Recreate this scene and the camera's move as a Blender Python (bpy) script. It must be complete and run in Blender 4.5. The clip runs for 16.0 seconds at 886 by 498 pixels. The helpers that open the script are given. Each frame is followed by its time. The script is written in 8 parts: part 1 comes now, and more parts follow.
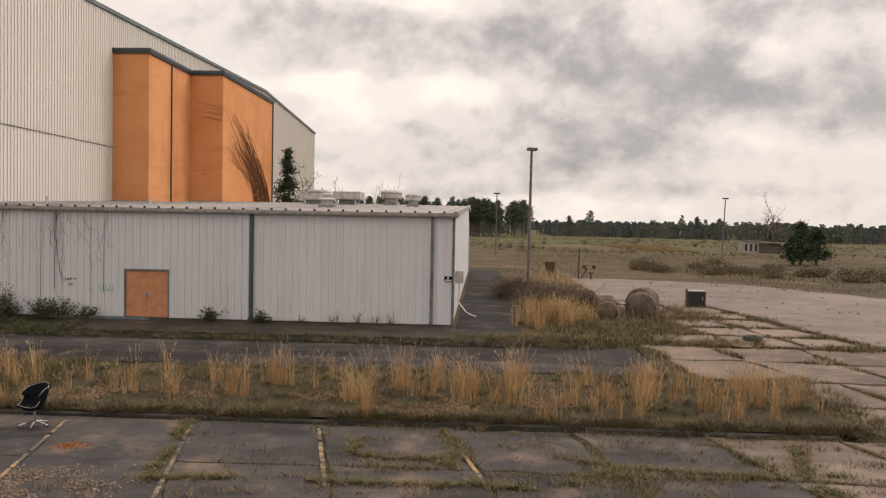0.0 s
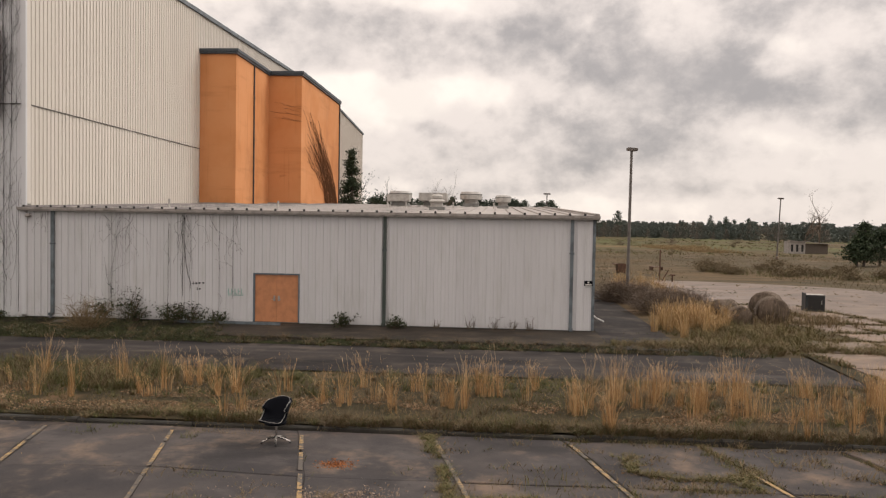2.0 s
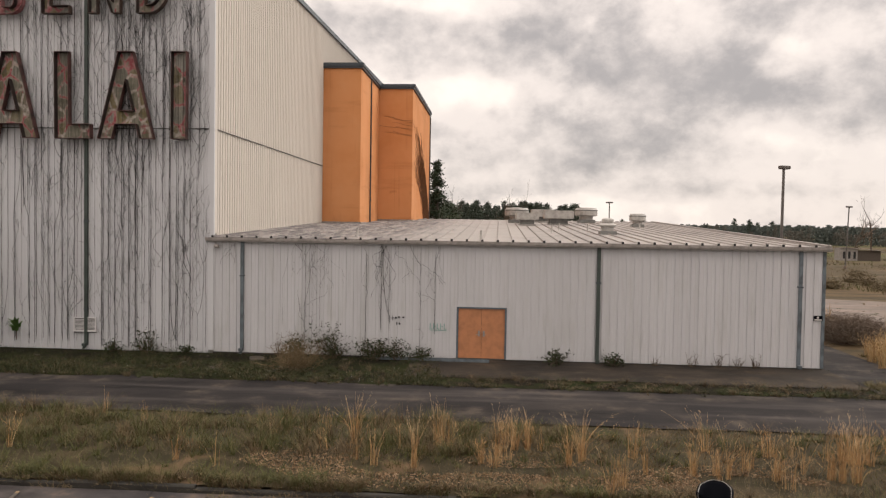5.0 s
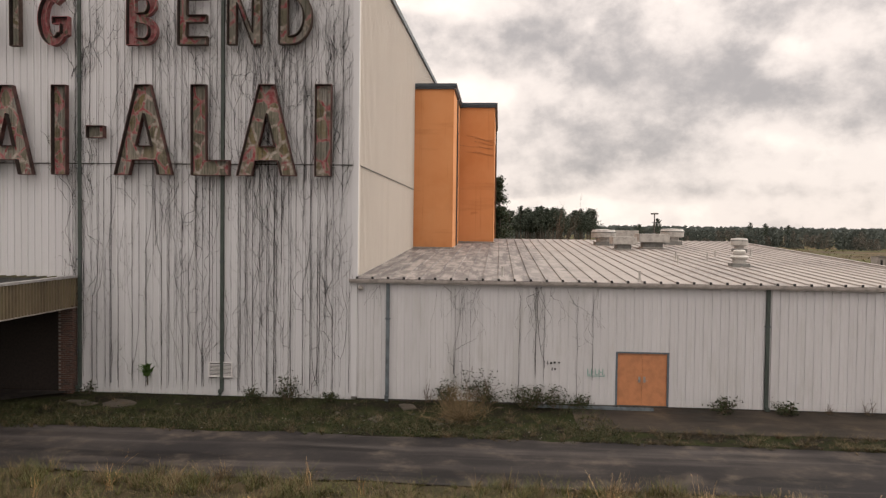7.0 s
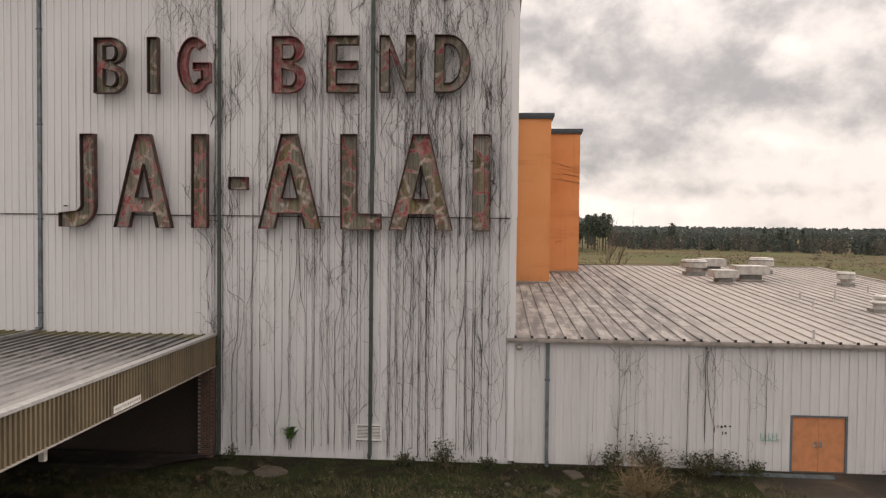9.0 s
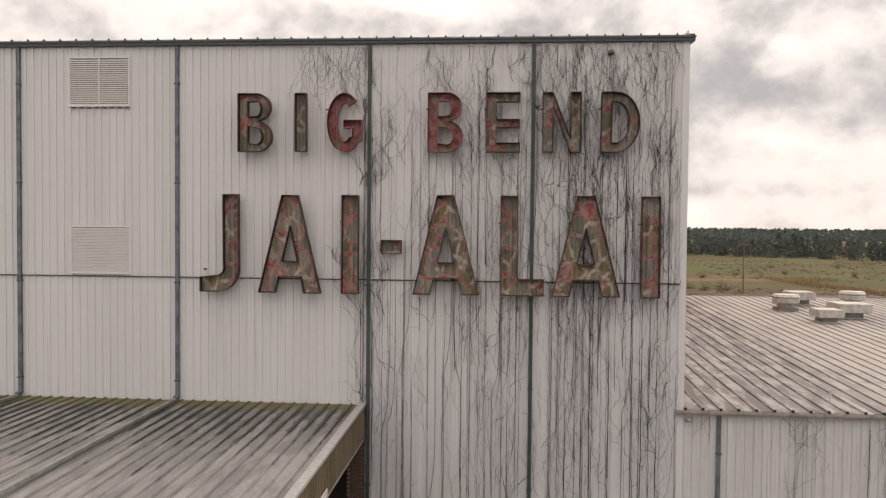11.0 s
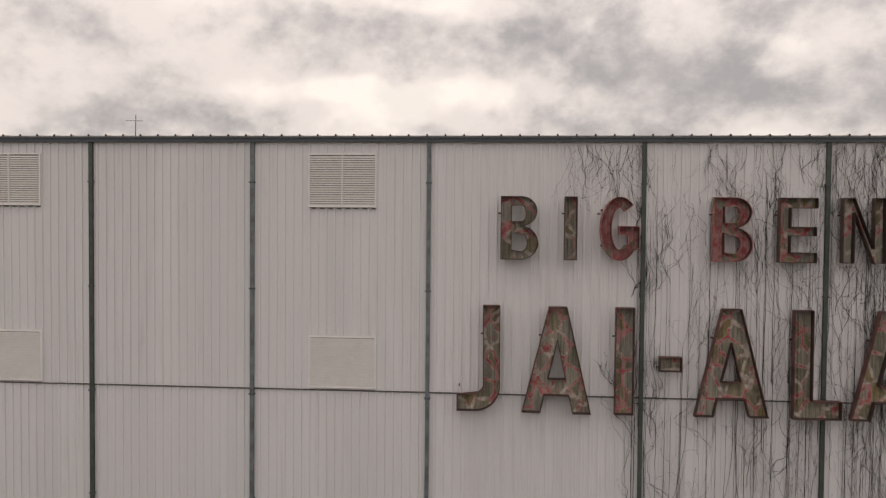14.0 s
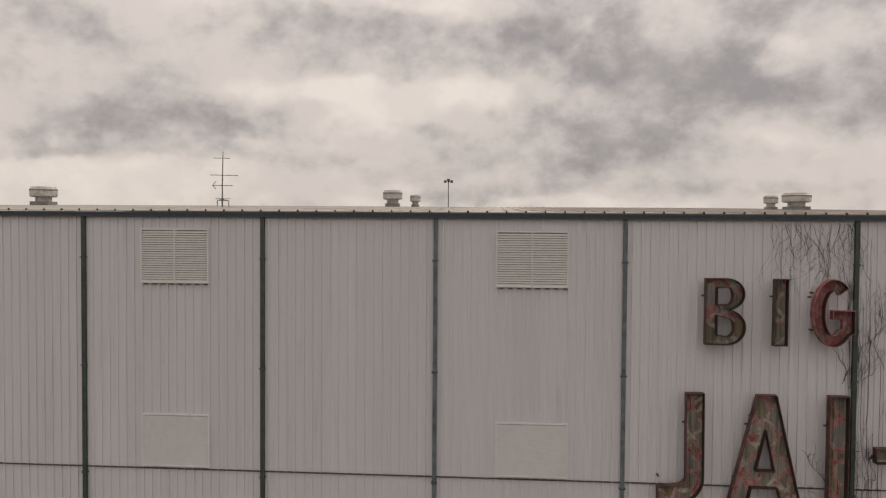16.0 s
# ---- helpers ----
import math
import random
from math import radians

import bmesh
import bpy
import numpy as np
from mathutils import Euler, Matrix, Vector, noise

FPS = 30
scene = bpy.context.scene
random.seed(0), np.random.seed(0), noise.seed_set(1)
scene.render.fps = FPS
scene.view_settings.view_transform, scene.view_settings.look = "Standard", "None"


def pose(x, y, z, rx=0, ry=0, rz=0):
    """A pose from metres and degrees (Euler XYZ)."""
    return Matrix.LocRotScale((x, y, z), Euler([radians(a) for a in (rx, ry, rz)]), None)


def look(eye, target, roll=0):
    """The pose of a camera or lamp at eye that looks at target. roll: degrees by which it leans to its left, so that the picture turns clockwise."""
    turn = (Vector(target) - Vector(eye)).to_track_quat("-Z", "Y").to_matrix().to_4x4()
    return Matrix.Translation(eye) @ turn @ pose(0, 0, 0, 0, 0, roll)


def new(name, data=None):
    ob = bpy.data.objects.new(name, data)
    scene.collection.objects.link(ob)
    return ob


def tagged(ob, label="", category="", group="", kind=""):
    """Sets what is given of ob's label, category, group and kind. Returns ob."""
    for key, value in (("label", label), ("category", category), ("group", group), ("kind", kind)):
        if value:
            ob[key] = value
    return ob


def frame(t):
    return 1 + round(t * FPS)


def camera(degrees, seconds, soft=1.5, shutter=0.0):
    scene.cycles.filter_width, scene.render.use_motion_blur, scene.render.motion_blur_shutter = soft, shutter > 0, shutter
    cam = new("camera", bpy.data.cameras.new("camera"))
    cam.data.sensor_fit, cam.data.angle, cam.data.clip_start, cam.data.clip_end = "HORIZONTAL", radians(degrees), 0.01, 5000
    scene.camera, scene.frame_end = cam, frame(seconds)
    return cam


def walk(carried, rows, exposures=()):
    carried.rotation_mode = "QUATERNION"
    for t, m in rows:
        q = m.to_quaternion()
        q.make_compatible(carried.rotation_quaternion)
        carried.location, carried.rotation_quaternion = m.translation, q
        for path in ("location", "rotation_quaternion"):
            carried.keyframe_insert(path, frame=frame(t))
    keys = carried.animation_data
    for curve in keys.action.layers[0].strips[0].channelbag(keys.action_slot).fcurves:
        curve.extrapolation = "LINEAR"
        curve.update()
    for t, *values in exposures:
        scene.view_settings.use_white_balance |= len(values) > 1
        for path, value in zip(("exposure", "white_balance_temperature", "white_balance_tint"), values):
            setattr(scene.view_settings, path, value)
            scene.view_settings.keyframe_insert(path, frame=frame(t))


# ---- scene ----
cam = camera(61.1, 16.0, soft=1.25, shutter=0.12)
PATH = [
    (0, (-0.935, -1.217, 4.215), (-1.036, 0.78, 4.15), 1.1),
    (0.5, (-2.15, -1.105, 4.216), (-2.267, 0.89, 4.149), 1.1),
    (1, (-3.406, -0.946, 4.205), (-3.533, 1.049, 4.14), 1.1),
    (1.5, (-4.705, -0.794, 4.191), (-4.84, 1.2, 4.126), 1.0),
    (2, (-6.032, -0.652, 4.23), (-6.172, 1.342, 4.165), 1.0),
    (2.5, (-7.417, -0.497, 4.305), (-7.56, 1.497, 4.24), 1.0),
    (3, (-8.785, -0.355, 4.422), (-8.929, 1.639, 4.357), 1.0),
    (3.5, (-10.167, -0.196, 4.59), (-10.314, 1.798, 4.527), 0.9),
    (4, (-11.583, -0.024, 4.786), (-11.729, 1.969, 4.722), 0.9),
    (6.5, (-19.024, 1.106, 6.292), (-19.174, 3.1, 6.233), 0.8),
    (7, (-20.552, 1.382, 6.686), (-20.701, 3.376, 6.628), 0.7),
    (7.5, (-22.1, 1.641, 7.141), (-22.248, 3.635, 7.084), 0.7),
    (8, (-23.62, 1.881, 7.619), (-23.769, 3.875, 7.561), 0.6),
    (8.5, (-25.138, 2.144, 8.142), (-25.286, 4.138, 8.084), 0.6),
    (11, (-32.517, 3.401, 10.922), (-32.662, 5.394, 10.865), 0.5),
    (11.5, (-34.058, 3.681, 11.525), (-34.203, 5.675, 11.467), 0.5),
    (12, (-35.6, 3.921, 12.166), (-35.745, 5.915, 12.105), 0.5),
    (12.5, (-37.107, 4.169, 12.753), (-37.254, 6.162, 12.693), 0.4),
    (13, (-38.632, 4.415, 13.356), (-38.78, 6.408, 13.297), 0.4),
    (13.5, (-40.209, 4.726, 13.967), (-40.357, 6.72, 13.908), 0.4),
    (14, (-41.804, 5.031, 14.581), (-41.952, 7.025, 14.523), 0.5),
    (14.5, (-43.387, 5.297, 15.203), (-43.534, 7.291, 15.144), 0.4),
    (15, (-44.97, 5.525, 15.827), (-45.117, 7.518, 15.768), 0.4),
    (15.5, (-46.555, 5.75, 16.476), (-46.702, 7.743, 16.416), 0.3),
    (16, (-48.145, 5.929, 17.132), (-48.291, 7.923, 17.073), 0.4),
]
EXPOSURES = [(0.0, 0.12), (4.0, 0.20), (8.5, 0.33), (11.0, 0.39), (12.5, 0.36), (13.5, 0.14), (14.5, 0.02), (16.0, -0.30)]
walk(cam, [(t, look(eye, target, roll)) for t, eye, target, roll in PATH], EXPOSURES)

# ---- sky and sun ----
world = bpy.data.worlds.new("overcast_sky")
scene.world = world
world.use_nodes = True
wt = world.node_tree
wt.nodes.clear()


def wn(kind, **kw):
    n = wt.nodes.new(kind)
    for k, v in kw.items():
        if k == "op":
            n.operation = v
        elif k == "ins":
            for i, val in v.items():
                if isinstance(val, bpy.types.NodeSocket):
                    wt.links.new(val, n.inputs[i])
                else:
                    n.inputs[i].default_value = val
    return n


def wm(op, a, b=0.0, c=0.0, clamp=False):
    n = wn("ShaderNodeMath", op=op, ins={0: a, 1: b, 2: c})
    n.use_clamp = clamp
    return n.outputs[0]


tc = wn("ShaderNodeTexCoord")
sep = wn("ShaderNodeSeparateXYZ", ins={0: tc.outputs["Generated"]})
DX, DY, DZ = sep.outputs
zup = wm("MAXIMUM", DZ, 0.0)
# cloud layer seen in perspective: points on a flat deck overhead
den = wm("ADD", zup, 0.10)
pu, pv = wm("DIVIDE", DX, den), wm("DIVIDE", DY, den)
deck = wn("ShaderNodeCombineXYZ", ins={0: pu, 1: pv, 2: 3.7}).outputs[0]


def cloud_noise(scale, detail, rough, distort, offset):
    mp = wn("ShaderNodeVectorMath", op="ADD", ins={0: deck, 1: offset})
    n = wn("ShaderNodeTexNoise", ins={"Vector": mp.outputs[0], "Scale": scale, "Detail": detail, "Roughness": rough, "Distortion": distort})
    return n.outputs[0]


puff = wn("ShaderNodeVectorMath", op="MULTIPLY", ins={0: tc.outputs["Generated"], 1: (1.0, 1.0, 1.35)}).outputs[0]


def puff_noise(scale, detail, rough, distort, offset):
    mp = wn("ShaderNodeVectorMath", op="ADD", ins={0: puff, 1: offset})
    n = wn("ShaderNodeTexNoise", ins={"Vector": mp.outputs[0], "Scale": scale, "Detail": detail, "Roughness": rough, "Distortion": distort})
    return n.outputs[0]


big = cloud_noise(0.34, 3.0, 0.5, 0.3, (4.0, 1.3, 0.0))
mid = puff_noise(6.0, 8.0, 0.55, 0.0, (1.0, 7.3, 2.0))
mid_up = puff_noise(6.0, 8.0, 0.55, 0.0, (1.0, 7.3, 2.05))
fine = puff_noise(15.0, 6.0, 0.55, 0.0, (5.0, 2.0, 1.0))
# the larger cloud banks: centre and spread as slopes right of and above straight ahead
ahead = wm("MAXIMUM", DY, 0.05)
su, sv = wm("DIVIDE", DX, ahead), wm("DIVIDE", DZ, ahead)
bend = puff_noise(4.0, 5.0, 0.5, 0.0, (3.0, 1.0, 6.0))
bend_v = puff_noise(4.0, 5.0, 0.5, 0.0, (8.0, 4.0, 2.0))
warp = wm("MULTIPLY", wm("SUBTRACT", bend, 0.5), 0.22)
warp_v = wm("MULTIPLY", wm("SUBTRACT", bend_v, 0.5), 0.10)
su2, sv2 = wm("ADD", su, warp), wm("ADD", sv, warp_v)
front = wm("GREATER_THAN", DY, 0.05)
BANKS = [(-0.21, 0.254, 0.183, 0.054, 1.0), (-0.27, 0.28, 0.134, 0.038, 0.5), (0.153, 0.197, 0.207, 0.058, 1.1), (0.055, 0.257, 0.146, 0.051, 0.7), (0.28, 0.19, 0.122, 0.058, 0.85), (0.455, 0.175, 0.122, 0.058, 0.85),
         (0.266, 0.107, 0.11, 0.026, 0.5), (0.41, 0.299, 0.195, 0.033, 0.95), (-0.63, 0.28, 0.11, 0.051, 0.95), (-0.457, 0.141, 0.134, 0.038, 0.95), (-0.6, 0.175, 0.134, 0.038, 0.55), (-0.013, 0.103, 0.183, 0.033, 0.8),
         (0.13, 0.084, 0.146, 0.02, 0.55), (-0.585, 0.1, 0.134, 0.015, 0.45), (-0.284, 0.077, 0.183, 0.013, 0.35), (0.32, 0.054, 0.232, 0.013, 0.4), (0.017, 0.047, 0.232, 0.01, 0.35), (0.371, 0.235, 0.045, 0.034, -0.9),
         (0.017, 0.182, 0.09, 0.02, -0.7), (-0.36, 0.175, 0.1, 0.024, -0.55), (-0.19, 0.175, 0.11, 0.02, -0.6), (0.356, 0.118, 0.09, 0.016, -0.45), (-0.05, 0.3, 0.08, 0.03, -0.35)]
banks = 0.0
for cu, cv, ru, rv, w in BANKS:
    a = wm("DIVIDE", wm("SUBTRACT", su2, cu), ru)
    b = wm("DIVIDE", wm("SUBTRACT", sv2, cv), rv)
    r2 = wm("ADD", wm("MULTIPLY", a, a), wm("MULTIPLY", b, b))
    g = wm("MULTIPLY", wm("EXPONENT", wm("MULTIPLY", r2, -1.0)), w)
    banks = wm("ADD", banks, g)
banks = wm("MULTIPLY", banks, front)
def billow(n):
    return wm("ABSOLUTE", wm("SUBTRACT", wm("MULTIPLY", n, 2.0), 1.0))


bil = wm("ADD", wm("MULTIPLY", billow(puff_noise(9.0, 3.0, 0.5, 0.0, (2.0, 4.0, 9.0))), 0.55), wm("MULTIPLY", billow(fine), 0.30))
lump = wm("ADD", wm("MULTIPLY", wm("SUBTRACT", mid, 0.5), 1.45), wm("MULTIPLY", wm("SUBTRACT", bil, 0.16), 0.8))
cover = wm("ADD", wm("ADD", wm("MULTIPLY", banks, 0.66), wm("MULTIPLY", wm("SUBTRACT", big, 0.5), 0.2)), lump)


def smooth_step(v, lo, hi):
    n = wn("ShaderNodeMapRange", ins={0: v, 1: lo, 2: hi})
    n.interpolation_type = "SMOOTHSTEP"
    return n.outputs[0]


def blend(f, a, b):
    n = wt.nodes.new("ShaderNodeMix")
    n.data_type = "RGBA"
    for sock, v in ((n.inputs[0], f), (n.inputs[6], a), (n.inputs[7], b)):
        if isinstance(v, bpy.types.NodeSocket):
            wt.links.new(v, sock)
        else:
            sock.default_value = (*v, 1.0)
    return n.outputs[2]


# cloud edges are crisp, undersides darker than tops
under = wm("MULTIPLY", wm("SUBTRACT", mid_up, mid), 2.6)
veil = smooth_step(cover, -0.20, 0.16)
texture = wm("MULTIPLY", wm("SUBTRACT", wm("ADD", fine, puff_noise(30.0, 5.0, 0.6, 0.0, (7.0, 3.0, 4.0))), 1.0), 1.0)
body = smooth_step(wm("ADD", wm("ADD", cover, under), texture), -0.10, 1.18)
cloud_tone = blend(body, (0.78, 0.692, 0.638), (0.375, 0.345, 0.336))
gleam = blend(smooth_step(fine, 0.35, 0.65), (0.96, 0.855, 0.768), (0.86, 0.768, 0.695))
tone = blend(veil, gleam, cloud_tone)
# an overcast sky is brighter towards the zenith
lift = wm("ADD", 1.06, wm("MULTIPLY", wm("MULTIPLY", zup, zup), 1.35))
clouds = wn("ShaderNodeVectorMath", op="SCALE", ins={0: tone, 3: lift}).outputs[0]
sky = wn("ShaderNodeTexSky")
sky.sky_type, sky.sun_disc = "NISHITA", False
SUN_EL, SUN_AZ = 38.0, 62.0
sky.sun_elevation, sky.sun_rotation = radians(SUN_EL), radians(SUN_AZ)
bg_sky = wn("ShaderNodeBackground", ins={0: sky.outputs[0], 1: 0.06})
bg_cloud = wn("ShaderNodeBackground", ins={0: clouds, 1: 1.0})
mixs = wn("ShaderNodeMixShader", ins={0: 0.94, 1: bg_sky.outputs[0], 2: bg_cloud.outputs[0]})
wout = wn("ShaderNodeOutputWorld", ins={0: mixs.outputs[0]})

sun = new("sun", bpy.data.lights.new("sun", "SUN"))
sun.data.energy, sun.data.angle, sun.data.color = 1.45, radians(25), (1.0, 0.95, 0.88)
_e, _a = radians(SUN_EL), radians(SUN_AZ)
_d = Vector((math.sin(_a) * math.cos(_e), math.cos(_a) * math.cos(_e), math.sin(_e)))
sun.matrix_world = look(_d * 200, (0, 0, 0))

# ---- materials ----
class Mat:
    """A node material with short calls for its nodes."""

    def __init__(self, name):
        self.m = bpy.data.materials.new(name)
        self.m.use_nodes = True
        self.t = self.m.node_tree
        self.t.nodes.clear()
        self.out = self.t.nodes.new("ShaderNodeOutputMaterial")
        self.b = self.t.nodes.new("ShaderNodeBsdfPrincipled")
        self.t.links.new(self.b.outputs[0], self.out.inputs[0])
        self.pos = self.t.nodes.new("ShaderNodeNewGeometry").outputs["Position"]
        self.rnd = None

    def put(self, sock, v):
        if isinstance(v, bpy.types.NodeSocket):
            self.t.links.new(v, sock)
        else:
            sock.default_value = v

    def scaled(self, v, s):
        n = self.t.nodes.new("ShaderNodeVectorMath")
        n.operation = "MULTIPLY"
        self.put(n.inputs[0], v)
        self.put(n.inputs[1], s)
        return n.outputs[0]

    def noise(self, scale, detail=4, rough=0.55, stretch=(1, 1, 1), distort=0.0, vec=None):
        n = self.t.nodes.new("ShaderNodeTexNoise")
        self.put(n.inputs["Vector"], self.scaled(vec or self.pos, stretch))
        for k, v in (("Scale", scale), ("Detail", detail), ("Roughness", rough), ("Distortion", distort)):
            n.inputs[k].default_value = v
        return n.outputs[0]

    def voronoi(self, scale, feature="F1", stretch=(1, 1, 1), out=0):
        n = self.t.nodes.new("ShaderNodeTexVoronoi")
        n.feature = feature
        self.put(n.inputs["Vector"], self.scaled(self.pos, stretch))
        n.inputs["Scale"].default_value = scale
        return n.outputs[out]

    def wave(self, scale, distort=0.0, direction="X"):
        n = self.t.nodes.new("ShaderNodeTexWave")
        n.bands_direction = direction
        self.put(n.inputs["Vector"], self.pos)
        n.inputs["Scale"].default_value, n.inputs["Distortion"].default_value = scale, distort
        return n.outputs[1]

    def random(self):
        if self.rnd is None:
            self.rnd = self.t.nodes.new("ShaderNodeObjectInfo").outputs["Random"]
        return self.rnd

    def island(self):
        return self.t.nodes.new("ShaderNodeNewGeometry").outputs["Random Per Island"]

    def axis(self, i):
        n = self.t.nodes.new("ShaderNodeSeparateXYZ")
        self.put(n.inputs[0], self.pos)
        return n.outputs[i]

    def math(self, op, a, b=0.0, c=0.0, clamp=False):
        n = self.t.nodes.new("ShaderNodeMath")
        n.operation, n.use_clamp = op, clamp
        for s, v in zip(n.inputs, (a, b, c)):
            self.put(s, v)
        return n.outputs[0]

    def step(self, v, lo, hi):
        n = self.t.nodes.new("ShaderNodeMapRange")
        n.interpolation_type = "SMOOTHSTEP"
        self.put(n.inputs[0], v)
        n.inputs[1].default_value, n.inputs[2].default_value = lo, hi
        return n.outputs[0]

    def ramp(self, v, stops):
        n = self.t.nodes.new("ShaderNodeValToRGB")
        self.put(n.inputs[0], v)
        e = n.color_ramp.elements
        while len(e) < len(stops):
            e.new(0.5)
        for el, (p, c) in zip(e, stops):
            el.position, el.color = p, (*c, 1) if len(c) == 3 else c
        return n.outputs[0]

    def mix(self, f, a, b, kind="MIX"):
        n = self.t.nodes.new("ShaderNodeMix")
        n.data_type, n.blend_type = "RGBA", kind
        self.put(n.inputs[0], f)
        for s, v in ((n.inputs[6], a), (n.inputs[7], b)):
            self.put(s, (*v, 1) if isinstance(v, tuple) and len(v) == 3 else v)
        return n.outputs[2]

    def done(self, colour, rough=0.6, metal=0.0, bump=None, strength=0.3, dist=0.01, spec=0.5):
        self.put(self.b.inputs["Base Color"], (*colour, 1) if isinstance(colour, tuple) and len(colour) == 3 else colour)
        self.put(self.b.inputs["Roughness"], rough)
        self.put(self.b.inputs["Metallic"], metal)
        self.b.inputs["Specular IOR Level"].default_value = spec
        if bump is not None:
            n = self.t.nodes.new("ShaderNodeBump")
            n.inputs["Strength"].default_value, n.inputs["Distance"].default_value = strength, dist
            self.put(n.inputs["Height"], bump)
            self.t.links.new(n.outputs[0], self.b.inputs["Normal"])
        return self.m


def painted_panel(name, base, dark, streak=0.5, rust=0.0, green=0.0):
    """Painted steel sheet, chalky, with rain streaks and slight tone changes from sheet to sheet."""
    m = Mat(name)
    tone = m.mix(m.math("MULTIPLY", m.random(), 0.5), base, tuple(c * 0.90 for c in base))
    st = m.step(m.noise(1.0, 5, 0.6, (5.0, 5.0, 0.22)), 0.50, 0.78)
    cloud = m.step(m.noise(0.35, 4, 0.6), 0.42, 0.72)
    col = m.mix(m.math("MULTIPLY", m.math("MULTIPLY", st, streak), m.math("ADD", cloud, 0.35)), tone, dark)
    spots = m.step(m.noise(9.0, 3, 0.5), 0.68, 0.78)
    col = m.mix(m.math("MULTIPLY", spots, 0.18), col, dark)
    if rust:
        r = m.step(m.noise(2.2, 6, 0.65, (1, 1, 0.35)), 0.64, 0.74)
        col = m.mix(m.math("MULTIPLY", r, rust), col, (0.21, 0.11, 0.06))
    if green:
        g = m.math("MULTIPLY", m.step(m.noise(0.8, 5, 0.6, (2.5, 2.5, 0.5)), 0.5, 0.7), green)
        col = m.mix(g, col, (0.20, 0.20, 0.13))
    return m.done(col, m.math("ADD", 0.42, m.math("MULTIPLY", cloud, 0.2)), 0.0, m.noise(3.0, 3, 0.5, (1, 1, 0.3)), 0.12, 0.02)


def plain(name, colour, rough=0.6, metal=0.0, vary=0.25, scale=6.0, bump=0.25):
    m = Mat(name)
    n = m.noise(scale, 5, 0.6)
    col = m.mix(m.step(n, 0.35, 0.7), colour, tuple(c * (1 - vary) for c in colour))
    col = m.mix(m.math("MULTIPLY", m.step(m.noise(scale * 6, 3), 0.55, 0.75), 0.4 * vary), col, tuple(min(1, c * 1.5 + 0.02) for c in colour))
    return m.done(col, rough, metal, n, bump, 0.01)


def blades(name, a, b, c, rough=0.75):
    """Dry or green blades: the colour changes from blade to blade."""
    m = Mat(name)
    col = m.ramp(m.island(), [(0.0, a), (0.5, b), (1.0, c)])
    patch = m.step(m.noise(0.6, 3), 0.35, 0.65)
    col = m.mix(m.math("MULTIPLY", patch, 0.35), col, tuple(x * 0.6 for x in b))
    return m.done(col, rough, 0.0, spec=0.2)


M_WALL = painted_panel("white_wall_sheet", (0.56, 0.56, 0.58), (0.34, 0.32, 0.31), 0.4)
M_WALL_LOW = painted_panel("low_wall_sheet", (0.55, 0.545, 0.56), (0.29, 0.275, 0.27), 0.42, 0.12, 0.15)
M_WALL_SIDE = painted_panel("side_wall_sheet", (0.60, 0.555, 0.505), (0.42, 0.375, 0.33), 0.35)
M_BACK = plain("wall_core", (0.30, 0.29, 0.28), 0.8)
M_TRIM = plain("slate_trim", (0.040, 0.053, 0.068), 0.45, 0.0, 0.3, 8)
M_PIPE = plain("grey_blue_pipe", (0.125, 0.15, 0.17), 0.5, 0.0, 0.6, 3.5)
M_PIPE_GREEN = plain("mossy_dark_pipe", (0.045, 0.06, 0.052), 0.6, 0.0, 0.45, 5)
M_GUTTER = plain("weathered_gutter", (0.30, 0.27, 0.25), 0.55, 0.0, 0.4, 4)
M_FLASH = plain("dark_flashing", (0.07, 0.065, 0.06), 0.6)
M_CLOSURE = plain("black_closure", (0.012, 0.012, 0.012), 0.8)


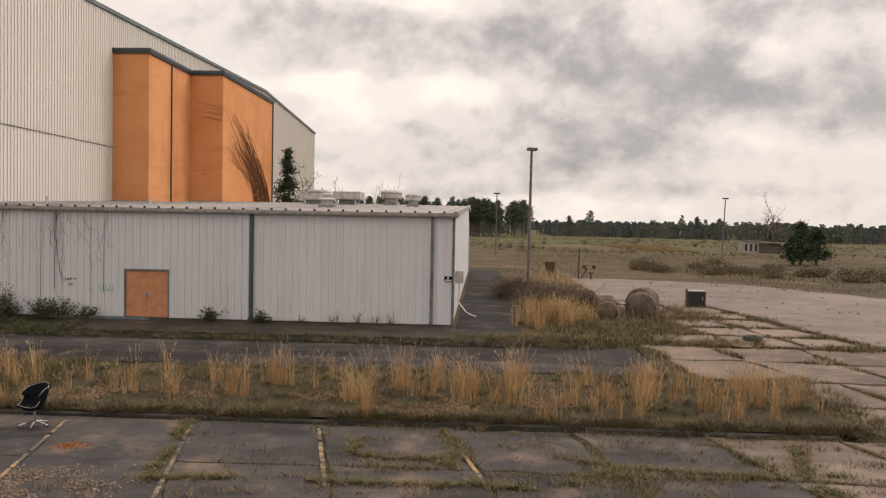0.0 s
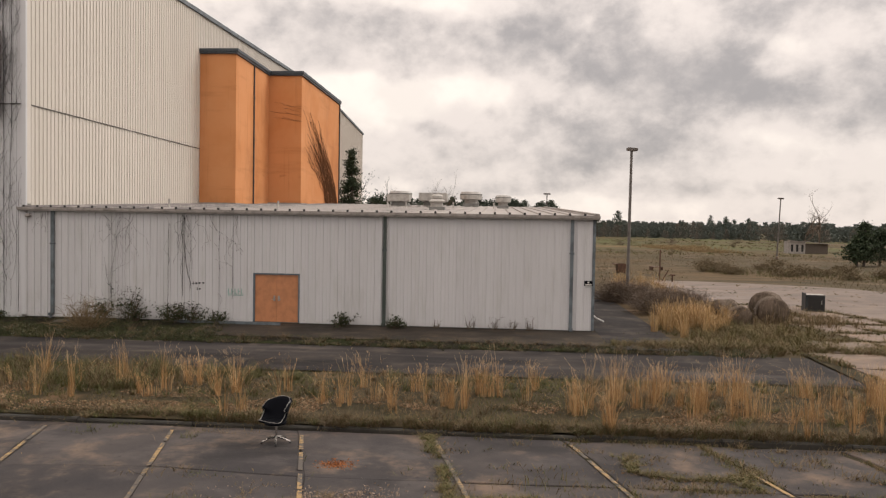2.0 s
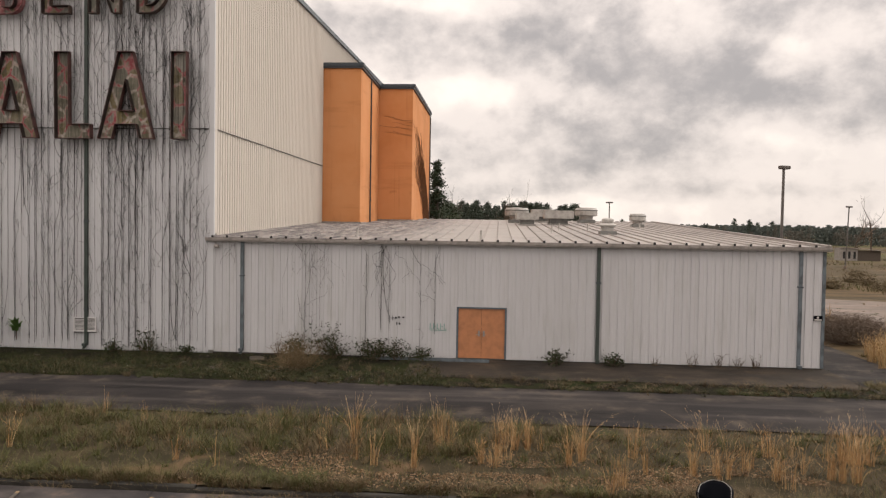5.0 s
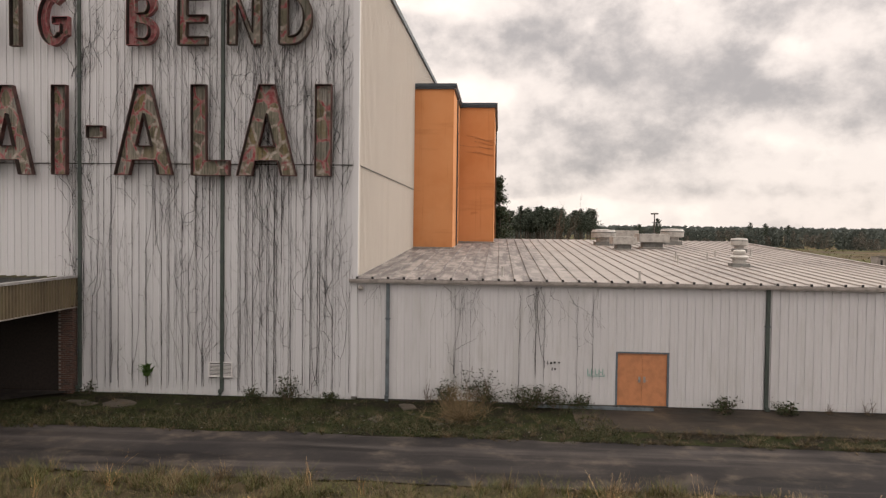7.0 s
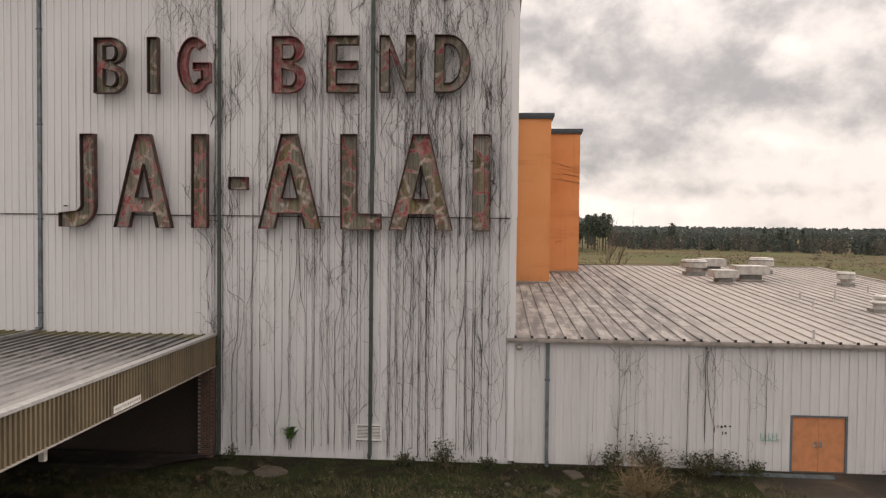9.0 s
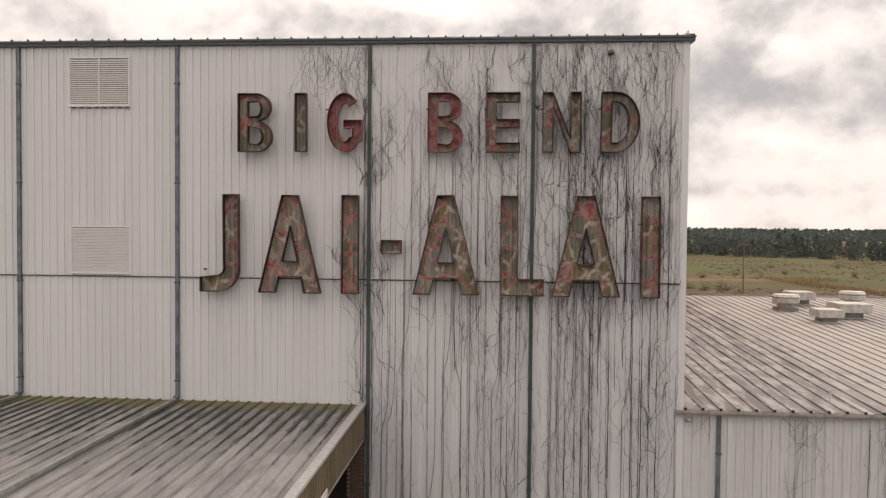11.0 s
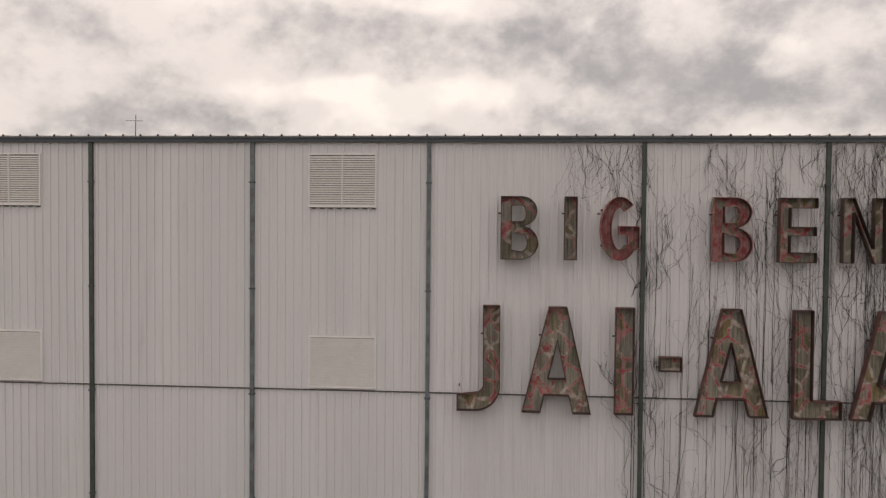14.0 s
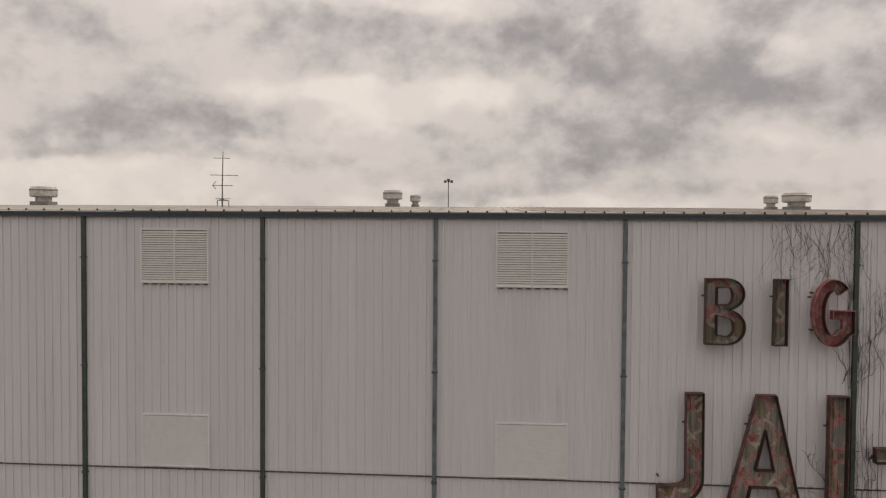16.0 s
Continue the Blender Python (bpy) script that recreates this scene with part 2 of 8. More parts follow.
def roof_material(name, base, dirt, algae, amount, stain=None, laps=False):
    """Painted roof sheet with run-off streaks down the slope; stain: an (x0, x1) stretch that is dirtier."""
    m = Mat(name)
    tone = m.mix(m.math("MULTIPLY", m.random(), 0.5), base, tuple(c * 0.78 for c in base))
    streak = m.step(m.noise(1.0, 6, 0.68, (2.6, 0.28, 1)), 0.44, 0.60)
    blot = m.step(m.noise(0.8, 6, 0.68, (1.6, 0.7, 1)), 0.44, 0.58)
    patch = m.step(m.noise(0.16, 4, 0.6), 0.46, 0.62)
    here = 0.0
    if stain:
        x = m.math("ADD", m.axis(0), m.math("MULTIPLY", m.math("SUBTRACT", m.noise(0.35, 3), 0.5), 5.0))
        here = m.math("MULTIPLY", m.step(x, stain[0] - 1.5, stain[0]), m.math("SUBTRACT", 1.0, m.step(x, stain[1] - 2.0, stain[1] + 2.0)))
        patch = m.math("MAXIMUM", m.math("MULTIPLY", patch, 0.45), here)
    dirty = m.math("MULTIPLY", m.math("MAXIMUM", streak, m.math("MULTIPLY", blot, 0.8)), patch)
    col = m.mix(m.math("MULTIPLY", dirty, amount), tone, dirt)
    spots = m.step(m.noise(14.0, 4, 0.65, (1, 0.6, 1)), 0.60, 0.72)
    col = m.mix(m.math("MULTIPLY", spots, 0.22), col, dirt)
    if algae:
        seam = m.math("SUBTRACT", 1.0, m.math("DIVIDE", m.math("PINGPONG", m.math("ADD", m.axis(0), 92.0), 0.2088), 0.2088))
        run = m.math("ADD", m.axis(1), m.math("MULTIPLY", m.math("SUBTRACT", m.noise(1.0, 6, 0.66, (5.5, 0.5, 1)), 0.5), 9.0))
        wet = m.math("ADD", m.math("MULTIPLY", seam, 0.30), m.math("ADD", m.math("MULTIPLY", m.noise(1.0, 6, 0.66, (2.4, 0.8, 1)), 0.9), m.math("MULTIPLY", m.math("SUBTRACT", run, 23.0), 0.045)))
        col = m.mix(m.math("MULTIPLY", m.step(wet, 0.70, 0.86), 0.88), col, (0.030, 0.032, 0.031))
        col = m.mix(m.math("MULTIPLY", m.step(seam, 0.82, 0.97), 0.6), col, (0.045, 0.045, 0.043))
        near = m.step(m.math("ADD", m.axis(1), m.math("MULTIPLY", m.noise(1.0, 5, 0.6, (4.5, 0.6, 1)), 3.0)), 30.0, 31.2)
        col = m.mix(m.math("MULTIPLY", near, 0.9), col, algae)
    if laps:
        lap = m.math("SUBTRACT", 1.0, m.step(m.math("PINGPONG", m.math("ADD", m.axis(1), 0.4), 0.76), 0.02, 0.07))
        col = m.mix(m.math("MULTIPLY", m.math("MULTIPLY", lap, m.step(m.noise(0.9, 4), 0.42, 0.6)), 0.55), col, tuple(c * 0.6 for c in dirt))
    return m.done(col, 0.6, 0.0, m.noise(2.0, 4), 0.15, 0.02, 0.3)


M_ROOF = roof_material("low_roof_sheet", (0.29, 0.262, 0.245), (0.075, 0.067, 0.070), None, 0.9, (-27.0, -18.0), True)
M_ROOF_MAIN = roof_material("main_roof_sheet", (0.36, 0.33, 0.30), (0.13, 0.12, 0.11), None, 0.7)
M_ROOF_CANOPY = roof_material("canopy_roof_sheet", (0.232, 0.220, 0.216), (0.06, 0.06, 0.06), (0.098, 0.088, 0.034), 0.55, (-70, -30))


def stucco():
    m = Mat("orange_stucco")
    base = m.mix(m.step(m.noise(0.25, 4), 0.35, 0.7), (0.60, 0.27, 0.115), (0.52, 0.21, 0.075))
    drip = m.step(m.noise(1.0, 5, 0.6, (3.0, 3.0, 0.12)), 0.55, 0.8)
    col = m.mix(m.math("MULTIPLY", drip, 0.5), base, (0.30, 0.10, 0.03))
    band = m.step(m.noise(1.0, 4, 0.6, (0.15, 0.15, 1.3)), 0.54, 0.72)
    col = m.mix(m.math("MULTIPLY", band, 0.3), col, (0.33, 0.125, 0.04))
    grime = m.step(m.noise(0.22, 5, 0.62, (1, 1, 0.6)), 0.52, 0.70)
    col = m.mix(m.math("MULTIPLY", grime, 0.4), col, (0.27, 0.105, 0.04))
    tide = m.math("SUBTRACT", 1.0, m.step(m.math("ABSOLUTE", m.math("ADD", m.math("SUBTRACT", m.axis(2), 7.6), m.math("MULTIPLY", m.math("SUBTRACT", m.noise(0.8, 4), 0.5), 1.2))), 0.02, 0.14))
    col = m.mix(m.math("MULTIPLY", tide, m.math("MULTIPLY", m.step(m.noise(0.5, 3), 0.5, 0.65), 0.5)), col, (0.25, 0.09, 0.03))
    fade = m.step(m.noise(0.7, 5, 0.6), 0.5, 0.75)
    col = m.mix(m.math("MULTIPLY", fade, 0.25), col, (0.62, 0.32, 0.16))
    return m.done(col, 0.85, 0.0, m.noise(40, 3), 0.3, 0.01, 0.25)


M_STUCCO = stucco()


def rust_letter(name, red):
    """Old channel letters: olive, brown and grey bare patches with pale worn borders, faded red paint left between them."""
    m = Mat(name)
    cell = (2.1, 1.0, 1.5)
    n2, n3 = m.noise(6.0, 6, 0.68), m.noise(1.3, 4, 0.6)
    tone = m.ramp(m.voronoi(1.0, "F1", cell, 1), [(0.15, (0.12, 0.114, 0.085)), (0.38, (0.18, 0.142, 0.062)), (0.5, (0.215, 0.213, 0.195)), (0.68, (0.16, 0.152, 0.105)), (0.85, (0.29, 0.275, 0.25))])
    tone = m.mix(m.math("MULTIPLY", m.step(n2, 0.42, 0.64), 0.6), tone, (0.25, 0.22, 0.18))
    streak = m.step(m.noise(1.0, 5, 0.65, (16, 16, 0.8)), 0.42, 0.64)
    tone = m.mix(m.math("MULTIPLY", streak, 0.55), tone, (0.036, 0.032, 0.025))
    d = m.math("ADD", m.voronoi(1.0, "DISTANCE_TO_EDGE", cell), m.math("MULTIPLY", m.math("SUBTRACT", n2, 0.5), 0.30))
    faded = m.mix(m.step(m.noise(4.0, 5, 0.65), 0.40, 0.62), (0.26, 0.060, 0.068), (0.35, 0.175, 0.175))
    pale = m.mix(m.step(n2, 0.4, 0.6), (0.40, 0.358, 0.315), (0.24, 0.213, 0.18))
    between = m.mix(m.step(n3, 0.48, 0.56), faded, pale)
    col = m.mix(m.step(d, 0.03, 0.10), between, m.mix(m.math("ADD", 0.35, m.math("MULTIPLY", m.step(d, 0.05, 0.13), 0.65)), pale, tone))
    left = m.step(m.math("ADD", m.math("MULTIPLY", n3, 0.8), m.math("MULTIPLY", n2, 0.35)), 0.80 - red, 0.86 - red)
    worn = m.mix(m.math("MULTIPLY", m.step(m.noise(2.4, 6, 0.7), 0.50, 0.62), 0.7), faded, (0.19, 0.135, 0.12))
    col = m.mix(left, col, m.mix(m.math("MULTIPLY", streak, 0.5), worn, (0.07, 0.038, 0.034)))
    return m.done(col, 0.78, 0.0, m.math("ADD", n2, m.math("MULTIPLY", d, 1.5)), 0.6, 0.03, 0.25)


M_LETTER = rust_letter("rusted_letter_face", 0.07)
M_LETTER_BIG = rust_letter("flaking_letter_face", 0.115)
M_LETTER_RED = rust_letter("faded_red_letter_face", 0.34)
M_RIM = plain("rusted_letter_rim", (0.105, 0.045, 0.040), 0.75, 0.0, 0.85, 2.2)
# inner faces of the letters: the shade inside the trays is in this colour
M_TRAY = plain("tray_steel_shade_in_colour", (0.030, 0.020, 0.018), 0.8, 0.0, 0.5, 4)
M_RIM_DARK = plain("dark_red_rim", (0.075, 0.045, 0.034), 0.7, 0.0, 0.6, 5)
M_DOOR = plain("orange_door_paint", (0.46, 0.195, 0.088), 0.55, 0.0, 0.22, 3)
M_FRAME = plain("grey_blue_frame", (0.10, 0.125, 0.15), 0.5)
M_STEEL = plain("dull_steel", (0.35, 0.34, 0.33), 0.4, 0.8)
M_VENT = plain("weathered_vent", (0.42, 0.40, 0.375), 0.5, 0.0, 0.35, 3)
M_VENT_DARK = plain("vent_base", (0.20, 0.20, 0.19), 0.6, 0.0, 0.4, 4)
M_LOUVRE = plain("cream_louvre", (0.62, 0.61, 0.61), 0.5, 0.0, 0.06, 4)
M_LOUVRE_SHADE = plain("louvre_gap_shade", (0.27, 0.26, 0.25), 0.8)


def fascia():
    m = Mat("brown_fascia_sheet")
    col = m.mix(m.step(m.noise(1.2, 4, 0.6, (1, 1, 0.4)), 0.4, 0.7), (0.135, 0.104, 0.062), (0.085, 0.066, 0.040))
    return m.done(col, 0.55, 0.0, m.noise(6, 3), 0.2, 0.01)


M_FASCIA = fascia()
M_COPING = plain("grey_edge_flashing", (0.31, 0.30, 0.295), 0.55, 0.0, 0.25, 5)
M_TAN = plain("pale_cap_flashing", (0.44, 0.40, 0.36), 0.6, 0.0, 0.35, 3)
M_BRICK = Mat("red_brick")
M_BRICK = M_BRICK.done(M_BRICK.mix(M_BRICK.random(), (0.105, 0.058, 0.046), (0.055, 0.042, 0.038)), 0.85, 0.0, M_BRICK.noise(30, 3), 0.4, 0.01, 0.2)
M_MORTAR = plain("mortar", (0.20, 0.18, 0.16), 0.9)


def asphalt(name, a, b, sand, amount, along=(0.25, 1.6, 1), dark=0.5, bright=1.7):
    """Worn paving: patches, dark oily stains, scuffs along the traffic, blown sand and grit."""
    m = Mat(name)
    big, mid = m.noise(0.35, 5, 0.6), m.noise(1.3, 6, 0.68)
    col = m.mix(m.step(big, 0.38, 0.62), a, b)
    col = m.mix(m.math("MULTIPLY", m.random(), 0.3), col, tuple(c * 1.35 for c in b))
    scuff = m.step(m.noise(1.0, 5, 0.65, along), 0.46, 0.70)
    col = m.mix(m.math("MULTIPLY", scuff, 0.5), col, tuple(c * bright for c in b))
    stain = m.step(m.noise(0.55, 6, 0.66, along), 0.50, 0.66)
    col = m.mix(m.math("MULTIPLY", stain, dark), col, tuple(c * 0.4 for c in a))
    s = m.step(m.math("ADD", m.noise(0.7, 6, 0.68), m.math("MULTIPLY", m.math("SUBTRACT", mid, 0.5), 0.3)), 0.50, 0.74)
    col = m.mix(m.math("MULTIPLY", s, amount), col, sand)
    litter = m.step(m.noise(7.0, 4, 0.7), 0.62, 0.70)
    col = m.mix(m.math("MULTIPLY", litter, 0.45), col, tuple(c * 0.45 for c in a))
    grit = m.noise(60, 2, 0.5)
    col = m.mix(m.math("MULTIPLY", m.step(grit, 0.55, 0.7), 0.25), col, tuple(min(1, c * 2) for c in b))
    return m.done(col, m.math("SUBTRACT", 0.9, m.math("MULTIPLY", stain, 0.25)), 0.0, mid, 0.35, 0.02, 0.10)


M_LOT = asphalt("old_asphalt", (0.034, 0.032, 0.034), (0.058, 0.051, 0.049), (0.19, 0.136, 0.098), 0.62, (0.7, 1.1, 1), 0.65)
M_ROAD = asphalt("road_asphalt", (0.017, 0.0155, 0.016), (0.033, 0.029, 0.0275), (0.11, 0.088, 0.07), 0.5, (0.09, 1.1, 1), 0.85, 2.6)
M_APRON = asphalt("mossy_apron", (0.024, 0.021, 0.018), (0.040, 0.033, 0.027), (0.10, 0.075, 0.05), 0.5, (0.5, 1.2, 1), 0.6)
M_VERGE = Mat("mossy_verge_soil")
_n, _s = M_VERGE.noise(0.7, 6, 0.66), M_VERGE.noise(6.0, 5, 0.7)
_c = M_VERGE.mix(M_VERGE.step(_n, 0.42, 0.58), (0.014, 0.012, 0.009), (0.019, 0.023, 0.009))
_c = M_VERGE.mix(M_VERGE.math("MULTIPLY", M_VERGE.step(_s, 0.5, 0.7), 0.6), _c, (0.032, 0.027, 0.015))
M_VERGE = M_VERGE.done(_c, 0.95, 0.0, _s, 0.7, 0.03, 0.05)
M_STONE = plain("mossy_broken_slab", (0.062, 0.05, 0.036), 0.9, 0.0, 0.55, 3.0, 0.5)
M_CONCRETE = asphalt("weathered_concrete", (0.125, 0.099, 0.084), (0.172, 0.136, 0.113), (0.27, 0.185, 0.128), 0.8)
M_SHEET = asphalt("smooth_concrete", (0.13, 0.108, 0.096), (0.165, 0.135, 0.118), (0.22, 0.16, 0.118), 0.5, (0.1, 0.3, 1), 0.25)
M_PALE_ROAD = asphalt("sandy_concrete", (0.095, 0.074, 0.062), (0.142, 0.111, 0.092), (0.26, 0.178, 0.122), 0.75, (0.4, 1.2, 1), 0.7)
M_KERB = plain("mossy_kerb", (0.030, 0.027, 0.022), 0.9, 0.0, 0.5, 2)


def line_paint():
    m = Mat("worn_yellow_paint")
    wear = m.step(m.math("ADD", m.noise(9, 5, 0.7), m.math("MULTIPLY", m.math("SUBTRACT", m.noise(0.8, 2), 0.5), 0.6)), 0.42, 0.52)
    return m.done(m.mix(wear, (0.27, 0.175, 0.07), (0.062, 0.052, 0.044)), 0.7, 0.0, m.noise(40, 2), 0.3, 0.005)


M_LINE = line_paint()


def earth():
    m = Mat("dry_field_ground")
    n1, n2, n3 = m.noise(0.05, 5, 0.6), m.noise(0.018, 4, 0.55, (1, 2.2, 1)), m.noise(1.6, 5, 0.65)
    col = m.mix(m.step(n1, 0.38, 0.62), (0.088, 0.066, 0.040), (0.068, 0.053, 0.031))
    col = m.mix(m.step(n2, 0.46, 0.58), col, (0.098, 0.067, 0.036))
    mot = m.step(m.noise(0.22, 6, 0.7, (0.6, 1.4, 1)), 0.46, 0.62)
    col = m.mix(m.math("MULTIPLY", mot, 0.65), col, (0.034, 0.029, 0.017))
    far = m.step(m.axis(1), 95.0, 200.0)
    gold = m.math("MULTIPLY", far, m.step(m.noise(0.030, 6, 0.66, (0.7, 1.5, 1)), 0.54, 0.62))
    greens = m.math("MULTIPLY", far, m.step(m.noise(0.022, 6, 0.64, (0.7, 1.4, 1)), 0.42, 0.56))
    col = m.mix(greens, col, (0.078, 0.080, 0.033))
    col = m.mix(gold, col, (0.15, 0.105, 0.055))
    sand = m.step(m.noise(0.10, 6, 0.68), 0.53, 0.66)
    near = m.math("SUBTRACT", 1.0, m.step(m.axis(1), 120.0, 165.0))
    col = m.mix(m.math("MULTIPLY", m.math("MULTIPLY", sand, 0.8), near), col, (0.19, 0.135, 0.095))
    col = m.mix(m.math("MULTIPLY", m.step(n3, 0.45, 0.7), 0.45), col, (0.030, 0.025, 0.016))
    return m.done(col, 0.95, 0.0, n3, 0.6, 0.05, 0.1)


M_EARTH = earth()


def turf():
    m = Mat("island_soil")
    n = m.noise(1.1, 6, 0.65)
    col = m.mix(m.step(n, 0.4, 0.65), (0.030, 0.026, 0.015), (0.052, 0.040, 0.023))
    col = m.mix(m.step(m.noise(0.4, 4), 0.60, 0.72), col, (0.13, 0.085, 0.05))
    return m.done(col, 0.95, 0.0, n, 0.7, 0.04, 0.1)


M_TURF = turf()


def sedge():
    """Dry broom sedge: tawny stems, paler fluffy heads."""
    m = Mat("golden_broom_sedge")
    col = m.ramp(m.island(), [(0.0, (0.24, 0.125, 0.05)), (0.45, (0.38, 0.225, 0.10)), (1.0, (0.50, 0.35, 0.185))])
    head = m.step(m.math("ADD", m.axis(2), m.math("MULTIPLY", m.noise(2.0, 2), 0.8)), 0.75, 1.6)
    col = m.mix(m.math("MULTIPLY", head, 0.75), col, (0.60, 0.46, 0.30))
    return m.done(col, 0.8, 0.0, spec=0.15)


M_GOLD = sedge()
M_GOLD_FLAT = blades("golden_field_grass", (0.27, 0.155, 0.062), (0.40, 0.26, 0.12), (0.52, 0.39, 0.22))
M_PALE_SEDGE = blades("pale_field_sedge", (0.17, 0.115, 0.055), (0.235, 0.165, 0.085), (0.29, 0.215, 0.12))
M_STRAW = blades("straw_blades", (0.13, 0.092, 0.048), (0.195, 0.14, 0.078), (0.075, 0.06, 0.032))
M_GREEN = blades("weedy_green", (0.050, 0.062, 0.020), (0.085, 0.088, 0.030), (0.12, 0.10, 0.040))
M_WEED = blades("dark_green_weed", (0.020, 0.030, 0.013), (0.032, 0.043, 0.018), (0.05, 0.055, 0.024))
M_DARKGRASS = blades("dark_verge_grass", (0.026, 0.034, 0.011), (0.042, 0.050, 0.017), (0.070, 0.066, 0.028))
M_FERN = blades("bright_fern_leaf", (0.08, 0.15, 0.04), (0.11, 0.20, 0.055), (0.16, 0.25, 0.08))
M_RUSTCRUMB = blades("orange_rust_crumbs", (0.36, 0.13, 0.04), (0.26, 0.10, 0.04), (0.16, 0.07, 0.035))
M_GRIT = blades("pale_sand_grit", (0.20, 0.145, 0.105), (0.27, 0.20, 0.15), (0.34, 0.26, 0.20))
M_LEAFLITTER = blades("tan_leaf_litter", (0.19, 0.115, 0.065), (0.27, 0.17, 0.10), (0.33, 0.24, 0.155))
M_BROWN = blades("brown_dead_blades", (0.075, 0.054, 0.032), (0.11, 0.08, 0.046), (0.15, 0.112, 0.066))
M_TWIG = blades("dry_twig", (0.090, 0.065, 0.048), (0.12, 0.09, 0.065), (0.065, 0.048, 0.036))
M_SCRUB = blades("grey_brown_scrub", (0.105, 0.078, 0.058), (0.14, 0.104, 0.077), (0.072, 0.053, 0.04))
M_BRUSH = blades("tan_field_brush", (0.115, 0.086, 0.05), (0.15, 0.112, 0.064), (0.08, 0.068, 0.036))
M_VINE = blades("dead_vine_stem", (0.013, 0.012, 0.012), (0.022, 0.020, 0.019), (0.008, 0.008, 0.008))
M_VINE_BROWN = blades("brown_vine_stem", (0.17, 0.085, 0.042), (0.22, 0.11, 0.055), (0.115, 0.058, 0.03))
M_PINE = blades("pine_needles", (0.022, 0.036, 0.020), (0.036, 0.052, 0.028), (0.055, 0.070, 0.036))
# woods far off: distance haze is put into these paler, bluer leaf colours
M_HAZED_WOOD = blades("haze_tinted_wood", (0.080, 0.098, 0.090), (0.098, 0.115, 0.103), (0.118, 0.128, 0.113))
M_HAZYTREE = blades("haze_coloured_wood", (0.118, 0.140, 0.138), (0.132, 0.152, 0.146), (0.146, 0.162, 0.152))
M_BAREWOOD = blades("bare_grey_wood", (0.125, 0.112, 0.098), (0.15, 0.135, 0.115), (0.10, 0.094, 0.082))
# needles of the far pines, lightened in colour for the haze
M_HAZED_PINE = blades("haze_tinted_pine", (0.050, 0.067, 0.052), (0.066, 0.082, 0.062), (0.086, 0.098, 0.074))
M_OLIVE = blades("yellow_olive_grass", (0.075, 0.072, 0.026), (0.115, 0.098, 0.04), (0.16, 0.122, 0.058))
M_BARK = plain("grey_bark", (0.10, 0.08, 0.065), 0.9, 0.0, 0.4, 8)
M_POLE = plain("weathered_pole", (0.115, 0.10, 0.092), 0.6, 0.0, 0.4, 3)
M_HAY = blades("grey_old_hay", (0.13, 0.10, 0.077), (0.20, 0.158, 0.12), (0.08, 0.062, 0.048))
M_ROLL = Mat("matted_old_hay")
_n, _s = M_ROLL.noise(2.2, 6, 0.68), M_ROLL.noise(1.0, 6, 0.7, (14, 14, 3))
_c = M_ROLL.mix(M_ROLL.step(_n, 0.38, 0.62), (0.12, 0.092, 0.072), (0.07, 0.054, 0.042))
_c = M_ROLL.mix(M_ROLL.math("MULTIPLY", M_ROLL.step(_s, 0.46, 0.66), 0.6), _c, (0.20, 0.158, 0.122))
M_ROLL = M_ROLL.done(_c, 0.95, 0.0, _s, 0.8, 0.05, 0.1)
M_BLACK = Mat("black_vinyl")
M_BLACK = M_BLACK.done((0.0035, 0.0042, 0.0065), 0.65, 0.0, M_BLACK.noise(30, 3), 0.2, 0.01, 0.06)
M_PIPING = plain("white_piping", (0.42, 0.40, 0.38), 0.5)
M_CHROME = plain("chrome_leg", (0.55, 0.54, 0.52), 0.25, 1.0)
M_RUBBER = plain("tyre_rubber", (0.014, 0.014, 0.014), 0.8)
M_BIN = plain("dark_teal_cabinet", (0.014, 0.020, 0.024), 0.5, 0.0, 0.5, 3)
M_WHITE = plain("white_sheet", (0.62, 0.60, 0.57), 0.6)
M_RUSTBOX = plain("rusty_box", (0.10, 0.05, 0.03), 0.8, 0.0, 0.5, 4)


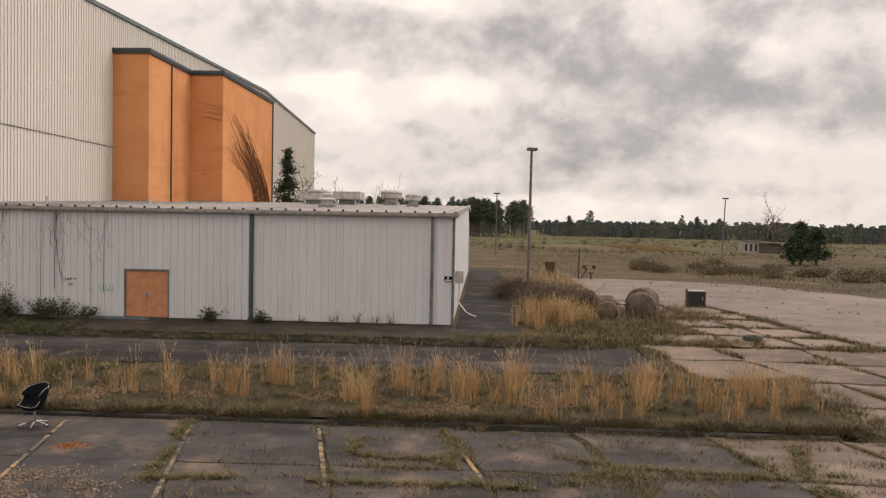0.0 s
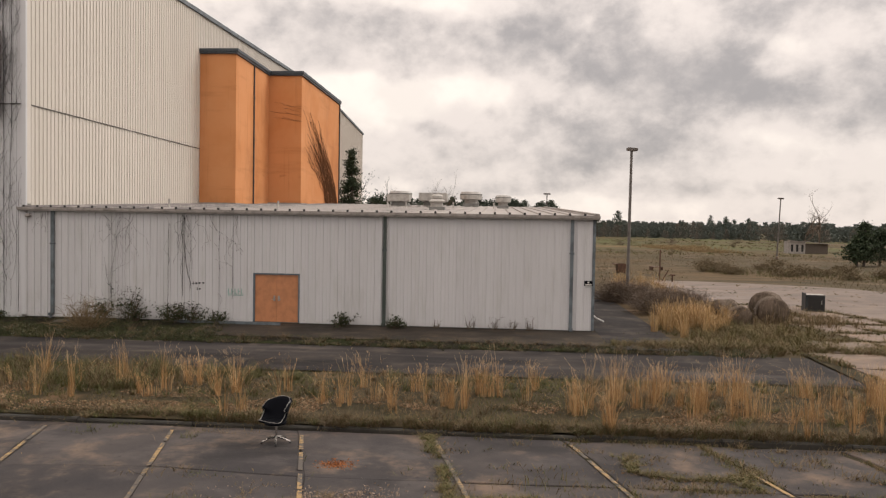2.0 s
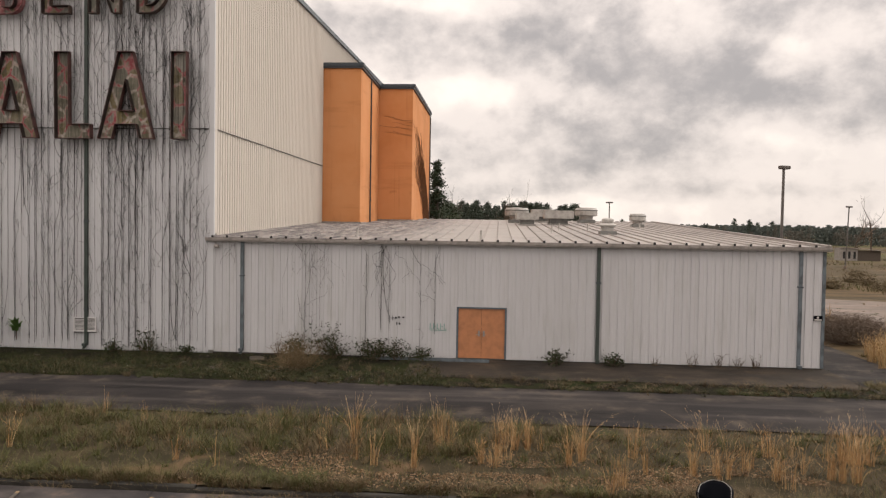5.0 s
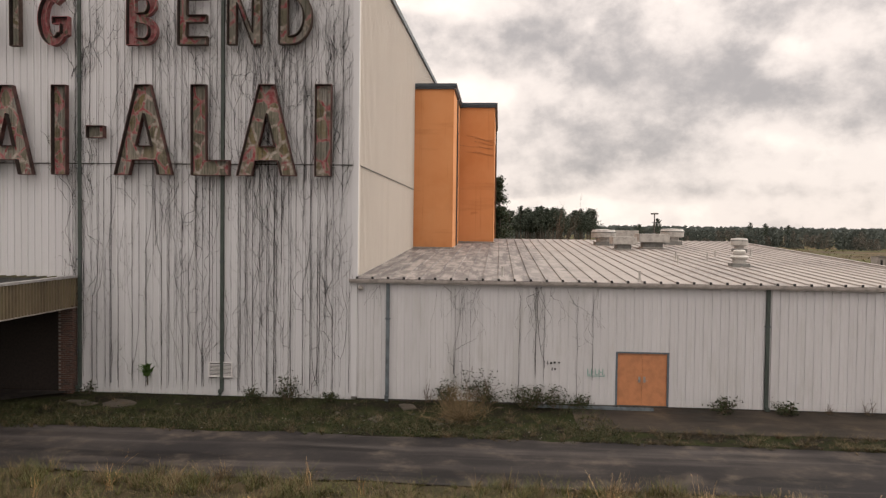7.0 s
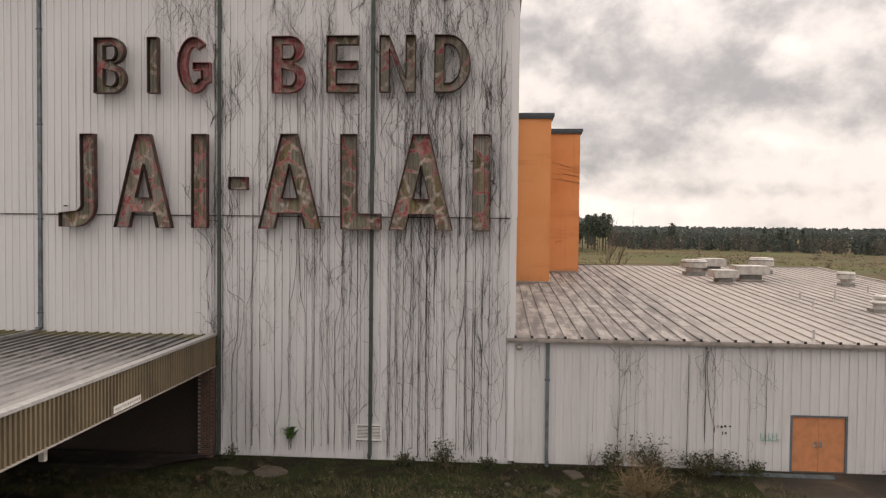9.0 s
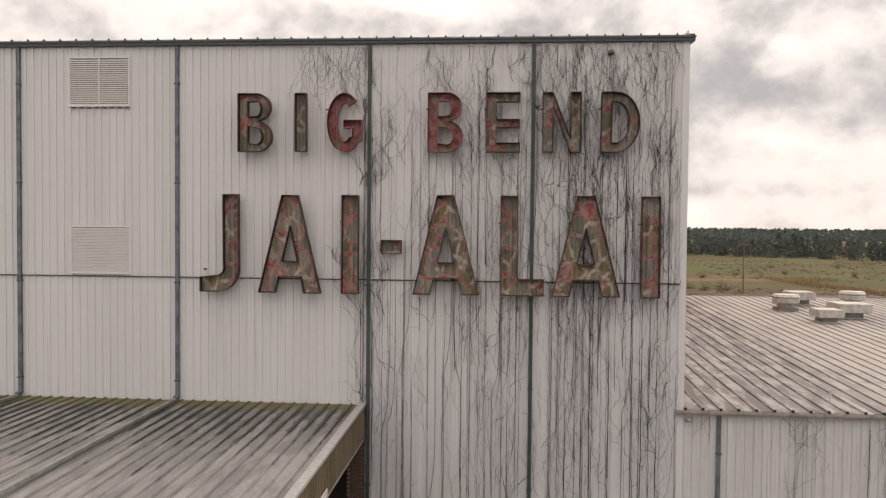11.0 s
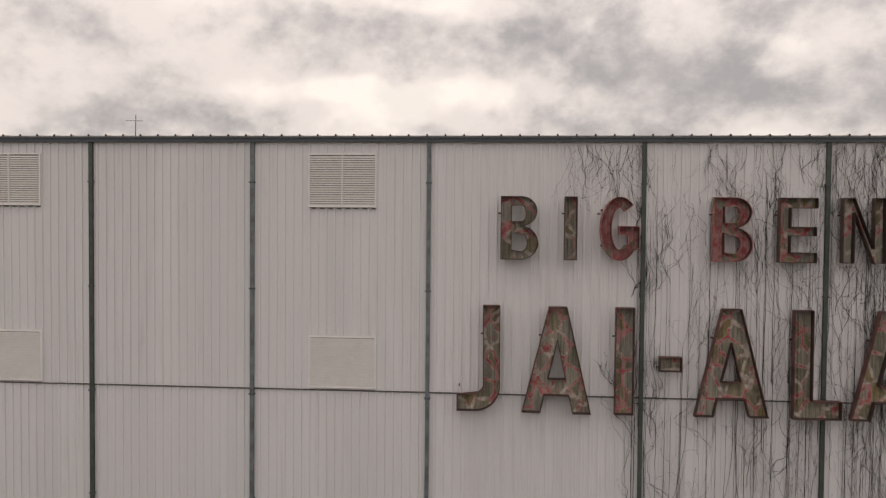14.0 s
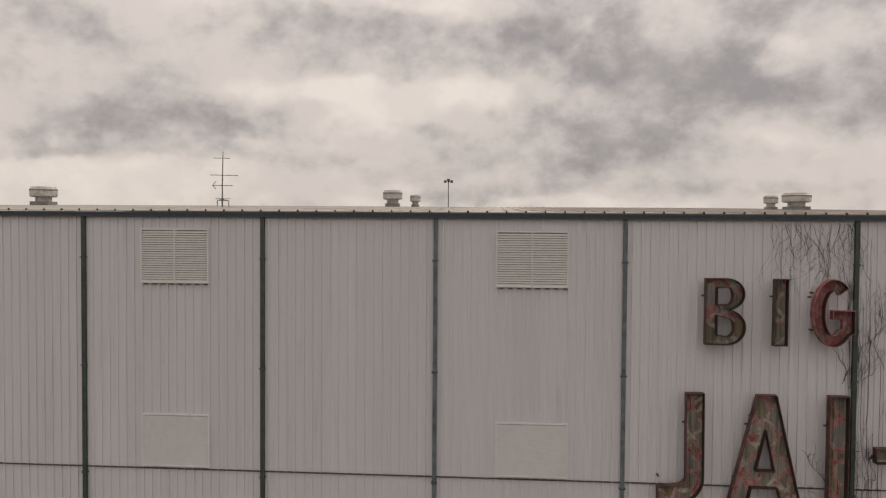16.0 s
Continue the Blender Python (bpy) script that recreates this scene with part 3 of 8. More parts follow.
# ---- mesh tools ----
class Geo:
    """Gathers vertices and faces, then makes one mesh of them."""

    def __init__(self):
        self.v, self.f = [], []

    def quad(self, a, b, c, d):
        i = len(self.v)
        self.v += [a, b, c, d]
        self.f.append((i, i + 1, i + 2, i + 3))

    def tri(self, a, b, c):
        i = len(self.v)
        self.v += [a, b, c]
        self.f.append((i, i + 1, i + 2))

    def box(self, x0, x1, y0, y1, z0, z1):
        i = len(self.v)
        self.v += [(x, y, z) for z in (z0, z1) for x, y in ((x0, y0), (x1, y0), (x1, y1), (x0, y1))]
        self.f += [(i, i + 3, i + 2, i + 1), (i + 4, i + 5, i + 6, i + 7)] + [(i + k, i + (k + 1) % 4, i + 4 + (k + 1) % 4, i + 4 + k) for k in range(4)]

    def tube(self, pts, radii, n=6, cap=True):
        """A tube through points, with a radius at each."""
        pts = [Vector(p) for p in pts]
        base = len(self.v)
        up = Vector((0.13, 0.27, 0.95))
        for k, p in enumerate(pts):
            d = (pts[min(k + 1, len(pts) - 1)] - pts[max(k - 1, 0)]).normalized()
            a = d.cross(up)
            if a.length < 0.05:
                a = d.cross(Vector((1, 0, 0)))
            a.normalize()
            b = d.cross(a)
            r = radii[k] if isinstance(radii, (list, tuple)) else radii
            for j in range(n):
                w = 2 * math.pi * j / n
                self.v.append(tuple(p + r * (math.cos(w) * a + math.sin(w) * b)))
        for k in range(len(pts) - 1):
            for j in range(n):
                q = base + k * n
                self.f.append((q + j, q + (j + 1) % n, q + n + (j + 1) % n, q + n + j))
        if cap:
            self.f.append(tuple(base + j for j in range(n))[::-1])
            self.f.append(tuple(base + (len(pts) - 1) * n + j for j in range(n)))

    def lathe(self, prof, n=20, c=(0, 0, 0)):
        """Turned round the upright through c; prof: rows of radius and height."""
        base = len(self.v)
        for r, z in prof:
            for j in range(n):
                w = 2 * math.pi * j / n
                self.v.append((c[0] + r * math.cos(w), c[1] + r * math.sin(w), c[2] + z))
        for k in range(len(prof) - 1):
            for j in range(n):
                q = base + k * n
                self.f.append((q + j, q + (j + 1) % n, q + n + (j + 1) % n, q + n + j))
        self.f.append(tuple(base + j for j in range(n))[::-1])
        self.f.append(tuple(base + (len(prof) - 1) * n + j for j in range(n)))

    def sweep(self, prof, z0, z1):
        """A sheet: a profile of (x, y) points pulled up from z0 to z1."""
        for (xa, ya), (xb, yb) in zip(prof, prof[1:]):
            self.quad((xa, ya, z0), (xb, yb, z0), (xb, yb, z1), (xa, ya, z1))

    def mesh(self, name, material, smooth=False):
        me = bpy.data.meshes.new(name)
        me.from_pydata(self.v, [], self.f)
        me.materials.append(material)
        if smooth:
            me.polygons.foreach_set("use_smooth", [True] * len(me.polygons))
        me.update()
        return me


def part(name, geo, material, parent=None, label="", smooth=False, at=None):
    """One mesh object, under a thing or a part."""
    me = geo.mesh(name, material, smooth) if isinstance(geo, Geo) else geo
    ob = new(name, me)
    if at is not None:
        ob.matrix_basis = at
    if parent is not None:
        ob.parent = parent
    if label:
        ob["label"] = label
    return ob


def bevel(ob, width, segments=2):
    bm = bmesh.new()
    bm.from_mesh(ob.data)
    bmesh.ops.remove_doubles(bm, verts=bm.verts, dist=0.0005)
    bmesh.ops.bevel(bm, geom=list(bm.edges), offset=width, segments=segments, affect="EDGES", clamp_overlap=True)
    bm.to_mesh(ob.data)
    bm.free()
    return ob


def thing(name, label, category, at=None, group="", kind=""):
    ob = new(name)
    ob.empty_display_size = 0.2
    if at is not None:
        ob.matrix_basis = at
    return tagged(ob, label, category, group, kind)


def one_box(*a):
    g = Geo()
    g.box(*a)
    return g


R = random.Random(11)

# ---- plan ----
FRONT = 30.0          # plane of the long front
SIDE = -26.0          # plane of the tall hall's side wall
HALL_TOP, HALL_BACK, RIDGE_Y, RIDGE_Z = 17.42, 109.7, 84.0, 19.2
HALL_LEFT = -92.0
SEAM_Z = 9.06
LOW_RIGHT, LOW_EAVE, LOW_RIDGE_Y, LOW_BACK = -2.03, 4.52, 62.5, 67.0
LOW_SLOPE = 0.0345
CAN_RIGHT, CAN_FRONT, CAN_TOP, CAN_BOT = -37.2, 15.0, 4.52, 3.38


def ground_z(x, y):
    """Level of the earth: the lot lies lower than the buildings."""
    t, u = min(max((y - 22.5) / 2.8, 0.0), 1.0), min(max((y - 25.2) / 2.4, 0.0), 1.0)
    z = -0.36 + 0.235 * t * t * (3 - 2 * t) + 0.065 * u * u * (3 - 2 * u)
    if y > 70:
        z += 0.35 * noise.noise((x * 0.012, y * 0.012, 0.3)) * min(1.0, (y - 70) / 60)
    return z


# ground: one sheet to the horizon, finer near the place
def axis_steps(lo, hi, fine_lo, fine_hi, fine, grow):
    pts = [fine_lo + fine * i for i in range(int((fine_hi - fine_lo) / fine) + 1)]
    s, p = fine, pts[-1]
    while p < hi:
        s *= grow
        p += s
        pts.append(min(p, hi))
    s, p = fine, pts[0]
    while p > lo:
        s *= grow
        p -= s
        pts.insert(0, max(p, lo))
    return pts


gx, gy = axis_steps(-3500, 3500, -70, 70, 2.0, 1.25), axis_steps(-600, 4200, -10, 110, 2.0, 1.22)
g = Geo()
for yy in gy:
    for xx in gx:
        g.v.append((xx, yy, ground_z(xx, yy)))
nx = len(gx)
for j in range(len(gy) - 1):
    for i in range(nx - 1):
        g.f.append((j * nx + i, j * nx + i + 1, (j + 1) * nx + i + 1, (j + 1) * nx + i))
tagged(part("ground", g, M_EARTH, smooth=True), "dry weedy field with sandy patches and olive grass", "ground", kind="structure")


def wall_thing(name, label):
    return thing(name, label, "wall", kind="structure")


def pan(width, kind):
    """Profile of one wall sheet with three trapezoid ribs and shallow beads between them."""
    w, out = width / 3, []
    for i in range(3):
        x = i * w
        if kind == "wide":
            out += [(x, 0), (x + 0.008, -0.042), (x + 0.058, -0.042), (x + 0.070, 0), (x + 0.14, 0), (x + 0.15, -0.005), (x + 0.166, -0.005), (x + 0.176, 0),
                    (x + 0.212, 0), (x + 0.222, -0.005), (x + 0.238, -0.005), (x + 0.248, 0)]
        else:
            out += [(x, 0), (x + 0.004, -0.046), (x + 0.040, -0.046), (x + 0.049, 0), (x + w * 0.56, 0), (x + w * 0.59, -0.007), (x + w * 0.66, -0.007), (x + w * 0.69, 0)]
    return out + [(width, 0)]


def sheet_run(parent, material, start, end, width, z0, z1, place, kind="wide"):
    """Wall sheets side by side. place: the pose of a sheet whose left end is at that distance."""
    n = max(1, round((end - start) / width))
    w = (end - start) / n
    g = Geo()
    g.sweep(pan(w, kind), z0, z1)
    me = g.mesh("panel", material)
    for i in range(n):
        part("panel", me, material, parent, at=place(start + i * w))


# ---- the tall hall ----
w = wall_thing("wall_south", "tall white ribbed steel wall, streaked, with dead vines over it")
part("core", one_box(HALL_LEFT, SIDE - 0.02, FRONT + 0.06, FRONT + 0.30, -0.4, HALL_TOP), M_BACK, w)
WALL_SOUTH = w
w2 = wall_thing("wall_east", "tall cream ribbed steel side wall of the hall")
WALL_EAST = w2
g = Geo()
for y0, y1 in ((FRONT + 0.30, RIDGE_Y), (RIDGE_Y, HALL_BACK)):
    za, zb = (HALL_TOP, RIDGE_Z - 0.15) if y1 == RIDGE_Y else (RIDGE_Z - 0.15, HALL_TOP)
    for xa, flip in ((SIDE - 0.06, 1), (SIDE - 0.30, -1)):
        q = [(xa, y0, -0.4), (xa, y1, -0.4), (xa, y1, zb), (xa, y0, za)]
        g.quad(*(q if flip > 0 else q[::-1]))
part("core", g, M_BACK, w2)
g = Geo()
g.box(HALL_LEFT, HALL_LEFT + 0.3, FRONT + 0.3, HALL_BACK, -0.4, HALL_TOP)
tagged(part("wall_west", g, M_WALL), "plain white steel end wall", "wall", kind="structure")
g = Geo()
g.box(HALL_LEFT, SIDE - 0.02, HALL_BACK, HALL_BACK + 0.3, -0.4, HALL_TOP)
tagged(part("wall_north", g, M_WALL), "plain white steel rear wall", "wall", kind="structure")

# corner trim at the hall's edge
part("corner_trim", one_box(SIDE - 0.22, SIDE + 0.02, FRONT - 0.055, FRONT + 0.05, 0.1, HALL_TOP), M_WALL, WALL_SOUTH)
part("corner_trim", one_box(SIDE - 0.055, SIDE + 0.022, FRONT + 0.05, FRONT + 0.30, LOW_EAVE + 0.3, HALL_TOP), M_WALL_SIDE, WALL_EAST)

# roof of the hall
roof = thing("roof_hall", "low-pitched grey ribbed steel roof with dark slate gutter", "roof", kind="structure")


def slope_sheet(width, length, rise, seam):
    """One roof sheet that runs away along y, with a standing seam at its left edge."""
    g = Geo()
    prof = [(0.014, seam), (0.036, seam), (0.055, 0), (width, 0)]
    for (xa, za), (xb, zb) in zip([(0, 0)] + prof, prof):
        g.quad((xa, 0, za), (xb, 0, zb), (xb, length, zb + rise), (xa, length, za + rise))
    g.quad((0, 0, -0.03), (width, 0, -0.03), (width, 0, 0), (0, 0, 0))
    return g


n = 108
wd = (SIDE + 0.15 - HALL_LEFT) / n
EAVE_Y = FRONT - 0.14
me_f = slope_sheet(wd, RIDGE_Y - EAVE_Y, RIDGE_Z - (HALL_TOP + 0.19), 0.04).mesh("panel", M_ROOF_MAIN)
me_b = slope_sheet(wd, HALL_BACK + 0.2 - RIDGE_Y, HALL_TOP + 0.1 - RIDGE_Z, 0.06).mesh("panel", M_ROOF_MAIN)
g = Geo()
g.box(0.012, 0.062, -0.03, 0.0, -0.02, 0.046)
me_c = g.mesh("seam_cap", M_CLOSURE)
for i in range(n):
    x = HALL_LEFT + i * wd
    part("panel", me_f, M_ROOF_MAIN, roof, at=pose(x, EAVE_Y, HALL_TOP + 0.19))
    part("panel", me_b, M_ROOF_MAIN, roof, at=pose(x, RIDGE_Y, RIDGE_Z))
    if x > -70:
        part("seam_cap", me_c, M_CLOSURE, roof, at=pose(x - 0.02, EAVE_Y, HALL_TOP + 0.19))
g = Geo()
g.box(HALL_LEFT, SIDE + 0.17, EAVE_Y - 0.02, FRONT + 0.02, HALL_TOP - 0.02, HALL_TOP + 0.13)
g.box(HALL_LEFT, SIDE + 0.19, EAVE_Y - 0.05, EAVE_Y - 0.02, HALL_TOP + 0.09, HALL_TOP + 0.15)
part("gutter", g, M_TRIM, roof, "dark slate box gutter")
g = Geo()
for (ya, za), (yb, zb) in (((EAVE_Y, HALL_TOP + 0.22), (RIDGE_Y, RIDGE_Z + 0.03)), ((RIDGE_Y, RIDGE_Z + 0.03), (HALL_BACK + 0.2, HALL_TOP + 0.13))):
    for dx0, dx1, dz0, dz1 in ((0.02, 0.15, -0.26, 0.0), (-0.15, 0.02, -0.02, 0.0)):
        a = [(SIDE + dx0, ya, za + dz0), (SIDE + dx1, ya, za + dz0), (SIDE + dx1, ya, za + dz1), (SIDE + dx0, ya, za + dz1)]
        b = [(x, yb, z - za + zb) for x, _, z in a]
        for k in range(4):
            g.quad(a[k], a[(k + 1) % 4], b[(k + 1) % 4], b[k])
        g.quad(*a[::-1])
        g.quad(*b)
part("rake_trim", g, M_PIPE, roof, "blue-grey rake trim")


def downspout(x, z0, z1, material, label, foot=True):
    """A rectangular rain pipe with collars and straps."""
    t = thing("downspout", label, "downspout", pose(x, FRONT, 0), "rain pipes on the front")
    part("pipe", one_box(-0.065, 0.065, -0.125, -0.02, z0, z1), material, t)
    z = z1 - 1.4
    while z > z0 + 0.6:
        part("strap", one_box(-0.10, 0.10, -0.135, 0.0, z, z + 0.05), M_TRIM, t)
        z -= 3.6
    if foot:
        g = Geo()
        g.quad((-0.065, -0.125, z0), (0.065, -0.125, z0), (0.065, -0.30, z0 - 0.12), (-0.065, -0.30, z0 - 0.12))
        g.box(-0.07, 0.07, -0.30, -0.12, z0 - 0.02, z0 + 0.10)
        part("shoe", g, material, t)
    return t


for x, z0, z1, mt, lb in ((-61.88, 4.62, HALL_TOP, M_PIPE_GREEN, "dark grey-green rain pipe on the white wall"),
                          (-67.9, 4.62, HALL_TOP, M_PIPE_GREEN, "dark grey-green rain pipe on the white wall"),
                          (-55.81, 4.62, HALL_TOP, M_PIPE_GREEN, "dark grey-green rain pipe on the white wall"),
                          (-50.14, 4.62, HALL_TOP, M_PIPE, "grey-blue steel rain pipe on the white wall"),
                          (-44.14, 4.62, HALL_TOP, M_PIPE, "grey-blue steel rain pipe on the white wall"),
                          (-37.10, 0.15, HALL_TOP, M_PIPE_GREEN, "dark mossy rain pipe beside the brick pier"),
                          (-31.32, 0.15, HALL_TOP, M_PIPE_GREEN, "dark mossy rain pipe among dead vines"),
                          (-24.78, 0.12, LOW_EAVE, M_PIPE, "grey-blue rain pipe on the low white wall"),
                          (-10.58, 0.05, LOW_EAVE, M_PIPE_GREEN, "dark grey rain pipe on the low white wall"),
                          (-2.96, 0.05, LOW_EAVE, M_PIPE, "blue-grey rain pipe beside the small black sign")):
    downspout(x, z0, z1, mt, lb)


# ---- the orange stair towers on the hall's side ----
def stair_tower(x1, y0, y1, ztop, label):
    t = thing("stair_tower", label, "tower", group="orange towers")
    body = part("body", one_box(SIDE - 0.01, x1, y0, y1, 4.9, ztop), M_STUCCO, t)
    bevel(body, 0.03)
    cap = Geo()
    cap.box(SIDE - 0.01, x1 + 0.12, y0 - 0.12, y1, ztop + 0.002, ztop + 0.13)
    cap.box(SIDE - 0.01, x1 + 0.18, y0 - 0.18, y1, ztop + 0.13, ztop + 0.33)
    part("coping", cap, M_TRIM, t, "dark slate metal coping")
    base = Geo()
    base.box(SIDE - 0.01, x1 + 0.12, y0 - 0.14, y1, 4.9, 5.42 + LOW_SLOPE * (y0 - 48))
    part("flashing", base, M_GUTTER, t, "weathered grey roof flashing")
    return t


T1 = stair_tower(-23.51, 48.61, 55.90, 15.35, "flat-topped orange stucco tower with slate coping")
T2 = stair_tower(-20.99, 55.92, 69.75, 15.35, "longer orange stucco tower with slate coping and brown vines")
g = Geo()
g.box(-23.50, -23.41, 52.2, 52.29, 5.3, 15.3)
for z in (7.0, 10.0, 13.0):
    g.box(-23.50, -23.38, 52.16, 52.33, z, z + 0.06)
part("rain_pipe", g, M_FLASH, T1, "black rain pipe")
g = Geo()
g.box(-20.98, -20.88, 69.5, 69.62, 5.6, 15.3)
part("rain_pipe", g, M_FLASH, T2, "black rain pipe")

# ---- the low wing ----
w3 = wall_thing("wall_low_south", "low white ribbed steel wall, stained at its foot")
WALL_LOW = w3
DOOR_X0, DOOR_X1, DOOR_TOP = -16.10, -14.12, 2.08
g = Geo()
g.box(SIDE + 0.0, DOOR_X0 + 0.05, FRONT + 0.07, FRONT + 0.30, -0.4, LOW_EAVE)
g.box(DOOR_X1 - 0.05, LOW_RIGHT - 0.06, FRONT + 0.07, FRONT + 0.30, -0.4, LOW_EAVE)
g.box(DOOR_X0 + 0.05, DOOR_X1 - 0.05, FRONT + 0.07, FRONT + 0.30, DOOR_TOP - 0.04, LOW_EAVE)
part("core", g, M_BACK, w3)
g = Geo()
g.box(SIDE, LOW_RIGHT - 0.05, FRONT - 0.065, FRONT + 0.30, -0.4, 0.03)
part("sill", g, M_KERB, w3, "mossy concrete sill")
w4 = wall_thing("wall_low_east", "narrow white ribbed end wall of the low wing")
g = Geo()
zr = LOW_EAVE + 0.13 + LOW_SLOPE * (LOW_RIDGE_Y - FRONT) - 0.05
prof = [(FRONT + 0.06, -0.4), (LOW_BACK, -0.4), (LOW_BACK, zr - 0.25), (LOW_RIDGE_Y, zr), (FRONT + 0.06, LOW_EAVE + 0.05)]
i = len(g.v)
g.v += [(LOW_RIGHT - 0.06, y, z) for y, z in prof] + [(LOW_RIGHT - 0.30, y, z) for y, z in prof]
g.f += [(0, 1, 2, 3, 4), (9, 8, 7, 6, 5)] + [(k, k + 5, (k + 1) % 5 + 5, (k + 1) % 5) for k in range(5)]
part("core", g, M_WALL_LOW, w4)
g = Geo()
g.box(LOW_RIGHT - 0.10, LOW_RIGHT + 0.015, FRONT - 0.05, FRONT + 0.10, 0.03, LOW_EAVE)
part("corner_trim", g, M_PIPE, w4, "worn blue-grey corner trim")
g = Geo()
g.box(SIDE, LOW_RIGHT, LOW_BACK, LOW_BACK + 0.3, -0.4, LOW_EAVE)
tagged(part("wall_low_north", g, M_WALL_LOW), "plain white rear wall of the low wing", "wall", kind="structure")

roof2 = thing("roof_low", "low-pitched tan standing-seam roof with dirty streaks", "roof", kind="structure")
n = 40
wd = (LOW_RIGHT + 0.12 - SIDE) / n
LE = FRONT - 0.20
LZ = LOW_EAVE + 0.17
rise = LOW_SLOPE * (LOW_RIDGE_Y - LE)
me_f = slope_sheet(wd, LOW_RIDGE_Y - LE, rise, 0.05).mesh("panel", M_ROOF)
me_b = slope_sheet(wd, LOW_BACK + 0.2 - LOW_RIDGE_Y, -0.25, 0.07).mesh("panel", M_ROOF)
g = Geo()
g.box(-0.01, 0.075, -0.04, 0.0, -0.02, 0.075)
me_c = g.mesh("seam_cap", M_CLOSURE)
for i in range(n):
    x = SIDE + i * wd
    part("panel", me_f, M_ROOF, roof2, at=pose(x, LE, LZ))
    part("panel", me_b, M_ROOF, roof2, at=pose(x, LOW_RIDGE_Y, LZ + rise))
    part("seam_cap", me_c, M_CLOSURE, roof2, at=pose(x, LE, LZ))
g = Geo()
g.box(SIDE - 0.25, LOW_RIGHT + 0.14, LE - 0.03, FRONT + 0.05, LOW_EAVE, LOW_EAVE + 0.12)
g.box(SIDE - 0.27, LOW_RIGHT + 0.16, LE - 0.06, LE - 0.03, LOW_EAVE + 0.06, LOW_EAVE + 0.15)
part("gutter", g, M_GUTTER, roof2, "weathered brown-grey gutter")
g = Geo()
for (ya, za), (yb, zb) in (((LE, LZ), (LOW_RIDGE_Y, LZ + rise)), ((LOW_RIDGE_Y, LZ + rise), (LOW_BACK + 0.2, LZ + rise - 0.25))):
    a = [(LOW_RIGHT - 0.06, ya, za - 0.18), (LOW_RIGHT + 0.13, ya, za - 0.18), (LOW_RIGHT + 0.13, ya, za + 0.075), (LOW_RIGHT - 0.06, ya, za + 0.075)]
    b = [(x, yb, z - za + zb) for x, _, z in a]
    for k in range(4):
        g.quad(a[k], a[(k + 1) % 4], b[(k + 1) % 4], b[k])
    g.quad(*a[::-1])
    g.quad(*b)
part("rake_trim", g, M_GUTTER, roof2)


# ---- the entrance canopy ----
can = thing("entrance_canopy", "deep flat canopy with brown ribbed fascia and mossy roof", "canopy", kind="structure")
g = Geo()
g.box(HALL_LEFT, CAN_RIGHT - 0.12, CAN_FRONT, FRONT - 0.05, CAN_BOT + 0.10, CAN_BOT + 0.25)
part("soffit", g, M_FLASH, can)
n = 131
wd = (CAN_RIGHT - 0.1 - HALL_LEFT) / n
me = slope_sheet(wd, FRONT - 0.03 - CAN_FRONT, 0.10, 0.05).mesh("panel", M_ROOF_CANOPY)
for i in range(n):
    part("panel", me, M_ROOF_CANOPY, can, at=pose(HALL_LEFT + i * wd, CAN_FRONT, CAN_TOP - 0.10))
g = Geo()
yv = CAN_FRONT
while yv < FRONT - 0.06:
    for ya, yb, dx in ((0.0, 0.07, 0.0), (0.07, 0.09, 0.03), (0.09, 0.16, 0.03), (0.16, 0.18, 0.0)):
        xa, xb = CAN_RIGHT - (0.0 if dx == 0 else 0.05), CAN_RIGHT - (0.0 if dx == 0 else 0.05)
        if (ya, yb) == (0.07, 0.09):
            xa, xb = CAN_RIGHT, CAN_RIGHT - 0.05
        if (ya, yb) == (0.16, 0.18):
            xa, xb = CAN_RIGHT - 0.05, CAN_RIGHT
        g.quad((xa, yv + ya, CAN_BOT), (xb, yv + yb, CAN_BOT), (xb, yv + yb, CAN_TOP), (xa, yv + ya, CAN_TOP))
    yv += 0.18
g.box(CAN_RIGHT - 0.14, CAN_RIGHT - 0.06, CAN_FRONT, FRONT - 0.05, CAN_BOT + 0.02, CAN_TOP - 0.02)
part("fascia_side", g, M_FASCIA, can, "brown ribbed sheet fascia")
g = Geo()
g.box(HALL_LEFT, CAN_RIGHT - 0.02, CAN_FRONT - 0.05, CAN_FRONT, CAN_BOT, CAN_TOP)
part("fascia_front", g, M_FASCIA, can)
g = Geo()
g.box(CAN_RIGHT - 0.22, CAN_RIGHT + 0.04, CAN_FRONT - 0.06, FRONT - 0.03, CAN_TOP + 0.002, CAN_TOP + 0.09)
part("coping", g, M_COPING, can, "pale grey edge flashing")
g = Geo()
g.box(CAN_RIGHT - 0.06, CAN_RIGHT + 0.02, CAN_FRONT, FRONT - 0.05, CAN_BOT - 0.04, CAN_BOT)
part("drip_edge", g, M_GUTTER, can)
g = Geo()
g.box(CAN_RIGHT + 0.004, CAN_RIGHT + 0.012, 22.3, 23.9, 3.42, 3.62)
part("notice_strip", g, M_WHITE, can, "white strip with illegible print")
for i in range(11):
    yy = 22.4 + i * 0.135
    part("print_bar", one_box(CAN_RIGHT + 0.012, CAN_RIGHT + 0.014, yy, yy + 0.08, 3.49, 3.55), M_GUTTER, can)
for x in (-44.14, -50.14, -55.81, -61.88):
    part("drain_pipe", one_box(x - 0.07, x + 0.07, CAN_FRONT, FRONT - 0.14, CAN_TOP + 0.03, CAN_TOP + 0.13), M_VENT_DARK, can, "grey pipe along the canopy roof")
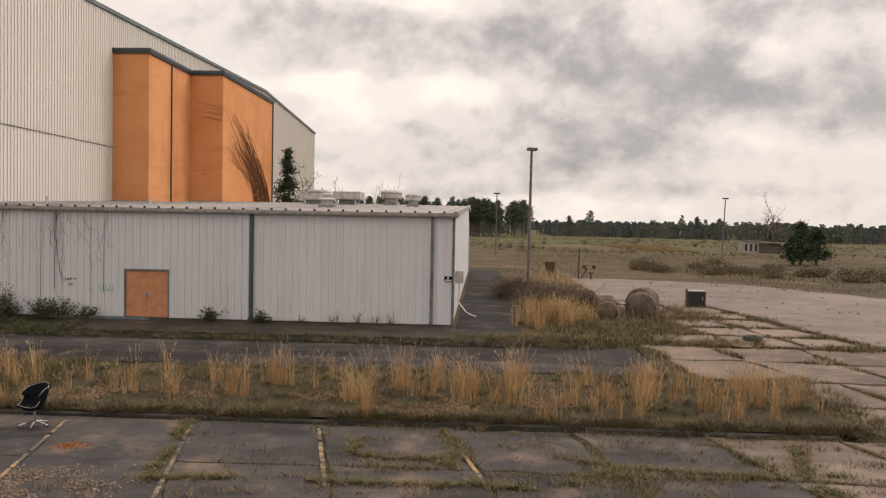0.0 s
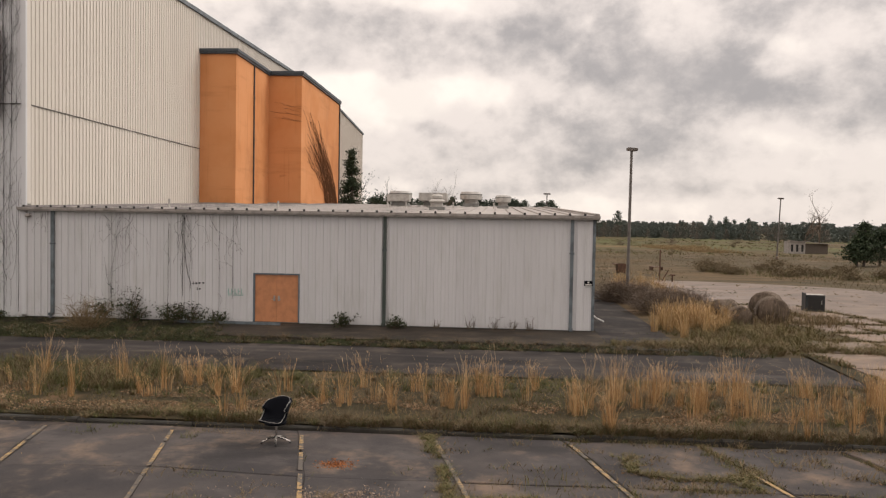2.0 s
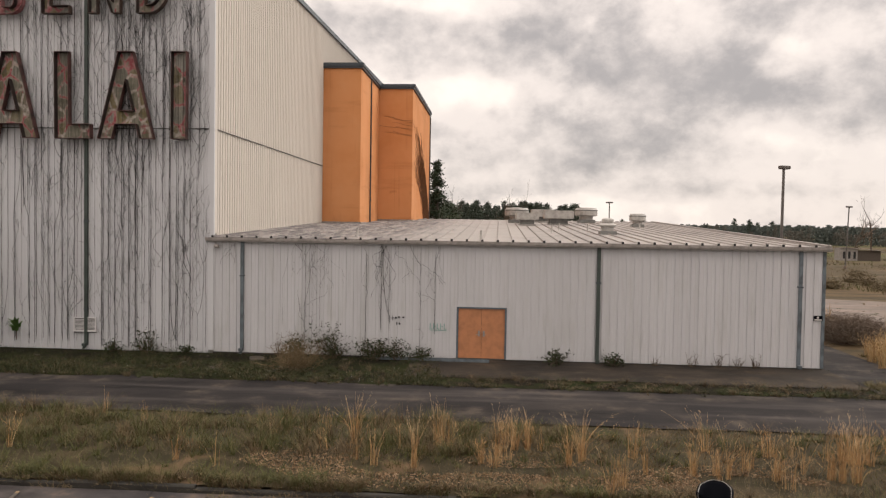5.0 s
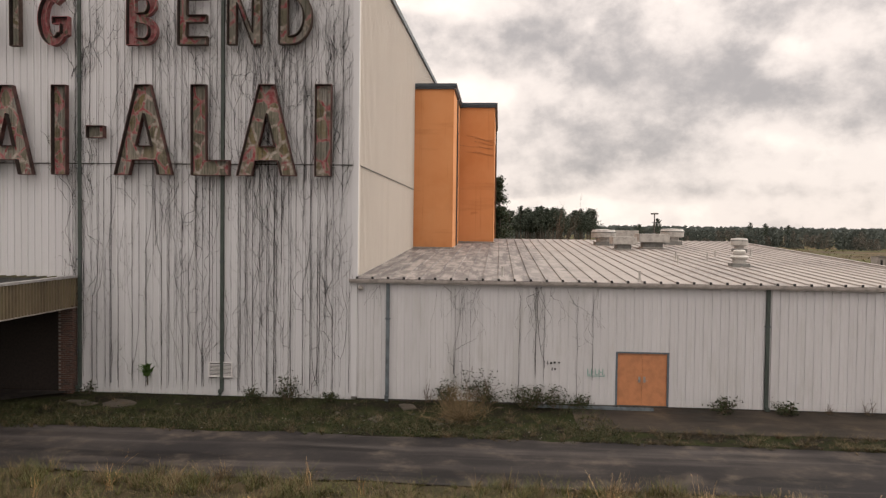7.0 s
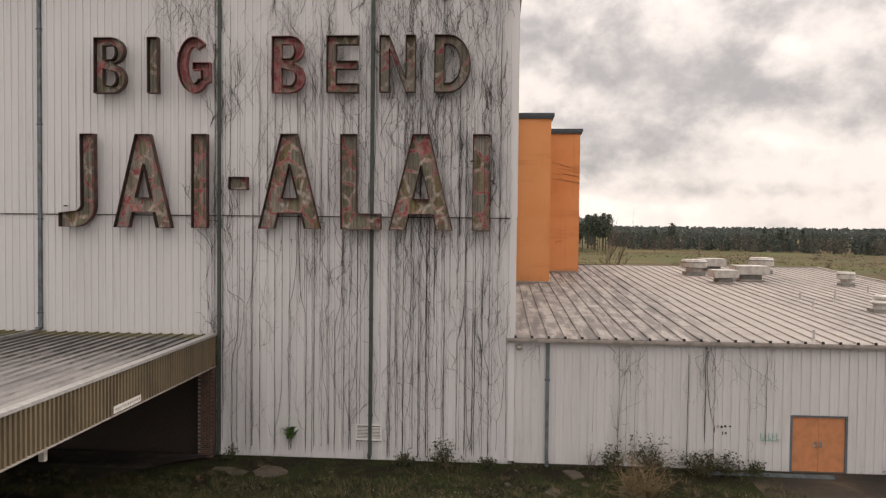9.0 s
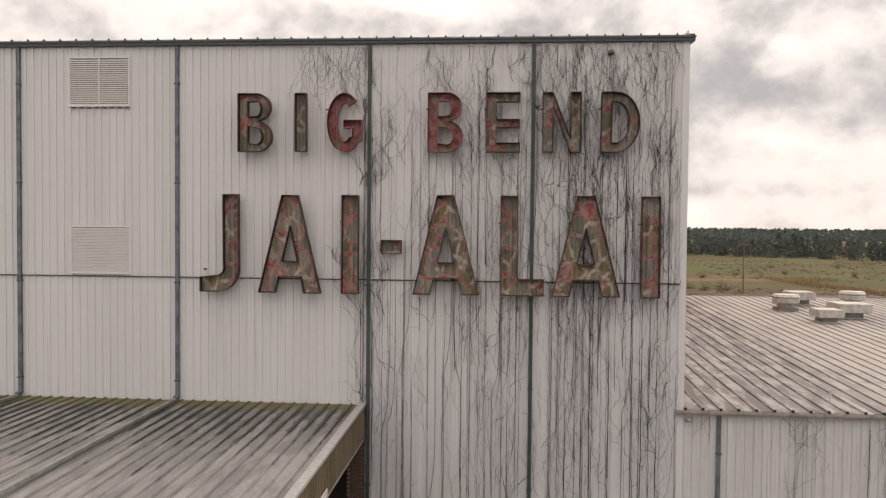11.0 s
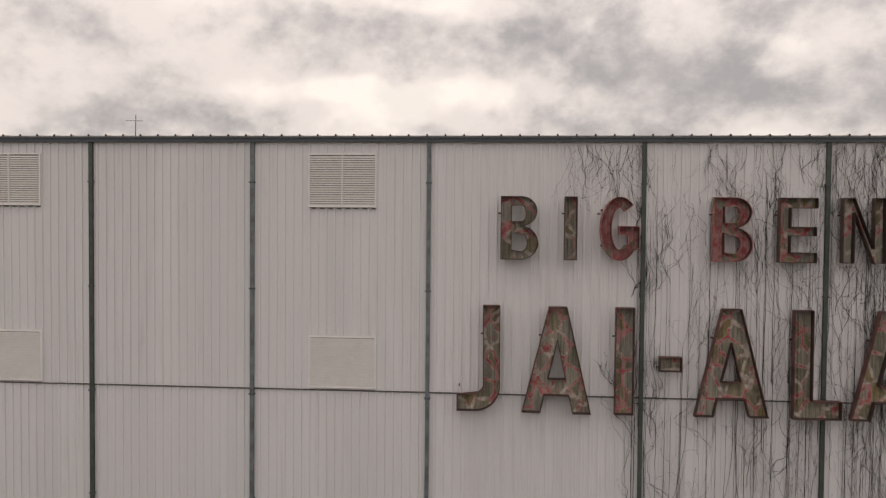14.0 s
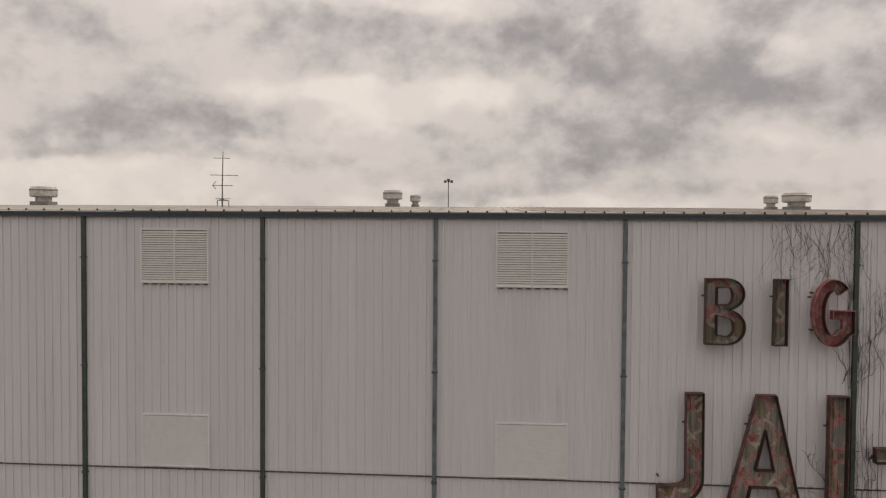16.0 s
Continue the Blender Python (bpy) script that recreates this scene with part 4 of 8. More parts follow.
for x in (-38.6, -46.5, -54.5, -62.5):
    for y in (16.0,):
        g = Geo()
        g.box(x - 0.11, x + 0.11, y - 0.11, y + 0.11, -0.3, CAN_BOT + 0.12)
        part("post", g, M_TAN, can, "pale square steel post")
g = Geo()
g.box(-38.35, -38.2, 20.7, 20.85, 2.55, CAN_BOT + 0.11)
part("hanger", g, M_WHITE, can)

# brick pier and dark recess under the canopy
pier = thing("brick_pier", "dark red brick pier under the canopy edge", "pier")
part("mortar", one_box(-37.78, -37.24, FRONT - 0.42, FRONT - 0.04, -0.2, CAN_BOT + 0.08), M_MORTAR, pier)
g = Geo()
g.box(-0.095, 0.095, -0.0, 0.02, 0.004, 0.066)
me_brick = g.mesh("brick", M_BRICK)
g = Geo()
g.box(0, 0.02, -0.095, 0.095, 0.004, 0.066)
me_brick_s = g.mesh("brick", M_BRICK)
z = -0.15
row = 0
while z < CAN_BOT:
    off = 0.0 if row % 2 else 0.10
    x = -37.78 + 0.03 + off
    while x < -37.30:
        part("brick", me_brick, M_BRICK, pier, at=pose(x + 0.07, FRONT - 0.44, z))
        x += 0.205
    for k in range(2):
        part("brick", me_brick_s, M_BRICK, pier, at=pose(-37.24, FRONT - 0.33 + k * 0.2 - off * 0.3, z))
    z += 0.075
    row += 1

# ---- sign letters: open steel trays on the front ----
def arc(cx, cz, rx, rz, a0, a1, n=14):
    return [(cx + rx * math.cos(radians(a0 + (a1 - a0) * k / n)), cz + rz * math.sin(radians(a0 + (a1 - a0) * k / n))) for k in range(n + 1)]


def glyph(c, w, h, s):
    """Outline, anticlockwise, and holes, clockwise, of a capital of width w, height h and stroke s."""
    if c in "I-":
        return [[(0, 0), (w, 0), (w, h), (0, h)]]
    if c == "L":
        return [[(0, 0), (w, 0), (w, s * 0.98), (s, s * 0.98), (s, h), (0, h)]]
    if c == "J":
        r = 0.82
        return [[(0, 0)] + arc(w - r, r, r, r, -90, 0, 10) + [(w, h), (w - s, h)] + arc(w - r, r + 0.02, r - s, r - s - 0.02, 0, -90, 8) + [(0.0, s * 0.95)]]
    if c == "E":
        b = s * 0.92
        m0, m1 = h * 0.5 - b * 0.55, h * 0.5 + b * 0.35
        return [[(0, 0), (w, 0), (w, b), (s, b), (s, m0), (w * 0.98, m0), (w * 0.98, m1), (s, m1), (s, h - b), (w, h - b), (w, h), (0, h)]]
    if c == "N":
        d = s * 1.25
        return [[(0, 0), (s, 0), (s, h - d * 1.05), (w - s, 0), (w, 0), (w, h), (w - s, h), (w - s, d * 1.05), (s, h), (0, h)]]
    if c == "A":
        a, top, bar0, bar1 = w * 0.13, h * 0.68, h * 0.165, h * 0.325
        inx = lambda z: s + (w / 2 - s) * z / top
        return [[(0, 0), (s, 0), (inx(bar0), bar0), (w - inx(bar0), bar0), (w - s, 0), (w, 0), (w / 2 + a, h), (w / 2 - a, h)],
                [(inx(bar1), bar1), (w / 2, top), (w - inx(bar1), bar1)]]
    if c == "D":
        x, t = w * 0.38, s * 0.92
        return [[(0, 0)] + arc(x, h / 2, w - x, h / 2, -90, 90, 20) + [(0, h)],
                ([(s, t)] + arc(x, h / 2, w - x - s, h / 2 - t, -90, 90, 16) + [(s, h - t)])[::-1]]
    if c == "B":
        x, m, t = w * 0.55, h * 0.53, s * 0.86
        out = [(0, 0)] + arc(x, m / 2, w - x, m / 2, -90, 80, 12) + arc(x, (h + m) / 2, w - x - 0.04, (h - m) / 2, -75, 90, 12) + [(0, h)]
        lo = [(s, t)] + arc(x, m / 2, w - x - s, m / 2 - t * 0.85, -90, 90, 10) + [(s, m - t * 0.6)]
        hi = [(s, m + t * 0.5)] + arc(x, (h + m) / 2 - t * 0.2, w - x - s - 0.04, (h - m) / 2 - t * 0.72, -90, 90, 10) + [(s, h - t)]
        return [out, lo[::-1], hi[::-1]]
    if c == "G":
        rx, rz = w / 2, h / 2
        return [arc(rx, rz, rx, rz, 48, 318, 30) + [(w, h * 0.20), (w, h * 0.545), (w * 0.47, h * 0.545), (w * 0.47, h * 0.545 - s * 0.8), (w - s, h * 0.545 - s * 0.8), (w - s, h * 0.26)]
                + arc(rx, rz, rx - s, rz - s, 310, 56, 24)]


def inset(loop, d):
    n, out = len(loop), []
    for k in range(n):
        p, q, r = Vector(loop[k - 1]), Vector(loop[k]), Vector(loop[(k + 1) % n])
        e1, e2 = (q - p), (r - q)
        if e1.length < 1e-6 or e2.length < 1e-6:
            out.append(tuple(q))
            continue
        e1.normalize(), e2.normalize()
        n1, n2 = Vector((-e1.y, e1.x)), Vector((-e2.y, e2.x))
        m = n1 + n2
        m = m / max(0.45, m.dot(n1)) if m.length > 0.1 else n1
        out.append(tuple(q + d * m))
    return out


from mathutils.geometry import tessellate_polygon


def sign_letter(c, x, z, w, h, s, face, rim, label):
    depth = 0.25
    t = thing("sign_letter", label, "letter", pose(x, FRONT - 0.28, z, R.uniform(-0.6, 0.6), R.uniform(-0.4, 0.4), 0), "old sign letters")
    loops = glyph(c, w, h, s)
    g = Geo()
    flat = [p for lp in loops for p in lp]
    tris = tessellate_polygon([[Vector((p[0], p[1], 0)) for p in lp] for lp in loops])
    g.v = [(p[0], -0.02, p[1]) for p in flat]
    for a, b, c2 in tris:
        (x1, z1), (x2, z2), (x3, z3) = flat[a], flat[b], flat[c2]
        g.f.append((a, b, c2) if (x2 - x1) * (z3 - z1) - (x3 - x1) * (z2 - z1) > 0 else (a, c2, b))
    part("back_panel", g, face, t)
    g, gi = Geo(), Geo()
    for lp in loops:
        ins = inset(lp, 0.022)
        n = len(lp)
        for k in range(n):
            a, b = lp[k], lp[(k + 1) % n]
            ia, ib = ins[k], ins[(k + 1) % n]
            g.quad((a[0], 0, a[1]), (b[0], 0, b[1]), (b[0], -depth, b[1]), (a[0], -depth, a[1]))
            gi.quad((ib[0], 0, ib[1]), (ia[0], 0, ia[1]), (ia[0], -depth, ia[1]), (ib[0], -depth, ib[1]))
            g.quad((a[0], -depth, a[1]), (b[0], -depth, b[1]), (ib[0], -depth, ib[1]), (ia[0], -depth, ia[1]))
    part("rim", g, rim, t)
    part("inner_side", gi, M_TRAY, t, "inner side of the tray, its shade put into the colour")
    # raised tray bead down the stems
    g = Geo()
    if c in "ILJ":
        xs = [w - s * 0.5] if c == "J" else [s * 0.5 if c == "L" else w * 0.5]
        for xc in xs:
            g.tube([(xc - s * 0.16, -0.045, h * 0.10), (xc - s * 0.16, -0.045, h * 0.95)], 0.02, 5)
            g.tube([(xc + s * 0.16, -0.045, h * 0.10), (xc + s * 0.16, -0.045, h * 0.95)], 0.02, 5)
        part("tube_holder", g, face, t)
    def edge(zz):
        return (w * 0.37) * zz / h if c == "A" else (w - s if c == "J" and zz > 0.3 * h else 0.0)

    for zz in (0.22 * h, 0.78 * h):
        if c != "-" or zz < 0.2:
            x0 = w * 0.5 - 0.02 if c == "I" else edge(zz) + 0.06
            part("bracket", one_box(x0, x0 + 0.04, 0.0, 0.24, zz, zz + 0.05), M_RIM_DARK, t)
    zz = 0.72 * h if c != "-" else 0.1
    part("stub", one_box(edge(zz) - 0.08, edge(zz) + 0.02, -0.03, 0.02, zz, zz + 0.05), M_RIM_DARK, t)
    return t


L1, L2, L3 = "rusted olive-brown open sign letter on the white wall", "faded red open sign letter on the white wall", "large rusted sign letter with flaking red paint"
UP = [("B", -41.75, 1.22, M_LETTER, M_RIM_DARK, L1), ("I", -39.69, 0.41, M_LETTER, M_RIM_DARK, L1), ("G", -38.55, 1.25, M_LETTER_RED, M_LETTER_RED, L2),
      ("B", -34.99, 1.23, M_LETTER_RED, M_LETTER_RED, L2), ("E", -32.96, 1.17, M_LETTER, M_RIM_DARK, L1), ("N", -31.01, 1.32, M_LETTER, M_RIM_DARK, L1),
      ("D", -29.02, 1.30, M_LETTER, M_RIM_DARK, L1)]
for c, x, wd, fm, rm, lb in UP:
    sign_letter(c, x, 13.55, wd, 2.06, 0.36, fm, rm, lb)
LOW = [("J", -43.13, 1.42), ("A", -41.00, 2.24), ("I", -38.01, 0.60), ("A", -35.48, 2.32), ("L", -32.41, 1.50), ("A", -30.63, 2.33), ("I", -27.59, 0.63)]
for c, x, wd in LOW:
    sign_letter(c, x, 8.56, wd, 3.48, 0.60 if c != "J" else 0.56, M_LETTER_BIG, M_RIM, L3)
sign_letter("-", -36.60, 9.99, 0.71, 0.48, 0.4, M_LETTER, M_RIM, "small rusted hyphen of the sign")


# ---- wall louvres ----
def wall_louvre(x0, x1, z0, z1, slats, mullion, label, group="wall louvres"):
    t = thing("wall_louvre", label, "louvre", pose(x0, FRONT - 0.068, z0), group)
    w, h = x1 - x0, z1 - z0
    g = Geo()
    for a in ((0, w, -0.05, 0.02, 0, 0.05), (0, w, -0.05, 0.02, h - 0.05, h), (0, 0.05, -0.05, 0.02, 0.05, h - 0.05), (w - 0.05, w, -0.05, 0.02, 0.05, h - 0.05)):
        g.box(*a)
    part("frame", g, M_LOUVRE, t)
    # the sheet's darker colour stands in for shade between the slats
    part("backing", one_box(0.05, w - 0.05, 0.0, 0.015, 0.05, h - 0.05), (M_FLASH if h < 1.0 else M_LOUVRE_SHADE) if mullion else M_GUTTER, t)
    if mullion:
        part("mullion", one_box(w * 0.5 - 0.02, w * 0.5 + 0.02, -0.055, 0.0, 0.05, h - 0.05), M_LOUVRE, t)
    g = Geo()
    for k in range(slats):
        z = 0.06 + (h - 0.12) * k / slats
        st = (h - 0.12) / slats
        q = (0.30 if h < 1.0 else 0.56) if mullion else 0.68
        g.quad((0.05, -0.045, z), (w - 0.05, -0.045, z), (w - 0.05, -0.006, z + st * q), (0.05, -0.006, z + st * q))
        g.quad((0.05, -0.045, z - 0.008), (w - 0.05, -0.045, z - 0.008), (w - 0.05, -0.045, z), (0.05, -0.045, z))
    part("slats", g, M_LOUVRE, t)["kind"] = "stuff"
    if mullion:
        n = 8
        for k in range(n):
            part("drip_tab", one_box(w * (k + 0.4) / n, w * (k + 0.4) / n + w * 0.06, -0.02, 0.015, -0.05, -0.02), M_FLASH, t)
    return t


for x in (-48.21, -59.92, -71.6):
    wall_louvre(x, x + 2.31, 15.22, 17.02, 22, True, "cream louvred vent with a middle mullion")
    wall_louvre(x + 0.03, x + 2.33, 9.12, 10.88, 30, False, "cream fine-slatted vent above the wall seam")
wall_louvre(-31.86, -30.88, 0.71, 1.31, 9, True, "small cream louvred vent low on the wall", "low vents")

# ---- the double door ----
door = thing("double_door", "closed orange steel double door in a grey-blue frame", "door", pose(DOOR_X0, FRONT, 0))
dw = DOOR_X1 - DOOR_X0
g = Geo()
g.box(0, 0.07, -0.03, 0.10, 0.0, DOOR_TOP)
g.box(dw - 0.07, dw, -0.03, 0.10, 0.0, DOOR_TOP)
g.box(0.07, dw - 0.07, -0.03, 0.10, DOOR_TOP - 0.06, DOOR_TOP)
part("frame", g, M_FRAME, door)
for k, (a, b) in enumerate(((0.075, dw / 2 - 0.004), (dw / 2 + 0.004, dw - 0.075))):
    leaf = part("leaf", one_box(a, b, 0.03, 0.08, 0.05, DOOR_TOP - 0.065), M_DOOR, door, "flat orange door leaf")
    hx = b - 0.13 if k == 0 else a + 0.05
    hg = Geo()
    hg.box(hx, hx + 0.08, 0.018, 0.03, 0.92, 1.14)
    hg.tube([(hx + 0.04, 0.02, 1.0), (hx + 0.04, -0.03, 1.0), (hx + 0.04 + (-0.1 if k == 0 else 0.1), -0.03, 1.0)], 0.012, 6)
    part("handle", hg, M_STEEL, leaf, "dull steel handle plate")
part("threshold", one_box(0.0, dw, -0.06, 0.10, -0.02, 0.045), M_FLASH, door)
t = thing("fallen_gutter", "length of grey-blue gutter lying before the orange door", "gutter", pose(-16.97, 29.45, 0.0, 0, 0, -0.5))
g = Geo()
prof = [(0.07, 0.10), (0.07, 0.0), (-0.07, 0.0), (-0.07, 0.09), (-0.055, 0.09), (-0.055, 0.012), (0.058, 0.012), (0.058, 0.10)]
for (ya, za), (yb, zb) in zip(prof, prof[1:] + prof[:1]):
    g.quad((-2.25, ya, za), (2.2, ya, za), (2.2, yb, zb), (-2.25, yb, zb))
part("channel", g, M_PIPE, t)
for sx in (-1.1, 0.9):
    part("strap", one_box(sx, sx + 0.05, -0.074, 0.074, 0.085, 0.104), M_PIPE, t)

# small things on the walls
t = thing("wall_sign", "small black and white notice on the low wall", "sign", pose(-2.44, FRONT - 0.036, 1.86))
part("plate", one_box(0, 0.34, -0.03, -0.012, 0, 0.20), M_BLACK, t)
part("white_bar", one_box(0.03, 0.31, -0.034, -0.031, 0.02, 0.07), M_WHITE, t)
part("white_bar", one_box(0.13, 0.20, -0.034, -0.031, 0.10, 0.17), M_WHITE, t)
M_SPRAY = plain("black_spray", (0.02, 0.02, 0.02), 0.7)
M_TEAL = plain("faded_teal_spray", (0.24, 0.40, 0.36), 0.7)
t = thing("spray_marks", "short black sprayed marks on the low wall", "graffiti", pose(-18.70, FRONT - 0.048, 1.30))
for a in ((0, 0.10, 0.27, 0.29), (0.04, 0.06, 0.2, 0.37), (0.14, 0.22, 0.25, 0.33), (0.27, 0.35, 0.27, 0.35), (0.44, 0.52, 0.28, 0.34), (0.2, 0.24, 0.0, 0.12), (0.3, 0.36, 0.02, 0.10)):
    part("spray_bar", one_box(a[0], a[1], -0.003, 0.0, a[2], a[3]), M_SPRAY, t)
t = thing("teal_marks", "faded teal sprayed marks on the low wall", "graffiti", pose(-17.16, FRONT - 0.048, 1.12))
for k in range(5):
    part("spray_bar", one_box(k * 0.14, k * 0.14 + 0.035, -0.003, 0.0, 0.05, 0.29), M_TEAL, t)
    part("spray_bar", one_box(k * 0.14 + 0.045, k * 0.14 + 0.11, -0.003, 0.0, 0.05 + 0.1 * (k % 2), 0.08 + 0.1 * (k % 2)), M_TEAL, t)
part("spray_bar", one_box(0.0, 0.66, -0.003, 0.0, 0.0, 0.03), M_TEAL, t)
t = thing("wall_lamp", "small grey flood lamp under the gutter", "lamp", pose(-25.83, FRONT - 0.03, 4.30))
g = Geo()
g.tube([(0, 0.03, 0.05), (0, -0.08, 0.05)], 0.025, 8)
part("arm", g, M_STEEL, t)
g = Geo()
g.lathe([(0.03, 0.12), (0.10, 0.05), (0.12, -0.03), (0.09, -0.05)], 12, (0, -0.12, 0))
part("shade", g, M_GUTTER, t, smooth=True)
t = thing("wall_lamp", "small grey flood lamp under the hall eave", "lamp", pose(-28.68, FRONT - 0.03, 17.0))
g = Geo()
g.tube([(0, 0.03, 0.05), (0, -0.10, 0.05)], 0.03, 8)
part("arm", g, M_FLASH, t)
g = Geo()
g.lathe([(0.03, 0.13), (0.11, 0.05), (0.13, -0.04), (0.09, -0.06)], 12, (0, -0.14, 0))
part("shade", g, M_FLASH, t, smooth=True)
t = thing("power_box", "tan meter box on the low wing's end wall", "box", pose(LOW_RIGHT, 33.0, 1.55))
part("case", bevel(part("case", one_box(-0.06, 0.32, 0, 0.7, 0, 0.55), M_TAN), 0.02).data, M_TAN, t)
bpy.data.objects.remove(bpy.data.objects["case"])
g = Geo()
g.tube([(0.12, 0.3, 0.0), (0.12, 0.28, -0.9), (0.5, 0.1, -1.35), (0.9, 0.4, -1.55)], 0.03, 6)
part("conduit", g, M_WHITE, t, "loose white conduit")


# ---- roof vents ----
def turbine(x, y, z, r, h, label, square=False):
    """A mushroom ventilator: curb, throat, drum and cap."""
    t = thing("roof_vent", label, "roof vent", pose(x, y, z, 0, 0, R.uniform(-4, 4)), "roof ventilators")
    if square:
        part("curb", one_box(-r * 0.62, r * 0.62, -r * 0.62, r * 0.62, -0.15, h * 0.42), M_VENT_DARK, t)
        b = part("hood", one_box(-r, r, -r, r, h * 0.42, h), M_VENT, t)
        bevel(b, 0.03)
        part("skirt", one_box(-r * 0.75, r * 0.75, -r * 0.75, r * 0.75, 0.0, 0.07), M_VENT, t)
        return t
    part("curb", one_box(-r * 0.72, r * 0.72, -r * 0.72, r * 0.72, -0.15, h * 0.22), M_VENT_DARK, t)
    g = Geo()
    g.lathe([(r * 0.6, h * 0.22), (r * 0.6, h * 0.44), (r * 0.92, h * 0.47), (r, h * 0.52), (r, h * 0.88), (r * 0.94, h * 0.93), (r * 0.9, h), (r * 0.2, h * 1.03)], 26)
    part("drum", g, M_VENT, t, smooth=False)
    g = Geo()
    g.lathe([(r * 1.02, h * 0.80), (r * 1.03, h * 0.84), (r * 1.02, h * 0.88)], 26)
    part("band", g, M_VENT_DARK, t)
    return t


def stack_vent(x, y, z, r, h, label):
    t = thing("roof_vent", label, "roof vent", pose(x, y, z), "roof ventilators")
    part("curb", one_box(-r * 0.95, r * 0.95, -r * 0.95, r * 0.95, -0.15, h * 0.2), M_VENT_DARK, t)
    g = Geo()
    g.lathe([(r * 0.72, h * 0.2), (r * 0.72, h * 0.45), (r, h * 0.5), (r * 1.05, h * 0.58), (r * 0.8, h * 0.66), (r * 0.62, h * 0.7), (r * 0.7, h * 0.78), (r * 0.7, h * 0.92), (r * 0.5, h)], 22)
    part("cowl", g, M_VENT, t)
    return t


def low_roof(y):
    return LZ + LOW_SLOPE * (y - LE) if y < LOW_RIDGE_Y else LZ + rise


V = "weathered pale metal ventilator on the tan roof"
turbine(-13.2, 55.2, low_roof(55.2), 0.86, 1.08, V)
turbine(-12.65, 50.2, low_roof(50.2), 0.74, 0.82, V, True)
turbine(-10.45, 52.2, low_roof(52.2), 0.98, 0.95, V, True)
turbine(-11.2, 58.2, low_roof(58.2), 0.84, 0.95, V, True)
turbine(-8.0, 57.2, low_roof(57.2), 0.84, 1.12, V)
turbine(-5.6, 49.5, low_roof(49.5), 0.52, 0.85, V)
stack_vent(-9.1, 38.2, low_roof(38.2), 0.42, 0.80, V)
for x, y in ((-11.8, 38.9), (-11.2, 42.0), (-9.7, 41.5), (-8.6, 44.0), (-20.4, 31.5), (-15.2, 30.4), (-6.2, 45.5)):
    t = thing("vent_pipe", "short grey plumbing pipe through the tan roof", "pipe", pose(x, y, low_roof(y)), "roof pipes")
    g = Geo()
    g.lathe([(0.12, -0.05), (0.06, 0.04), (0.045, 0.06), (0.045, 0.38), (0.05, 0.40)], 10)
    part("pipe", g, M_VENT, t)


def hall_roof(y):
    return HALL_TOP + 0.19 + (RIDGE_Z - HALL_TOP - 0.19) * (y - EAVE_Y) / (RIDGE_Y - EAVE_Y)


VH = "large pale drum ventilator on the hall roof"
for x, y, r, h in ((-84.7, 64.0, 1.02, 1.5), (-57.2, 70.0, 0.83, 1.42), (-55.3, 70.5, 0.46, 1.05), (-31.25, 50.0, 0.78, 0.98), (-31.75, 52.6, 0.42, 0.86)):
    turbine(x, y, hall_roof(y), r, h, VH)
# aerial
t = thing("roof_aerial", "thin rusty rooftop aerial with bent elements", "aerial", pose(-66.0, 53.5, hall_roof(53.5), 0, 0, 12))
g = Geo()
g.tube([(0, 0, -0.1), (0, 0, 1.3), (0.05, 0, 3.6)], [0.06, 0.045, 0.026], 6)
part("mast", g, M_POLE, t)
for z, a, b, tl in ((3.25, -0.55, 0.50, -0.30), (2.15, -0.80, 1.00, -0.18), (1.42, -0.62, 0.68, -0.05), (0.58, -0.45, 0.50, -0.14)):
    g = Geo()
    g.tube([(a, 0, z - tl * a / 2), (b, 0, z + tl * b / 2)], 0.022, 5)
    part("element", g, M_POLE, t)
g = Geo()
g.tube([(-0.62, 0, 1.42), (-0.40, 0, 1.66)], 0.02, 5)
g.tube([(-0.62, 0, 1.42), (-0.40, 0, 1.18)], 0.02, 5)
part("element", g, M_POLE, t)
g = Geo()
for sx in (-0.36, 0.36):
    g.tube([(sx, 0.3, -0.1), (sx, 0.3, 0.45), (0, 0, 0.5)], 0.03, 5)
g.tube([(-0.36, 0.3, 0.45), (0.36, 0.3, 0.45)], 0.03, 5)
part("bracket", g, M_POLE, t)

# ---- paving ----
def slab_mesh(pts, z0, z1, name, material):
    g = Geo()
    n = len(pts)
    cx, cy = sum(p[0] for p in pts) / n, sum(p[1] for p in pts) / n
    loc = [(p[0] - cx, p[1] - cy) for p in pts]
    ins = [(x * 0.985, y * 0.985) for x, y in loc]
    g.v = [(x, y, z0) for x, y in loc] + [(x, y, z1 - 0.012) for x, y in loc] + [(x, y, z1 + R.uniform(-0.008, 0.008)) for x, y in ins]
    for k in range(n):
        m = (k + 1) % n
        g.f += [(k, m, n + m, n + k), (n + k, n + m, 2 * n + m, 2 * n + k)]
    g.f.append(tuple(range(2 * n, 3 * n)))
    return g.mesh(name, material), (cx, cy)


CRACKS = []


